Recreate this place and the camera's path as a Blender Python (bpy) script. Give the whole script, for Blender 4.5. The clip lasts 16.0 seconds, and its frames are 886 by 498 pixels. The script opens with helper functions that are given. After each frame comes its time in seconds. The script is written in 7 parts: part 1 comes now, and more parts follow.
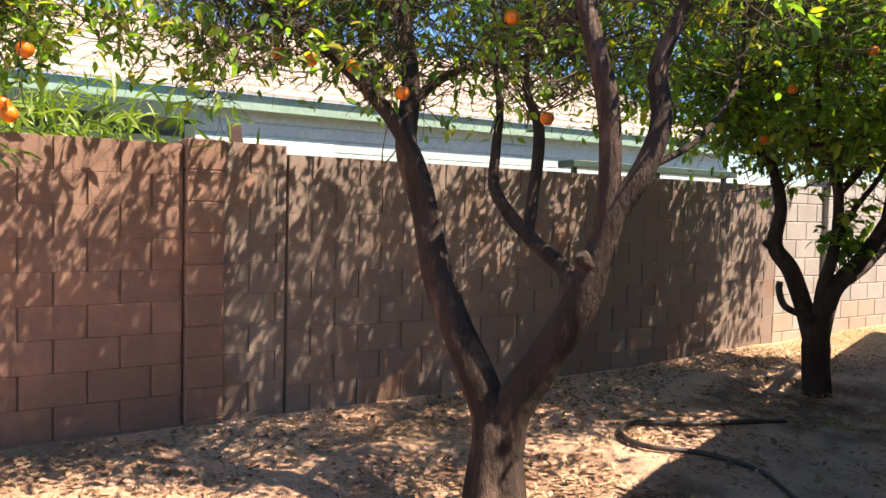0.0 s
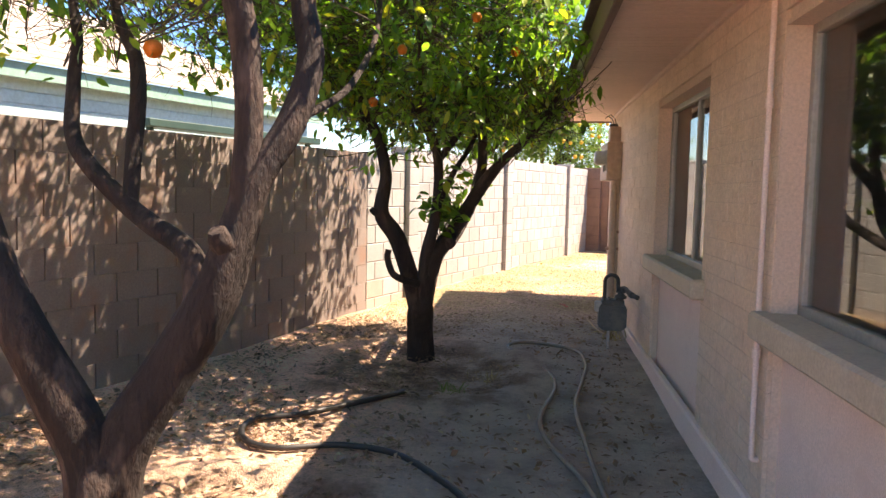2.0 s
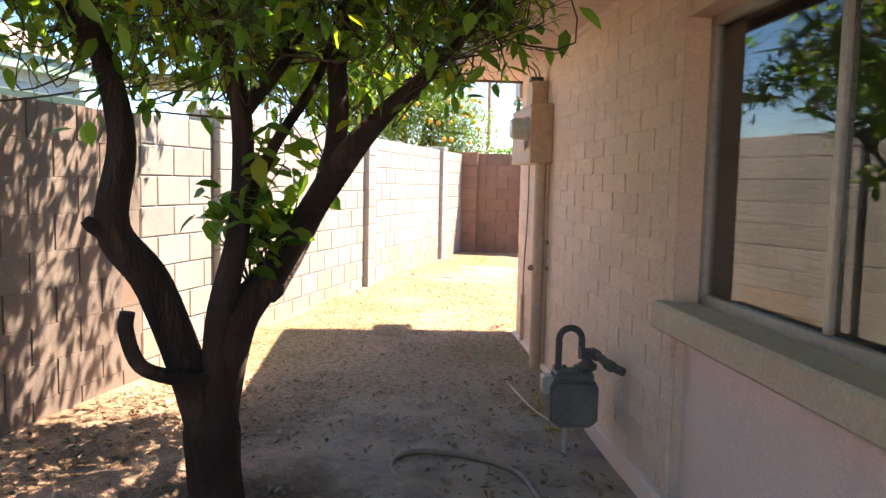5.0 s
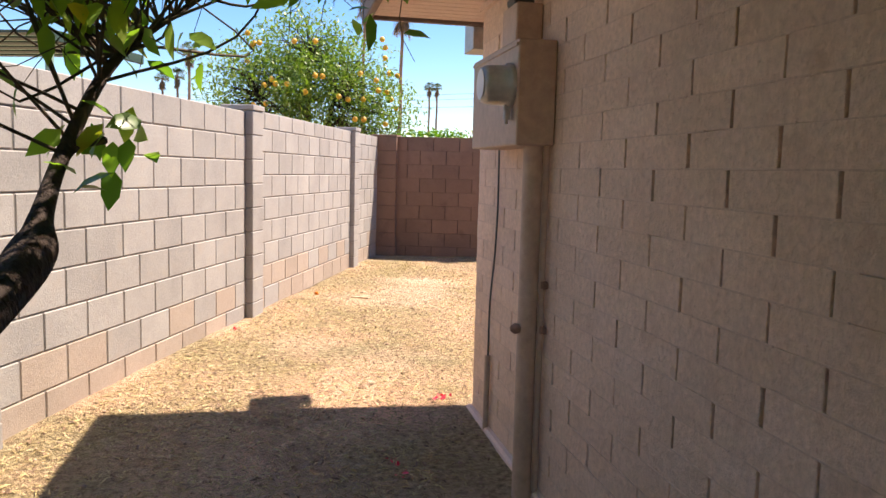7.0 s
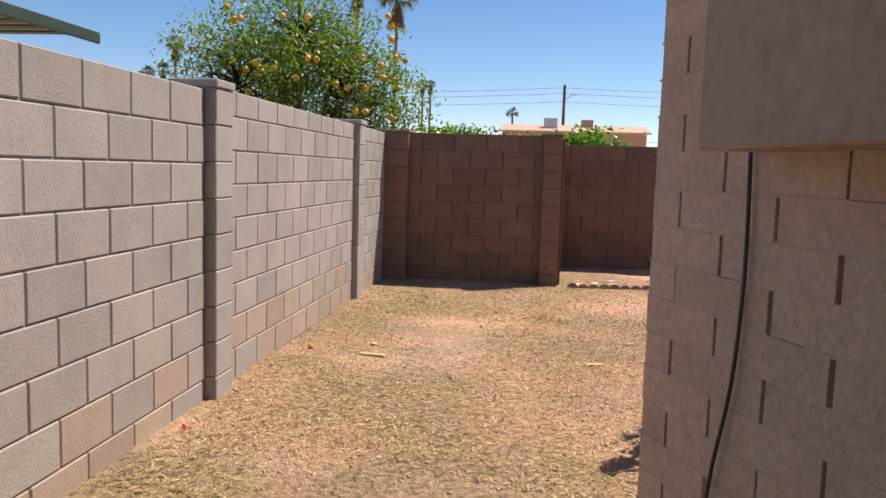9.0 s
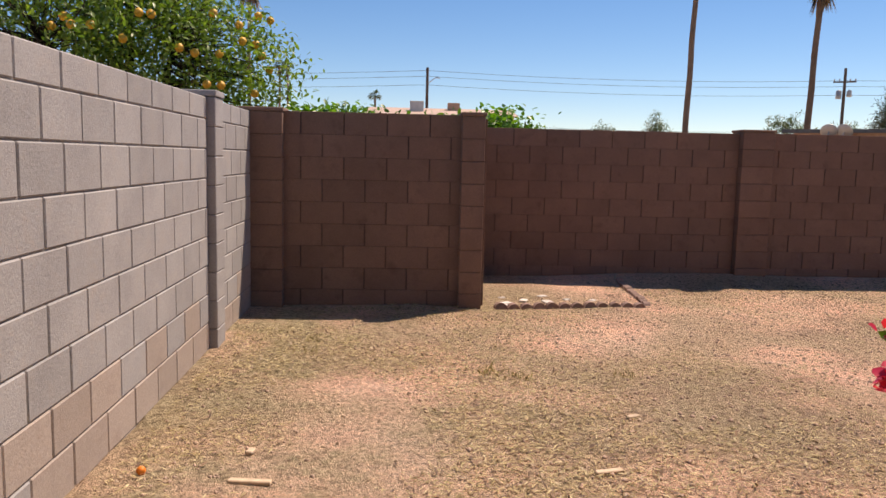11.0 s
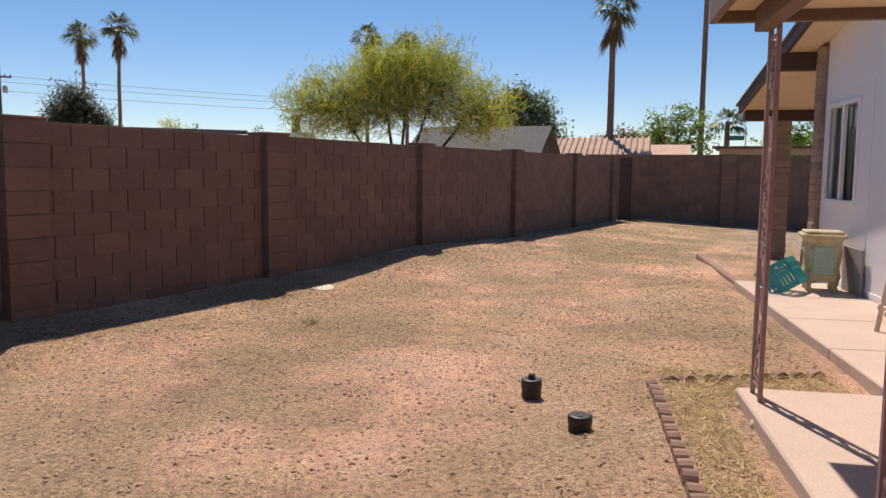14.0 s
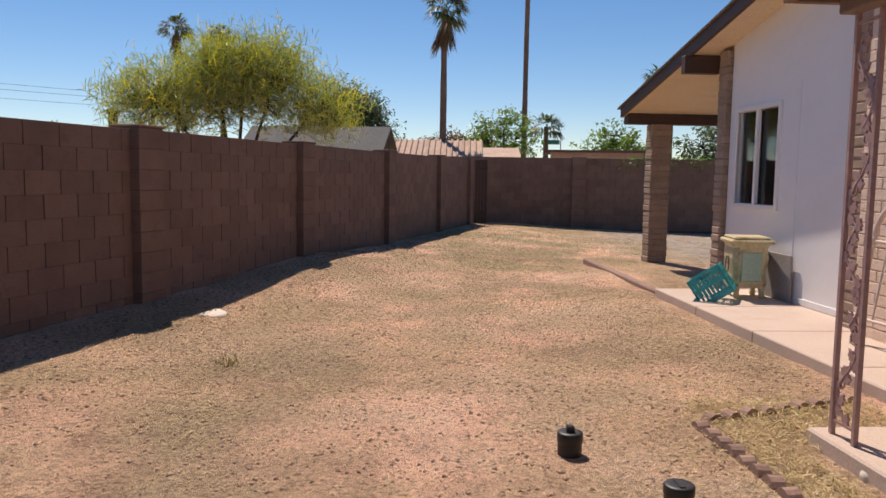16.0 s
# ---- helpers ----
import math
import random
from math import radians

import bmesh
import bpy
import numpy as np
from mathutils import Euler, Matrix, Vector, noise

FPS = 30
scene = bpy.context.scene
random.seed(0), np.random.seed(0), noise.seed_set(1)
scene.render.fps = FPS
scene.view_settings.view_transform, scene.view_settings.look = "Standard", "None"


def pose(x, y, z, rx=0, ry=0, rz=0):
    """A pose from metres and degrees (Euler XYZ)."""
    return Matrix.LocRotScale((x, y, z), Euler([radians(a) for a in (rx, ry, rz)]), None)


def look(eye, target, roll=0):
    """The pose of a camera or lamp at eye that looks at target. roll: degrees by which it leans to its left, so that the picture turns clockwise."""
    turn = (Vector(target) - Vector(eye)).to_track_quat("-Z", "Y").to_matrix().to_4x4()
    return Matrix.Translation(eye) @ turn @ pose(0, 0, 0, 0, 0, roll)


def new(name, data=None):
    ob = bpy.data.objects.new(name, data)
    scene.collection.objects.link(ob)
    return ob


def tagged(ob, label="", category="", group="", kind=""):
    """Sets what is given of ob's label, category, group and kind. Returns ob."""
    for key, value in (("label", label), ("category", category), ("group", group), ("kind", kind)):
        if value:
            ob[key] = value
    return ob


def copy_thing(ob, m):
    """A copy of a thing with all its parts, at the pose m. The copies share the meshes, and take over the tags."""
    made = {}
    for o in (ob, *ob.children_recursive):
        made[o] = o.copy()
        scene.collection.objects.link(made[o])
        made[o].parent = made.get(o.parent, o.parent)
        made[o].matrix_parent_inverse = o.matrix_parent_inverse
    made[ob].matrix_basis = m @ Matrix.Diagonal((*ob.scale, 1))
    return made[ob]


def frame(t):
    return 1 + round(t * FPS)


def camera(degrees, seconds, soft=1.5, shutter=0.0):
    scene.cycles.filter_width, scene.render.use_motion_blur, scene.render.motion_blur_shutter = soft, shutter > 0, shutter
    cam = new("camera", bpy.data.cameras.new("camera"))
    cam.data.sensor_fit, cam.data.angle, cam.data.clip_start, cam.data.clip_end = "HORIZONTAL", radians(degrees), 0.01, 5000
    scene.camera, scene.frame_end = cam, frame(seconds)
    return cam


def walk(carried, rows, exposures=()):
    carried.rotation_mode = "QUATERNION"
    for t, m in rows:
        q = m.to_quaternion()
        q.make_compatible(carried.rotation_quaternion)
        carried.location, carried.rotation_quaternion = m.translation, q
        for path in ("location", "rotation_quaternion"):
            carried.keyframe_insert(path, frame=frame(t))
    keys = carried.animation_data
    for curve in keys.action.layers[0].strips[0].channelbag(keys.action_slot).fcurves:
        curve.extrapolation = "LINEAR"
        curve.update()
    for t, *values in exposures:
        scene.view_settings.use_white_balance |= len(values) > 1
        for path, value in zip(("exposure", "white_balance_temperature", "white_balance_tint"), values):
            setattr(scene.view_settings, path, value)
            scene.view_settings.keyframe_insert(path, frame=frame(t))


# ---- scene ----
cam = camera(60.2, 16.0)
METRES, EYE, TURN = 15.6, 1.5, 27.9
ROWS = [
    (0.0, 0.006, -0.003, 0.0, 11.3, -2.74, -1.4),
    (0.5, -0.0023, 0.001, -0.0002, -2.66, -1.59, -1.61),
    (1.0, -0.0113, 0.0076, -0.0009, -12.66, -1.74, -1.33),
    (1.5, -0.0124, 0.0216, -0.0024, -17.65, -3.23, -1.19),
    (2.0, -0.0106, 0.0481, -0.0014, -20.71, -4.33, -1.23),
    (2.5, -0.0082, 0.0744, -0.001, -24.58, -4.67, -1.21),
    (3.0, -0.0023, 0.1039, -0.0014, -27.89, -4.81, -1.26),
    (3.2, 0.0009, 0.1166, -0.0015, -28.4, -4.79, -1.22),
    (5.3, 0.0848, 0.2593, -0.0013, -32.51, -4.98, -1.21),
    (5.5, 0.0937, 0.2723, -0.0015, -33.08, -5.05, -1.19),
    (6.0, 0.1148, 0.3074, 0.0004, -35.77, -5.54, -1.23),
    (6.5, 0.1354, 0.3412, 0.0009, -37.99, -5.82, -1.35),
    (7.0, 0.1529, 0.3748, 0.0017, -38.56, -5.8, -1.45),
    (7.5, 0.1714, 0.4063, 0.0024, -38.75, -5.72, -1.46),
    (8.0, 0.1873, 0.4388, 0.003, -38.89, -5.65, -1.67),
    (10.5, 0.2795, 0.5983, 0.0081, -43.71, -6.82, -1.49),
    (11.0, 0.3008, 0.6263, 0.0084, -49.72, -6.75, -1.32),
    (11.5, 0.3226, 0.6522, 0.0091, -57.87, -6.55, -1.13),
    (12.0, 0.3475, 0.6732, 0.0072, -68.39, -6.29, -0.92),
    (12.5, 0.3706, 0.6919, 0.0065, -78.42, -5.99, -0.89),
    (13.0, 0.3943, 0.7078, 0.0062, -89.08, -5.73, -0.67),
    (13.5, 0.4177, 0.7212, 0.0072, -98.63, -5.74, -0.65),
    (14.0, 0.4401, 0.7348, 0.0075, -107.43, -5.77, -0.62),
    (14.5, 0.4626, 0.744, 0.007, -113.59, -5.85, -0.62),
    (15.0, 0.487, 0.7534, 0.0075, -116.5, -5.85, -0.78),
    (15.5, 0.5134, 0.7652, 0.0079, -119.24, -5.69, -0.88),
    (16.0, 0.5376, 0.7753, 0.0074, -121.38, -5.47, -0.88),
]

EXPOSURES = [(0.0, 1.7, 7650, 18), (1.5, 1.94, 7600, 18), (3.0, 2.39, 7500, 17), (5.5, 2.2, 7500, 17), (6.5, 1.75, 7400, 17), (7.0, 1.3, 7150, 17), (7.5, 1.08, 7150, 17), (8.2, 0.75, 7200, 18), (10.3, 0.38, 7150, 21), (11.5, 0.3, 7100, 21), (16.0, 0.12, 6950, 18)]
walk(cam, [(t, pose(0, 0, EYE, 0, 0, TURN) @ pose(METRES * x, METRES * y, METRES * z, 90 + pitch, roll, yaw)) for t, x, y, z, yaw, pitch, roll in ROWS], EXPOSURES)

# ---- world and sun ----
SUN_EL, SUN_AZ = 59.2, 19.0      # degrees up, degrees from +x towards +y
world = bpy.data.worlds.new("world")
scene.world = world
world.use_nodes = True
wn = world.node_tree.nodes
sky = wn.new("ShaderNodeTexSky")
sky.sky_type = "NISHITA"
sky.sun_disc = False
sky.sun_elevation = radians(SUN_EL)
sky.sun_rotation = radians(90 - SUN_AZ)
sky.altitude = 350
sky.air_density, sky.dust_density, sky.ozone_density = 0.85, 0.05, 2.5
hue = wn.new("ShaderNodeHueSaturation")
hue.inputs["Saturation"].default_value = 1.25
world.node_tree.links.new(sky.outputs[0], hue.inputs["Color"])
world.node_tree.links.new(hue.outputs[0], wn["Background"].inputs[0])
wn["Background"].inputs[1].default_value = 0.1
sun = new("sun", bpy.data.lights.new("sun", "SUN"))
sun.data.energy, sun.data.angle, sun.data.color = 4.7, radians(0.55), (1.0, 0.91, 0.78)
ce, se = math.cos(radians(SUN_EL)), math.sin(radians(SUN_EL))
sun.matrix_world = look((0, 0, 0), (-ce * math.cos(radians(SUN_AZ)), -ce * math.sin(radians(SUN_AZ)), -se))

# ---- materials ----
def mat_base(name, rough=0.8, metal=0.0):
    m = bpy.data.materials.new(name)
    m.use_nodes = True
    nt = m.node_tree
    p = nt.nodes["Principled BSDF"]
    p.inputs["Roughness"].default_value = rough
    p.inputs["Metallic"].default_value = metal
    return m, nt, p


def nd(nt, kind, **kw):
    n = nt.nodes.new(kind)
    for k, v in kw.items():
        n.inputs[k.replace("_", " ")].default_value = v
    return n


def ramp(nt, fac, stops):
    r = nt.nodes.new("ShaderNodeValToRGB")
    e = r.color_ramp.elements
    while len(e) < len(stops):
        e.new(0.5)
    for s, (pos, col) in zip(e, stops):
        s.position, s.color = pos, (*col, 1)
    nt.links.new(fac, r.inputs[0])
    return r.outputs[0]


def mixc(nt, a, b, fac, mode="MIX"):
    m = nt.nodes.new("ShaderNodeMix")
    m.data_type, m.blend_type = "RGBA", mode
    for sock, v in ((0, fac), (6, a), (7, b)):
        if isinstance(v, (int, float)):
            m.inputs[sock].default_value = v
        elif isinstance(v, tuple):
            m.inputs[sock].default_value = (*v, 1)
        else:
            nt.links.new(v, m.inputs[sock])
    return m.outputs[2]


def coords(nt, scale=1.0, stretch=(1, 1, 1), space="world"):
    if space == "world":
        out = nt.nodes.new("ShaderNodeNewGeometry").outputs["Position"]
    else:
        out = nt.nodes.new("ShaderNodeTexCoord").outputs["Object"]
    mp = nt.nodes.new("ShaderNodeMapping")
    mp.inputs["Scale"].default_value = tuple(scale * s for s in stretch)
    nt.links.new(out, mp.inputs[0])
    return mp.outputs[0]


def noise_tex(nt, vec, scale, detail=5.0, rough=0.6):
    n = nd(nt, "ShaderNodeTexNoise", Scale=scale, Detail=detail, Roughness=rough)
    nt.links.new(vec, n.inputs["Vector"])
    return n.outputs["Fac"]


def bump(nt, p, height, strength=0.3, dist=0.01):
    b = nd(nt, "ShaderNodeBump", Strength=strength, Distance=dist)
    nt.links.new(height, b.inputs["Height"])
    nt.links.new(b.outputs[0], p.inputs["Normal"])


def surface(name, c1, c2, c3=None, fine=60.0, coarse=2.2, rough=0.85, metal=0.0, relief=0.3, depth=0.006, vary=0.12, stain=None, stretch=(1, 1, 1), space="world", grainy=0.6):
    """A worn surface: fine grain, broad patches, a little variation from piece to piece."""
    m, nt, p = mat_base(name, rough, metal)
    v = coords(nt, 1.0, stretch, space)
    f1, f2 = noise_tex(nt, v, fine, 6, 0.65), noise_tex(nt, v, coarse, 5, 0.6)
    col = ramp(nt, f2, [(0.3, c1), (0.7, c2)])
    grain = ramp(nt, f1, [(0.25, (0.62, 0.62, 0.62)), (0.75, (1.25, 1.25, 1.25))])
    col = mixc(nt, col, grain, grainy, "MULTIPLY")
    if c3:
        f3 = noise_tex(nt, v, stain or 6.0, 4, 0.7)
        msk = ramp(nt, f3, [(0.55, (0, 0, 0)), (0.72, (1, 1, 1))])
        col = mixc(nt, col, c3, msk)
    if vary:
        oi = nt.nodes.new("ShaderNodeObjectInfo")
        tone = ramp(nt, oi.outputs["Random"], [(0.0, (1 - vary,) * 3), (1.0, (1 + vary,) * 3)])
        col = mixc(nt, col, tone, 1.0, "MULTIPLY")
    nt.links.new(col, p.inputs["Base Color"])
    rr = nt.nodes.new("ShaderNodeMapRange")
    rr.inputs["To Min"].default_value, rr.inputs["To Max"].default_value = max(0.05, rough - 0.12), min(1.0, rough + 0.1)
    nt.links.new(f1, rr.inputs["Value"])
    nt.links.new(rr.outputs[0], p.inputs["Roughness"])
    hs = nt.nodes.new("ShaderNodeMath")
    hs.operation = "ADD"
    nt.links.new(f1, hs.inputs[0])
    nt.links.new(f2, hs.inputs[1])
    bump(nt, p, hs.outputs[0], relief, depth)
    return m


def leafy(name, c1, c2, c3=None, rough=0.4, glow=0.35):
    """Leaves: a thin translucent sheet, each one with its own tone."""
    m, nt, p = mat_base(name, rough)
    isl = nt.nodes.new("ShaderNodeNewGeometry").outputs["Random Per Island"]
    stops = [(0.0, c1), (0.8, c2)] + ([(0.95, c3)] if c3 else [])
    col = ramp(nt, isl, stops)
    nt.links.new(col, p.inputs["Base Color"])
    tr = nt.nodes.new("ShaderNodeBsdfTranslucent")
    bright = mixc(nt, col, (1.6, 1.9, 0.55), 1.0, "MULTIPLY")
    nt.links.new(bright, tr.inputs[0])
    mx = nt.nodes.new("ShaderNodeMixShader")
    mx.inputs[0].default_value = glow
    nt.links.new(p.outputs[0], mx.inputs[1])
    nt.links.new(tr.outputs[0], mx.inputs[2])
    nt.links.new(mx.outputs[0], nt.nodes["Material Output"].inputs[0])
    return m


M_GREY = surface("grey_block", (0.32, 0.302, 0.288), (0.395, 0.375, 0.357), (0.36, 0.325, 0.295), fine=90, coarse=3.0, rough=0.92, relief=0.6, depth=0.005, vary=0.09)
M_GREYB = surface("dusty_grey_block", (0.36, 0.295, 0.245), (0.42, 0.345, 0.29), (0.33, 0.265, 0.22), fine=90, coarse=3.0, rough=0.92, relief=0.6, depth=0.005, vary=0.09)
M_GREYJ = surface("grey_mortar", (0.22, 0.20, 0.185), (0.28, 0.255, 0.235), fine=70, rough=0.95, vary=0)
M_BROWN = surface("brown_block", (0.20, 0.121, 0.086), (0.245, 0.151, 0.108), (0.172, 0.103, 0.073), fine=85, coarse=2.5, rough=0.92, relief=0.45, depth=0.004, vary=0.10)
M_BROWNJ = surface("brown_mortar", (0.11, 0.068, 0.052), (0.15, 0.095, 0.073), fine=70, rough=0.95, vary=0)
M_NEAR = surface("old_painted_block", (0.215, 0.168, 0.145), (0.275, 0.22, 0.19), (0.27, 0.15, 0.10), fine=70, coarse=1.2, rough=0.9, relief=0.5, depth=0.005, vary=0.07, stain=1.6)
M_REDB = surface("old_red_block", (0.225, 0.138, 0.105), (0.28, 0.175, 0.135), (0.36, 0.20, 0.14), fine=70, coarse=1.2, rough=0.9, relief=0.5, depth=0.005, vary=0.07, stain=1.6)
M_NEARJ = surface("old_mortar", (0.20, 0.14, 0.115), (0.25, 0.18, 0.145), fine=70, rough=0.95, vary=0)
M_HOUSE = surface("painted_brick", (0.72, 0.545, 0.425), (0.80, 0.625, 0.505), (0.63, 0.465, 0.36), fine=45, coarse=2.6, rough=0.75, relief=1.0, depth=0.012, vary=0.05, stain=9.0)
M_HOUSEJ = surface("painted_joint", (0.64, 0.485, 0.39), (0.71, 0.545, 0.445), fine=75, rough=0.8, vary=0)
M_STUCCO = surface("pink_stucco", (0.79, 0.625, 0.565), (0.85, 0.675, 0.61), (0.73, 0.56, 0.505), fine=110, coarse=1.4, rough=0.85, relief=0.6, depth=0.004, vary=0)
M_SILL = surface("sill_paint", (0.50, 0.42, 0.33), (0.57, 0.485, 0.39), (0.44, 0.36, 0.28), fine=60, coarse=4, rough=0.7, relief=0.4, vary=0)
M_SOFFIT = surface("soffit_paint", (0.66, 0.50, 0.42), (0.72, 0.55, 0.47), (0.58, 0.43, 0.35), fine=30, coarse=1.5, rough=0.6, relief=0.15, vary=0, stretch=(1, 4, 1))
M_CREAM = surface("cream_board", (0.72, 0.58, 0.40), (0.78, 0.64, 0.46), fine=25, coarse=1.5, rough=0.65, relief=0.15, vary=0, stretch=(4, 1, 1))
M_WHITE = surface("white_panel", (0.78, 0.77, 0.78), (0.82, 0.81, 0.82), fine=9, coarse=0.8, rough=0.6, relief=0.03, depth=0.002, vary=0, grainy=0.06)
# also gives its darkness to the panel that stands for the shaded wall corner
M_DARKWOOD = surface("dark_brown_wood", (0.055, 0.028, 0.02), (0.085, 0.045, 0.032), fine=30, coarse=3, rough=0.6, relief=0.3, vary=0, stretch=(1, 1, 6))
M_FASCIA = surface("fascia_wood", (0.17, 0.115, 0.09), (0.22, 0.15, 0.12), fine=30, coarse=3, rough=0.7, relief=0.3, vary=0)
M_SHINGLE = surface("shingle", (0.13, 0.105, 0.09), (0.19, 0.155, 0.13), fine=50, coarse=5, rough=0.95, relief=0.6, depth=0.01, vary=0.2)
M_SLUMP = surface("slump_block", (0.33, 0.24, 0.18), (0.41, 0.30, 0.23), (0.28, 0.20, 0.15), fine=45, coarse=5, rough=0.92, relief=0.7, depth=0.01, vary=0.12)
M_CONC = surface("concrete", (0.52, 0.41, 0.34), (0.58, 0.465, 0.39), (0.47, 0.36, 0.29), fine=80, coarse=1.5, rough=0.9, relief=0.3, vary=0.02, stain=2.5)
M_EDGE = surface("edging_concrete", (0.25, 0.155, 0.12), (0.33, 0.22, 0.175), fine=60, coarse=6, rough=0.95, relief=0.6, vary=0.15)
M_BARK = surface("citrus_bark", (0.02, 0.0125, 0.01), (0.068, 0.043, 0.034), (0.165, 0.105, 0.08), fine=26, coarse=6, rough=0.9, relief=1.0, depth=0.035, vary=0, stain=5.0, stretch=(1, 1, 0.35))
M_TWIG = surface("twig", (0.06, 0.045, 0.03), (0.12, 0.09, 0.06), fine=30, rough=0.9, vary=0)
M_PALMT = surface("palm_trunk", (0.12, 0.085, 0.06), (0.20, 0.145, 0.105), fine=8, coarse=1, rough=0.95, relief=0.5, vary=0.1)
M_LEAF = leafy("citrus_leaf", (0.075, 0.16, 0.03), (0.22, 0.35, 0.075), (0.40, 0.36, 0.06), rough=0.3, glow=0.5)
M_LEAF_L = leafy("young_leaf", (0.08, 0.145, 0.025), (0.19, 0.265, 0.055))
M_HEDGE = leafy("hedge_leaf", (0.05, 0.13, 0.015), (0.13, 0.25, 0.03))
M_PV = leafy("palo_verde_leaf", (0.24, 0.27, 0.11), (0.42, 0.42, 0.17), (0.80, 0.60, 0.05), glow=0.3)
M_FARLEAF = leafy("far_leaf", (0.06, 0.10, 0.05), (0.12, 0.165, 0.085), glow=0.2)
M_DARKLEAF = leafy("pine_leaf", (0.02, 0.035, 0.022), (0.05, 0.07, 0.045), glow=0.15)
M_PALM = leafy("palm_leaf", (0.03, 0.055, 0.02), (0.09, 0.13, 0.05), glow=0.2)
M_PALMDRY = leafy("dry_palm", (0.10, 0.065, 0.035), (0.20, 0.135, 0.075), glow=0.1)
M_BRACT = leafy("red_bract", (0.50, 0.008, 0.045), (0.72, 0.03, 0.12), glow=0.35)
M_STRAW = leafy("straw", (0.24, 0.17, 0.08), (0.56, 0.43, 0.215), (0.72, 0.60, 0.35), rough=0.8, glow=0.1)
M_LITTER = leafy("dry_leaf", (0.10, 0.06, 0.038), (0.33, 0.205, 0.125), (0.52, 0.39, 0.27), rough=0.8, glow=0.1)
M_PEBBLE = surface("pebble", (0.36, 0.23, 0.155), (0.62, 0.43, 0.32), fine=40, rough=0.95, vary=0)
M_ORANGE = surface("orange_skin", (0.75, 0.17, 0.012), (0.85, 0.24, 0.015), fine=120, rough=0.45, relief=0.2, vary=0.1)
M_LEMON = surface("yellow_fruit", (0.75, 0.38, 0.03), (0.85, 0.47, 0.04), fine=120, rough=0.5, relief=0.2, vary=0.1)
M_HOSE = surface("hose_black", (0.028, 0.026, 0.024), (0.05, 0.045, 0.04), fine=40, rough=0.5, relief=0.1, vary=0)
M_HOSE2 = surface("hose_grey", (0.19, 0.155, 0.125), (0.25, 0.205, 0.165), fine=40, rough=0.6, relief=0.1, vary=0)
M_GAS = surface("meter_paint", (0.085, 0.095, 0.10), (0.115, 0.125, 0.13), (0.16, 0.15, 0.14), fine=40, coarse=5, rough=0.6, relief=0.2, vary=0)
M_PIPE = surface("pipe_paint", (0.055, 0.058, 0.06), (0.085, 0.088, 0.09), fine=40, rough=0.6, relief=0.2, vary=0)
M_GALV = surface("galvanised", (0.42, 0.42, 0.41), (0.52, 0.52, 0.50), fine=30, rough=0.5, metal=0.5, relief=0.1, vary=0)
M_BOX = surface("box_paint", (0.47, 0.35, 0.27), (0.52, 0.385, 0.30), (0.40, 0.28, 0.21), fine=20, coarse=3, rough=0.6, relief=0.1, vary=0)
M_ALU = surface("aluminium", (0.36, 0.34, 0.31), (0.44, 0.42, 0.39), fine=40, rough=0.45, metal=0.4, relief=0.1, vary=0)
M_IRON = surface("rosy_iron_paint", (0.36, 0.225, 0.21), (0.44, 0.285, 0.265), (0.30, 0.18, 0.16), fine=40, coarse=6, rough=0.65, relief=0.3, vary=0)
M_WHITEIRON = surface("cream_iron_paint", (0.62, 0.50, 0.42), (0.70, 0.58, 0.50), fine=40, coarse=6, rough=0.65, relief=0.3, vary=0)
M_BLACKPL = surface("black_plastic", (0.018, 0.017, 0.017), (0.03, 0.029, 0.028), fine=40, rough=0.5, relief=0.1, vary=0)
M_TEAL = surface("teal_plastic", (0.01, 0.30, 0.33), (0.015, 0.36, 0.39), fine=30, rough=0.4, relief=0.05, vary=0)
M_STOVE = surface("cream_enamel", (0.55, 0.47, 0.27), (0.63, 0.55, 0.34), (0.38, 0.28, 0.15), fine=40, coarse=5, rough=0.45, relief=0.2, vary=0)
M_STOVE2 = surface("pale_green_enamel", (0.30, 0.45, 0.36), (0.38, 0.53, 0.43), fine=40, rough=0.45, relief=0.2, vary=0)
M_GREYP = surface("grey_board", (0.27, 0.25, 0.245), (0.32, 0.30, 0.29), fine=40, rough=0.8, vary=0)
M_TEALW = surface("neighbour_siding", (0.36, 0.49, 0.48), (0.42, 0.55, 0.54), fine=20, coarse=1, rough=0.7, relief=0.15, vary=0)
M_GREENT = surface("green_trim", (0.20, 0.33, 0.26), (0.25, 0.39, 0.31), fine=20, coarse=2, rough=0.7, vary=0)
# also used on the neighbour's porch wall, to colour in its shade
M_DKGREEN = surface("dark_green_metal", (0.02, 0.05, 0.035), (0.035, 0.07, 0.05), fine=20, rough=0.6, vary=0)
M_ROOFL = surface("pale_roof", (0.36, 0.295, 0.24), (0.45, 0.375, 0.31), fine=12, coarse=1.5, rough=0.9, relief=0.4, vary=0.05)
M_ROOFG = surface("grey_roof", (0.105, 0.11, 0.11), (0.14, 0.145, 0.145), fine=8, coarse=1, rough=0.95, vary=0)
M_TILE = surface("clay_tile", (0.42, 0.29, 0.22), (0.56, 0.41, 0.32), fine=8, coarse=1.5, rough=0.9, vary=0.15)
M_TAN = surface("tan_wall", (0.42, 0.27, 0.19), (0.48, 0.32, 0.23), fine=8, coarse=1, rough=0.9, vary=0)
M_DARKW = surface("dark_gable", (0.10, 0.055, 0.04), (0.14, 0.08, 0.06), fine=8, rough=0.8, vary=0)
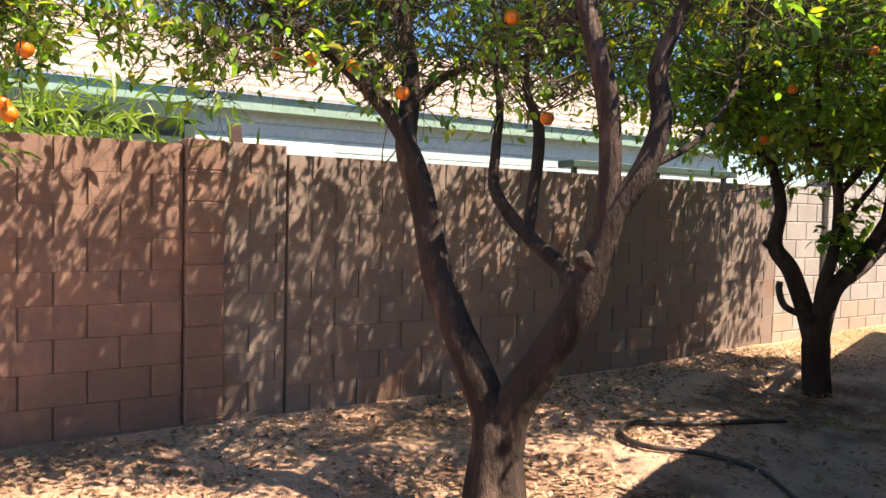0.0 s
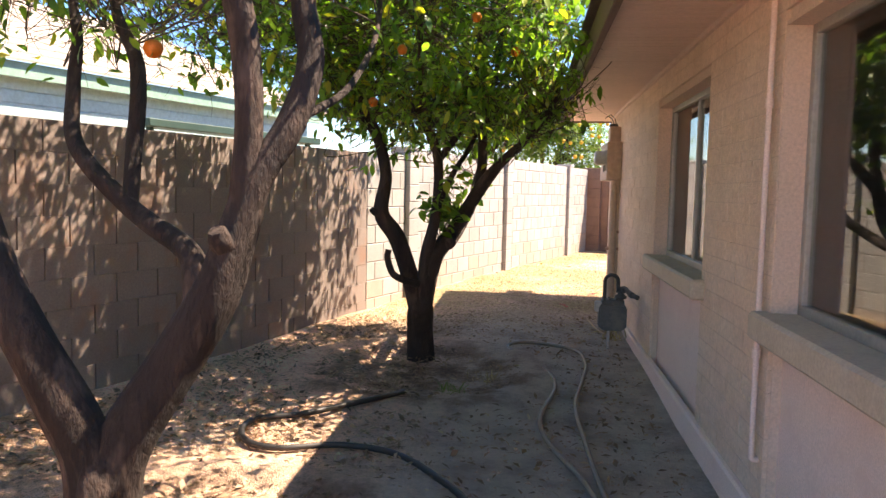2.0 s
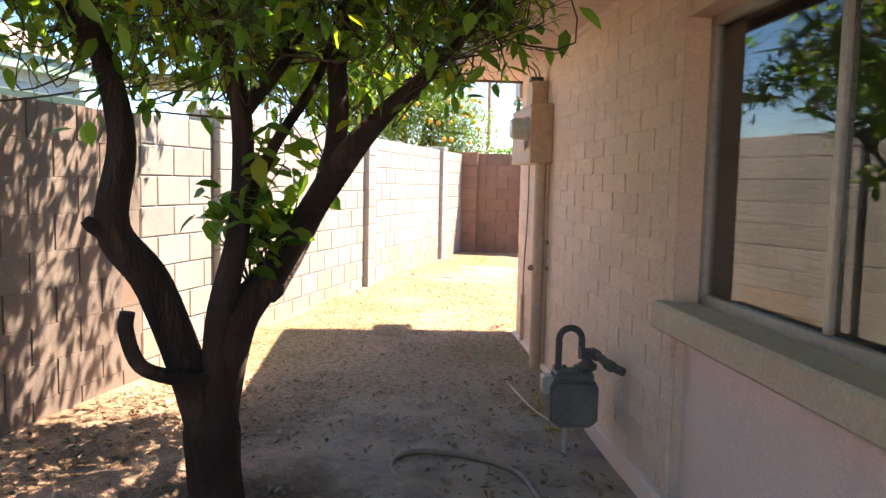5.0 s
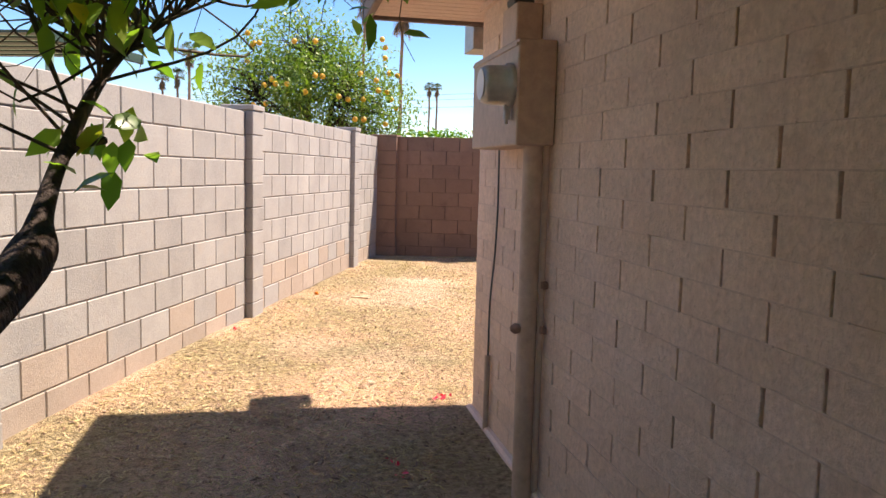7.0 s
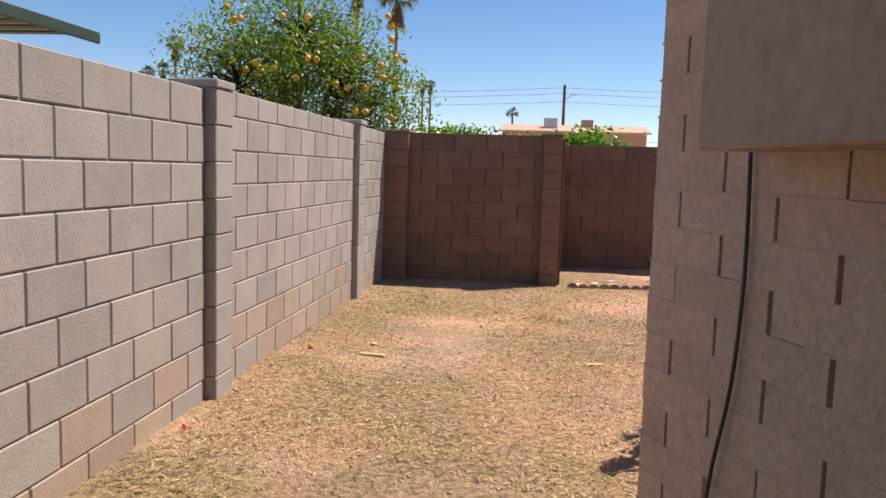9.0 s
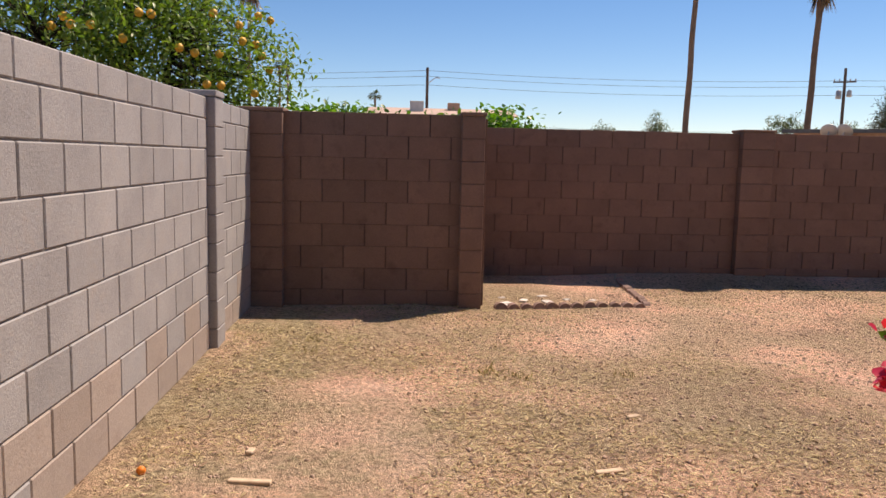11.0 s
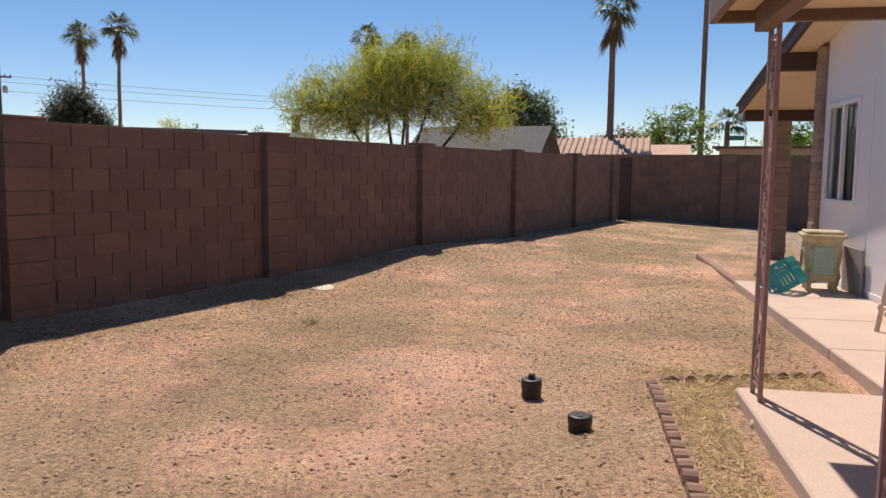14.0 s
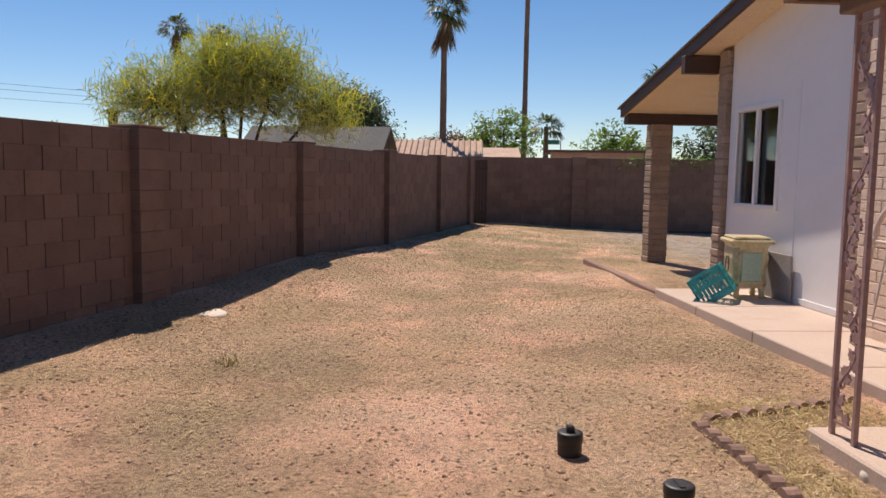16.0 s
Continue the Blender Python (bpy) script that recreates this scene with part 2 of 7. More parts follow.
M_POLE = surface("pole_wood", (0.07, 0.05, 0.04), (0.12, 0.09, 0.07), fine=10, rough=0.9, vary=0)
M_WIRE = surface("wire", (0.10, 0.11, 0.13), (0.13, 0.14, 0.16), rough=0.7, vary=0)
M_SIGN = surface("green_sign", (0.01, 0.13, 0.09), (0.015, 0.16, 0.11), rough=0.5, vary=0)
M_INSIDE = surface("inside_plaster", (0.40, 0.36, 0.32), (0.46, 0.42, 0.37), rough=0.9, vary=0)
M_BLIND = surface("blind_slat", (0.68, 0.66, 0.62), (0.75, 0.73, 0.69), rough=0.5, relief=0.05, vary=0)
M_PALEST = surface("pale_stone", (0.62, 0.55, 0.48), (0.72, 0.65, 0.57), fine=40, coarse=8, rough=0.9, relief=0.5, vary=0.1)
M_SPLINTER = surface("bare_wood", (0.55, 0.40, 0.26), (0.66, 0.50, 0.34), fine=30, rough=0.85, vary=0.1)


def make_glass():
    m, nt, p = mat_base("window_glass", 0.02)
    gl = nt.nodes.new("ShaderNodeBsdfGlossy")
    gl.inputs["Roughness"].default_value = 0.01
    gl.inputs["Color"].default_value = (0.9, 0.9, 0.9, 1)
    tr = nt.nodes.new("ShaderNodeBsdfTransparent")
    tr.inputs[0].default_value = (0.82, 0.85, 0.82, 1)
    fr = nd(nt, "ShaderNodeFresnel", IOR=1.55)
    ad = nt.nodes.new("ShaderNodeMath")
    ad.operation, ad.use_clamp = "MULTIPLY_ADD", True
    ad.inputs[1].default_value, ad.inputs[2].default_value = 0.95, 0.0
    nt.links.new(fr.outputs[0], ad.inputs[0])
    mx = nt.nodes.new("ShaderNodeMixShader")
    nt.links.new(ad.outputs[0], mx.inputs[0])
    nt.links.new(tr.outputs[0], mx.inputs[1])
    nt.links.new(gl.outputs[0], mx.inputs[2])
    nt.links.new(mx.outputs[0], nt.nodes["Material Output"].inputs[0])
    return m


M_GLASS = make_glass()


def make_ground():
    m, nt, p = mat_base("dry_soil", 0.95)
    v = coords(nt)
    big, mid, fine, grit = noise_tex(nt, v, 0.55, 6, 0.6), noise_tex(nt, v, 3.2, 7, 0.65), noise_tex(nt, v, 28, 6, 0.7), noise_tex(nt, v, 130, 3, 0.6)
    soil = ramp(nt, big, [(0.36, (0.47, 0.315, 0.205)), (0.45, (0.70, 0.445, 0.30)), (0.54, (0.92, 0.575, 0.40)), (0.68, (0.95, 0.66, 0.49))])
    soil2 = ramp(nt, mid, [(0.34, (0.66, 0.64, 0.61)), (0.46, (0.95, 0.94, 0.93)), (0.64, (1.22, 1.2, 1.18))])
    col = mixc(nt, soil, soil2, 0.75, "MULTIPLY")
    col = mixc(nt, col, ramp(nt, fine, [(0.36, (0.5, 0.48, 0.46)), (0.47, (1.0, 1.0, 1.0)), (0.62, (1.3, 1.3, 1.3))]), 0.7, "MULTIPLY")
    col = mixc(nt, col, ramp(nt, grit, [(0.36, (0.42, 0.40, 0.38)), (0.47, (1.05, 1.04, 1.03)), (0.6, (1.42, 1.40, 1.36))]), 0.6, "MULTIPLY")
    sp = nt.nodes.new("ShaderNodeSeparateXYZ")
    nt.links.new(nt.nodes.new("ShaderNodeNewGeometry").outputs["Position"], sp.inputs[0])
    walkx = nt.nodes.new("ShaderNodeMapRange")
    walkx.inputs["From Min"].default_value, walkx.inputs["From Max"].default_value = -2.0, -0.9
    nt.links.new(sp.outputs[0], walkx.inputs["Value"])
    walky = nt.nodes.new("ShaderNodeMapRange")
    walky.inputs["From Min"].default_value, walky.inputs["From Max"].default_value = 10.5, 8.5
    nt.links.new(sp.outputs[1], walky.inputs["Value"])
    wm = nt.nodes.new("ShaderNodeMath")
    wm.operation = "MULTIPLY"
    nt.links.new(walkx.outputs[0], wm.inputs[0])
    nt.links.new(walky.outputs[0], wm.inputs[1])
    dust = mixc(nt, ramp(nt, mid, [(0.36, (0.40, 0.32, 0.265)), (0.56, (0.64, 0.54, 0.46))]), ramp(nt, fine, [(0.3, (0.75, 0.74, 0.73)), (0.7, (1.15, 1.15, 1.15))]), 0.6, "MULTIPLY")
    col = mixc(nt, col, dust, wm.outputs[0])
    # dark damp soil in the basins round the citrus trunks
    for cx, cy, r in ((-1.75, 3.35, 1.05), (-1.35, 6.5, 1.1)):
        dv = nt.nodes.new("ShaderNodeVectorMath")
        dv.operation = "DISTANCE"
        dv.inputs[1].default_value = (cx, cy, 0.0)
        nt.links.new(nt.nodes.new("ShaderNodeNewGeometry").outputs["Position"], dv.inputs[0])
        rm_ = nt.nodes.new("ShaderNodeMapRange")
        rm_.inputs["From Min"].default_value, rm_.inputs["From Max"].default_value = r, r * 0.6
        nt.links.new(dv.outputs["Value"], rm_.inputs["Value"])
        pm = nt.nodes.new("ShaderNodeMath")
        pm.operation = "MULTIPLY"
        nt.links.new(rm_.outputs[0], pm.inputs[0])
        nt.links.new(ramp(nt, mid, [(0.40, (1, 1, 1)), (0.58, (0.15, 0.15, 0.15))]), pm.inputs[1])
        col = mixc(nt, col, ramp(nt, fine, [(0.35, (0.07, 0.04, 0.025)), (0.62, (0.24, 0.14, 0.085))]), pm.outputs[0])
    # dead lawn in the passage and in patches of the yard
    sx = nt.nodes.new("ShaderNodeSeparateXYZ")
    nt.links.new(nt.nodes.new("ShaderNodeNewGeometry").outputs["Position"], sx.inputs[0])
    near = nt.nodes.new("ShaderNodeMapRange")
    near.inputs["From Min"].default_value, near.inputs["From Max"].default_value = 8.2, 9.6
    nt.links.new(sx.outputs[1], near.inputs["Value"])
    past = nt.nodes.new("ShaderNodeMapRange")
    past.inputs["From Min"].default_value, past.inputs["From Max"].default_value = 1.0, 3.2
    past.inputs["To Min"].default_value, past.inputs["To Max"].default_value = 1.0, 0.68
    nt.links.new(sx.outputs[0], past.inputs["Value"])
    end = nt.nodes.new("ShaderNodeMapRange")
    end.inputs["From Min"].default_value, end.inputs["From Max"].default_value = 13.5, 16.5
    nt.links.new(sx.outputs[0], end.inputs["Value"])
    both = nt.nodes.new("ShaderNodeMath")
    both.operation, both.use_clamp = "ADD", True
    nt.links.new(past.outputs[0], both.inputs[0])
    nt.links.new(end.outputs[0], both.inputs[1])
    f = noise_tex(nt, v, 0.8, 7, 0.68)
    lawn = ramp(nt, f, [(0.38, (0, 0, 0)), (0.58, (1, 1, 1))])
    a = nt.nodes.new("ShaderNodeMath")
    a.operation = "MULTIPLY"
    nt.links.new(near.outputs[0], a.inputs[0])
    nt.links.new(both.outputs[0], a.inputs[1])
    b = nt.nodes.new("ShaderNodeMath")
    b.operation = "MULTIPLY"
    nt.links.new(a.outputs[0], b.inputs[0])
    nt.links.new(lawn, b.inputs[1])
    straw = ramp(nt, fine, [(0.34, (0.17, 0.12, 0.06)), (0.47, (0.42, 0.32, 0.175)), (0.62, (0.62, 0.50, 0.295))])
    col = mixc(nt, col, straw, b.outputs[0])
    nt.links.new(col, p.inputs["Base Color"])
    h = nt.nodes.new("ShaderNodeMath")
    h.operation = "ADD"
    nt.links.new(fine, h.inputs[0])
    nt.links.new(grit, h.inputs[1])
    h2 = nt.nodes.new("ShaderNodeMath")
    h2.operation = "MULTIPLY_ADD"
    h2.inputs[1].default_value = 2.5
    nt.links.new(mid, h2.inputs[0])
    nt.links.new(h.outputs[0], h2.inputs[2])
    bump(nt, p, h2.outputs[0], 1.0, 0.04)
    return m


M_GROUND = make_ground()

# ---- mesh helpers ----
def mesh_of(name, verts, faces, smooth=False):
    me = bpy.data.meshes.new(name)
    me.from_pydata([tuple(v) for v in verts], [], [tuple(f) for f in faces])
    if smooth:
        me.polygons.foreach_set("use_smooth", [True] * len(me.polygons))
    me.update()
    return me


def tri_mesh(name, verts, tris, smooth=False):
    """A mesh from two numpy arrays, quickly."""
    me = bpy.data.meshes.new(name)
    nv, nf = len(verts), len(tris)
    me.vertices.add(nv)
    me.vertices.foreach_set("co", np.asarray(verts, dtype=np.float32).ravel())
    me.loops.add(nf * 3)
    me.loops.foreach_set("vertex_index", np.asarray(tris, dtype=np.int32).ravel())
    me.polygons.add(nf)
    me.polygons.foreach_set("loop_start", np.arange(0, nf * 3, 3, dtype=np.int32))
    me.polygons.foreach_set("loop_total", np.full(nf, 3, dtype=np.int32))
    if smooth:
        me.polygons.foreach_set("use_smooth", np.ones(nf, dtype=bool))
    me.update(calc_edges=True)
    me.validate()
    return me


class Shape:
    """Collects boxes, tubes and lathed forms into one mesh."""

    def __init__(self):
        self.v, self.f, self.s = [], [], []

    def add(self, verts, faces, smooth=False):
        o = len(self.v)
        self.v += [tuple(p) for p in verts]
        self.f += [tuple(i + o for i in f) for f in faces]
        self.s += [smooth] * len(faces)
        return self

    def box(self, x0, y0, z0, x1, y1, z1, c=0.0, m=None):
        """A box with its edges taken off by c."""
        c = min(c, abs(x1 - x0) / 3, abs(y1 - y0) / 3, abs(z1 - z0) / 3)
        if c <= 0:
            vs = [Vector((x, y, z)) for x in (x0, x1) for y in (y0, y1) for z in (z0, z1)]
            fs = [(0, 1, 3, 2), (4, 6, 7, 5), (0, 4, 5, 1), (2, 3, 7, 6), (0, 2, 6, 4), (1, 5, 7, 3)]
        else:
            bm = bmesh.new()
            bmesh.ops.create_cube(bm, size=1)
            for v in bm.verts:
                v.co = Vector(((x0 + x1) / 2 + v.co.x * (x1 - x0), (y0 + y1) / 2 + v.co.y * (y1 - y0), (z0 + z1) / 2 + v.co.z * (z1 - z0)))
            bmesh.ops.bevel(bm, geom=bm.edges[:], offset=c, segments=1, affect="EDGES")
            bm.verts.index_update()
            vs, fs = [v.co.copy() for v in bm.verts], [[v.index for v in f.verts] for f in bm.faces]
            bm.free()
        if m is not None:
            vs = [m @ v for v in vs]
        return self.add(vs, fs)

    def tube(self, pts, radii, seg=8, cap=True, wob=0.0, sq=1.0):
        """A tube swept along points; wob roughens it."""
        pts = [Vector(p) for p in pts]
        if isinstance(radii, (int, float)):
            radii = [radii] * len(pts)
        n, rings, side = len(pts), [], None
        for i, p in enumerate(pts):
            d = (pts[min(i + 1, n - 1)] - pts[max(i - 1, 0)]).normalized()
            if side is None:
                side = d.orthogonal().normalized()
            side = (side - d * side.dot(d)).normalized()
            up = d.cross(side)
            ring = []
            for k in range(seg):
                a = 2 * math.pi * k / seg
                r = radii[i]
                if wob:
                    r *= 1 + wob * noise.noise(Vector((math.cos(a) * 1.9, math.sin(a) * 1.9, 0)) + p * 2.2)
                ring.append(p + side * (math.cos(a) * r) + up * (math.sin(a) * r * sq))
            rings.append(ring)
        vs = [v for r in rings for v in r]
        fs = [(i * seg + k, i * seg + (k + 1) % seg, (i + 1) * seg + (k + 1) % seg, (i + 1) * seg + k) for i in range(n - 1) for k in range(seg)]
        self.add(vs, fs, True)
        if cap:
            self.add(rings[0][::-1], [tuple(range(seg))])
            self.add(rings[-1], [tuple(range(seg))])
        return self

    def lathe(self, prof, seg=16, m=None, cap=True):
        """A profile of (radius, height) turned about z."""
        vs = [Vector((r * math.cos(2 * math.pi * k / seg), r * math.sin(2 * math.pi * k / seg), z)) for r, z in prof for k in range(seg)]
        if m is not None:
            vs = [m @ v for v in vs]
        fs = [(i * seg + k, i * seg + (k + 1) % seg, (i + 1) * seg + (k + 1) % seg, (i + 1) * seg + k) for i in range(len(prof) - 1) for k in range(seg)]
        self.add(vs, fs, True)
        if cap:
            self.add(vs[:seg][::-1], [tuple(range(seg))])
            self.add(vs[-seg:], [tuple(range(seg))])
        return self

    def mesh(self, name):
        me = mesh_of(name, self.v, self.f)
        me.polygons.foreach_set("use_smooth", self.s)
        return me


def put(ob, mat, parent=None, m=None):
    if mat is not None and ob.data and not ob.data.materials:
        ob.data.materials.append(mat)
    if parent is not None:
        ob.parent = parent
    if m is not None:
        ob.matrix_basis = m
    return ob


def part(name, shape, mat, parent, label="", m=None):
    me = shape.mesh(name) if isinstance(shape, Shape) else shape
    ob = put(new(name, me), mat, parent, m)
    return tagged(ob, label) if label else ob


def thing(name, label, category, m=None, group="", kind="", shape=None, mat=None):
    me = shape.mesh(name) if isinstance(shape, Shape) else shape
    ob = new(name, me)
    if mat is not None:
        put(ob, mat)
    if m is not None:
        ob.matrix_basis = m
    return tagged(ob, label, category, group, kind)


def smooth_path(pts, per=6):
    """Catmull-Rom through the points; each may carry a radius as fourth number."""
    pts = [np.array(p, dtype=float) for p in pts]
    P = [2 * pts[0] - pts[1]] + pts + [2 * pts[-1] - pts[-2]]
    out = []
    for i in range(1, len(P) - 2):
        a, b, c, d = P[i - 1:i + 3]
        for k in range(per):
            t = k / per
            out.append(0.5 * (2 * b + (c - a) * t + (2 * a - 5 * b + 4 * c - d) * t * t + (3 * b - a - 3 * c + d) * t ** 3))
    out.append(pts[-1])
    return np.array(out)


def step(a, b, v):
    s = min(1.0, max(0.0, (v - a) / (b - a)))
    return s * s * (3 - 2 * s)


# ---- the lot's lines ----
LOT = -19.0                       # the back wall's bearing from +x
LEFT0, LEFTA = (-1.11, 13.05), 71.7
BACK0 = (6.53, 18.33)
FRONT0 = (0.48, 18.25)            # corner where the side wall meets the nearer back wall


def along(p, a, d, off=0.0):
    c, s = math.cos(radians(a)), math.sin(radians(a))
    return (p[0] + c * d - s * off, p[1] + s * d + c * off)


def gz(x, y):
    """Height of the soil."""
    z = 0.2 * step(4.0, 13.0, y)
    db = (x - BACK0[0]) * math.sin(radians(19)) + (y - BACK0[1]) * math.cos(radians(19))
    z += 0.06 * step(-3.0, -0.4, db) * (1 - step(0.5, 3, db)) * step(3, 6, x)
    # shallow hollow in the middle of the yard, and a bank against the back wall
    z -= 0.085 * step(3.6, 5.6, x) * (1 - step(14.0, 17.5, x)) * step(12.85, 13.6, y + 0.22 * max(0.0, x - 6.2)) * (1 - step(-1.5 + 0.9 * (1 - step(9.0, 12.0, x)), -0.25 + 0.2 * (1 - step(9.0, 12.0, x)), db))
    z += 0.13 * math.exp(-((x - 13.2) / 1.9) ** 2) * step(-2.3, -0.7, db) * (1 - step(0.5, 3, db))
    return z


def ground_mesh():
    def axis(lo, hi, stp):
        far = [1.0, 2.5, 5, 10, 20, 40, 80, 160, 320, 700, 1500]
        mid = list(np.arange(lo, hi + 1e-6, stp))
        return np.array([lo - d for d in far[::-1]] + mid + [hi + d for d in far])
    xs, ys = axis(-6.0, 27.0, 0.14), axis(-3.0, 20.0, 0.14)
    nx, ny = len(xs), len(ys)
    vs = []
    for y in ys:
        for x in xs:
            z = gz(x, y)
            if -7 < x < 28 and -4 < y < 21:
                z += 0.022 * noise.noise(Vector((x * 0.8, y * 0.8, 0))) + 0.010 * noise.noise(Vector((x * 2.9, y * 2.9, 3)))
            # basin dug round the first two trees
            for cx, cy, r in ((-1.95, 3.05, 1.25), (-1.42, 6.6, 0.95)):
                d = math.hypot(x - cx, y - cy)
                z += 0.035 * math.exp(-((d - r) / 0.16) ** 2) - 0.035 * (1 - step(r * 0.5, r, d))
            vs.append((x, y, z))
    fs = [(j * nx + i, j * nx + i + 1, (j + 1) * nx + i + 1, (j + 1) * nx + i) for j in range(ny - 1) for i in range(nx - 1)]
    return mesh_of("ground", vs, fs, True)


thing("ground", "dry reddish soil with dead lawn patches", "ground", kind="structure", shape=ground_mesh(), mat=M_GROUND)

# ---- block walls ----
COURSE, LONG = 0.2105, 0.405
_cache = {}


def piece(w, d, h, mat, c=0.006):
    """Shared mesh of a block w long, d deep, h high, centred."""
    key = (round(w, 3), round(d, 3), round(h, 3), mat.name)
    if key not in _cache:
        me = Shape().box(-w / 2, -d / 2, -h / 2, w / 2, d / 2, h / 2, c).mesh("block")
        me.materials.append(mat)
        _cache[key] = me
    return _cache[key]


def block_wall(name, label, p, a, length, top, base, mat, joint, thick=0.2, shift=0.0, course=COURSE, long=LONG, first=0.0):
    """A run of blocks from p along bearing a; local y = 0 is the wall's middle."""
    dip = 0.007 if mat is M_GREY else 0.016
    core = Shape().box(0, -thick / 2 + dip, base - 0.25, length, thick / 2 - dip, top - 0.008)
    wall = thing(name, label, "wall", pose(p[0], p[1], 0, 0, 0, a), kind="structure", shape=core, mat=joint)
    gap, row, z = (0.009 if mat is M_GREY else 0.011), 0, top
    flat, edge = (0.007, 0.006) if mat is M_GREY else (0.0015, 0.002)
    while z > base - 0.05:
        h = first if first and row == 0 else course
        x = -long * (0.5 if row % 2 else 0.0) - shift
        while x < length - 0.02:
            x0, x1 = max(0.0, x), min(length, x + long)
            if x1 - x0 > 0.05:
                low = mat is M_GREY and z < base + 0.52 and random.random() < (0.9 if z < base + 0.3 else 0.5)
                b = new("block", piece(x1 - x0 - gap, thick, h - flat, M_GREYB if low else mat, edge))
                b.parent = wall
                b.matrix_basis = pose((x0 + x1) / 2, random.uniform(-0.0012, 0.0012), z - h / 2)
            x += long
        z -= h
        row += 1
    return wall


def pilaster(label, p, a, width, depth, top, base, mat, joint, cap=0.05, course=COURSE):
    """A stacked pier, p at its middle."""
    core = Shape().box(-width / 2 + 0.008, -depth / 2 + 0.008, base - 0.25, width / 2 - 0.008, depth / 2 - 0.008, top - 0.01)
    pier = thing("wall_pilaster", label, "pilaster", pose(p[0], p[1], 0, 0, 0, a), kind="structure", shape=core, mat=joint)
    z = top
    if cap:
        b = new("cap", piece(width + 0.02, depth + 0.02, cap - 0.004, mat))
        b.parent, b.matrix_basis = pier, pose(0, 0, top - cap / 2)
        z -= cap
    while z > base - 0.05:
        b = new("block", piece(width, depth, course - 0.005, mat))
        b.parent, b.matrix_basis = pier, pose(0, random.uniform(-0.002, 0.002), z - course / 2)
        z -= course
    return pier


def left(y):
    """The point of the side wall's face line at that y."""
    return along(LEFT0, LEFTA, (y - LEFT0[1]) / math.sin(radians(LEFTA)))


def left_run(name, label, y0, y1, top, base, mat, joint, shift=0.0, first=0.0):
    p = along(left(y0), LEFTA, 0, 0.10)
    return block_wall(name, label, p, LEFTA, (y1 - y0) / math.sin(radians(LEFTA)), top, base, mat, joint, 0.2, shift, long=0.386, first=first)


left_run("wall_west_1", "old painted block wall with red-brown stains", -3.0, 2.873, 1.915, -0.02, M_REDB, M_NEARJ)
left_run("wall_west_2", "old painted block wall beside a pier", 3.127, 3.56, 1.95, -0.02, M_NEAR, M_NEARJ, 0.2)
left_run("wall_west_3", "weathered taupe block wall under citrus trees", 3.57, 9.07, 1.89, 0.0, M_NEAR, M_NEARJ, 0.2)
left_run("wall_west_7", "sunlit grey concrete block wall beside the citrus tree", 9.07, 9.98, 1.91, 0.1, M_GREY, M_GREYJ, 0.2)
left_run("wall_west_4", "sunlit grey concrete block wall", 10.12, 13.16, 2.0, 0.12, M_GREY, M_GREYJ, 0.315)
left_run("wall_west_5", "sunlit grey concrete block wall", 13.40, 16.58, 2.03, 0.2, M_GREY, M_GREYJ, 0.196, 0.157)
left_run("wall_west_6", "sunlit grey concrete block wall", 16.82, 18.30, 2.03, 0.2, M_GREY, M_GREYJ, 0.22, 0.157)
for y, top, base, mt, jt, cap in ((3.0, 1.955, -0.05, M_REDB, M_NEARJ, 0), (10.05, 2.02, 0.1, M_GREY, M_GREYJ, 0.05), (13.28, 2.06, 0.15, M_GREY, M_GREYJ, 0.05), (16.70, 2.08, 0.18, M_GREY, M_GREYJ, 0.05)):
    pilaster("stacked block pier in the side wall", along(left(y), LEFTA, 0, 0.08), LEFTA, 0.25, 0.28, top, base, mt, jt, cap)

# nearer piece of the back wall, then the long one set further back
block_wall("wall_north_1", "brown concrete block wall in shade", along(FRONT0, LOT, 0.35, 0.10), LOT, 1.75, 2.042, 0.18, M_BROWN, M_BROWNJ, shift=0.177)
pilaster("brown block pier at the wall corner", along(FRONT0, LOT, 0.22, 0.07), LOT, 0.40, 0.34, 2.07, 0.15, M_BROWN, M_BROWNJ, 0.04)
pilaster("brown block pier at the wall's step", along(FRONT0, LOT, 2.2, 0.07), LOT, 0.22, 0.34, 2.07, 0.15, M_BROWN, M_BROWNJ, 0.04)
BACKS = [-4.0, 0.0, 3.27, 6.97, 10.73, 14.43, 17.5]
for i in range(len(BACKS) - 1):
    d0, d1 = BACKS[i] + (0.4 if i else 0), BACKS[i + 1]
    block_wall("wall_north_%d" % (i + 2), "brown concrete block wall in shade", along(BACK0, LOT, d0, 0.10), LOT, d1 - d0, 2.02 + 0.012 * i, 0.2, M_BROWN, M_BROWNJ, shift=0.03 + 0.07 * i)
for i, d in enumerate(BACKS[1:]):
    pilaster("brown block pier in the back wall", along(BACK0, LOT, d + 0.2, 0.07), LOT, 0.40, 0.34, 2.07 + 0.012 * i, 0.18, M_BROWN, M_BROWNJ, 0.03)
retn = along(FRONT0, LOT, 2.25, 0.1)
block_wall("wall_step", "short brown block return wall", retn, LOT + 90, 1.9, 2.02, 0.2, M_BROWN, M_BROWNJ)
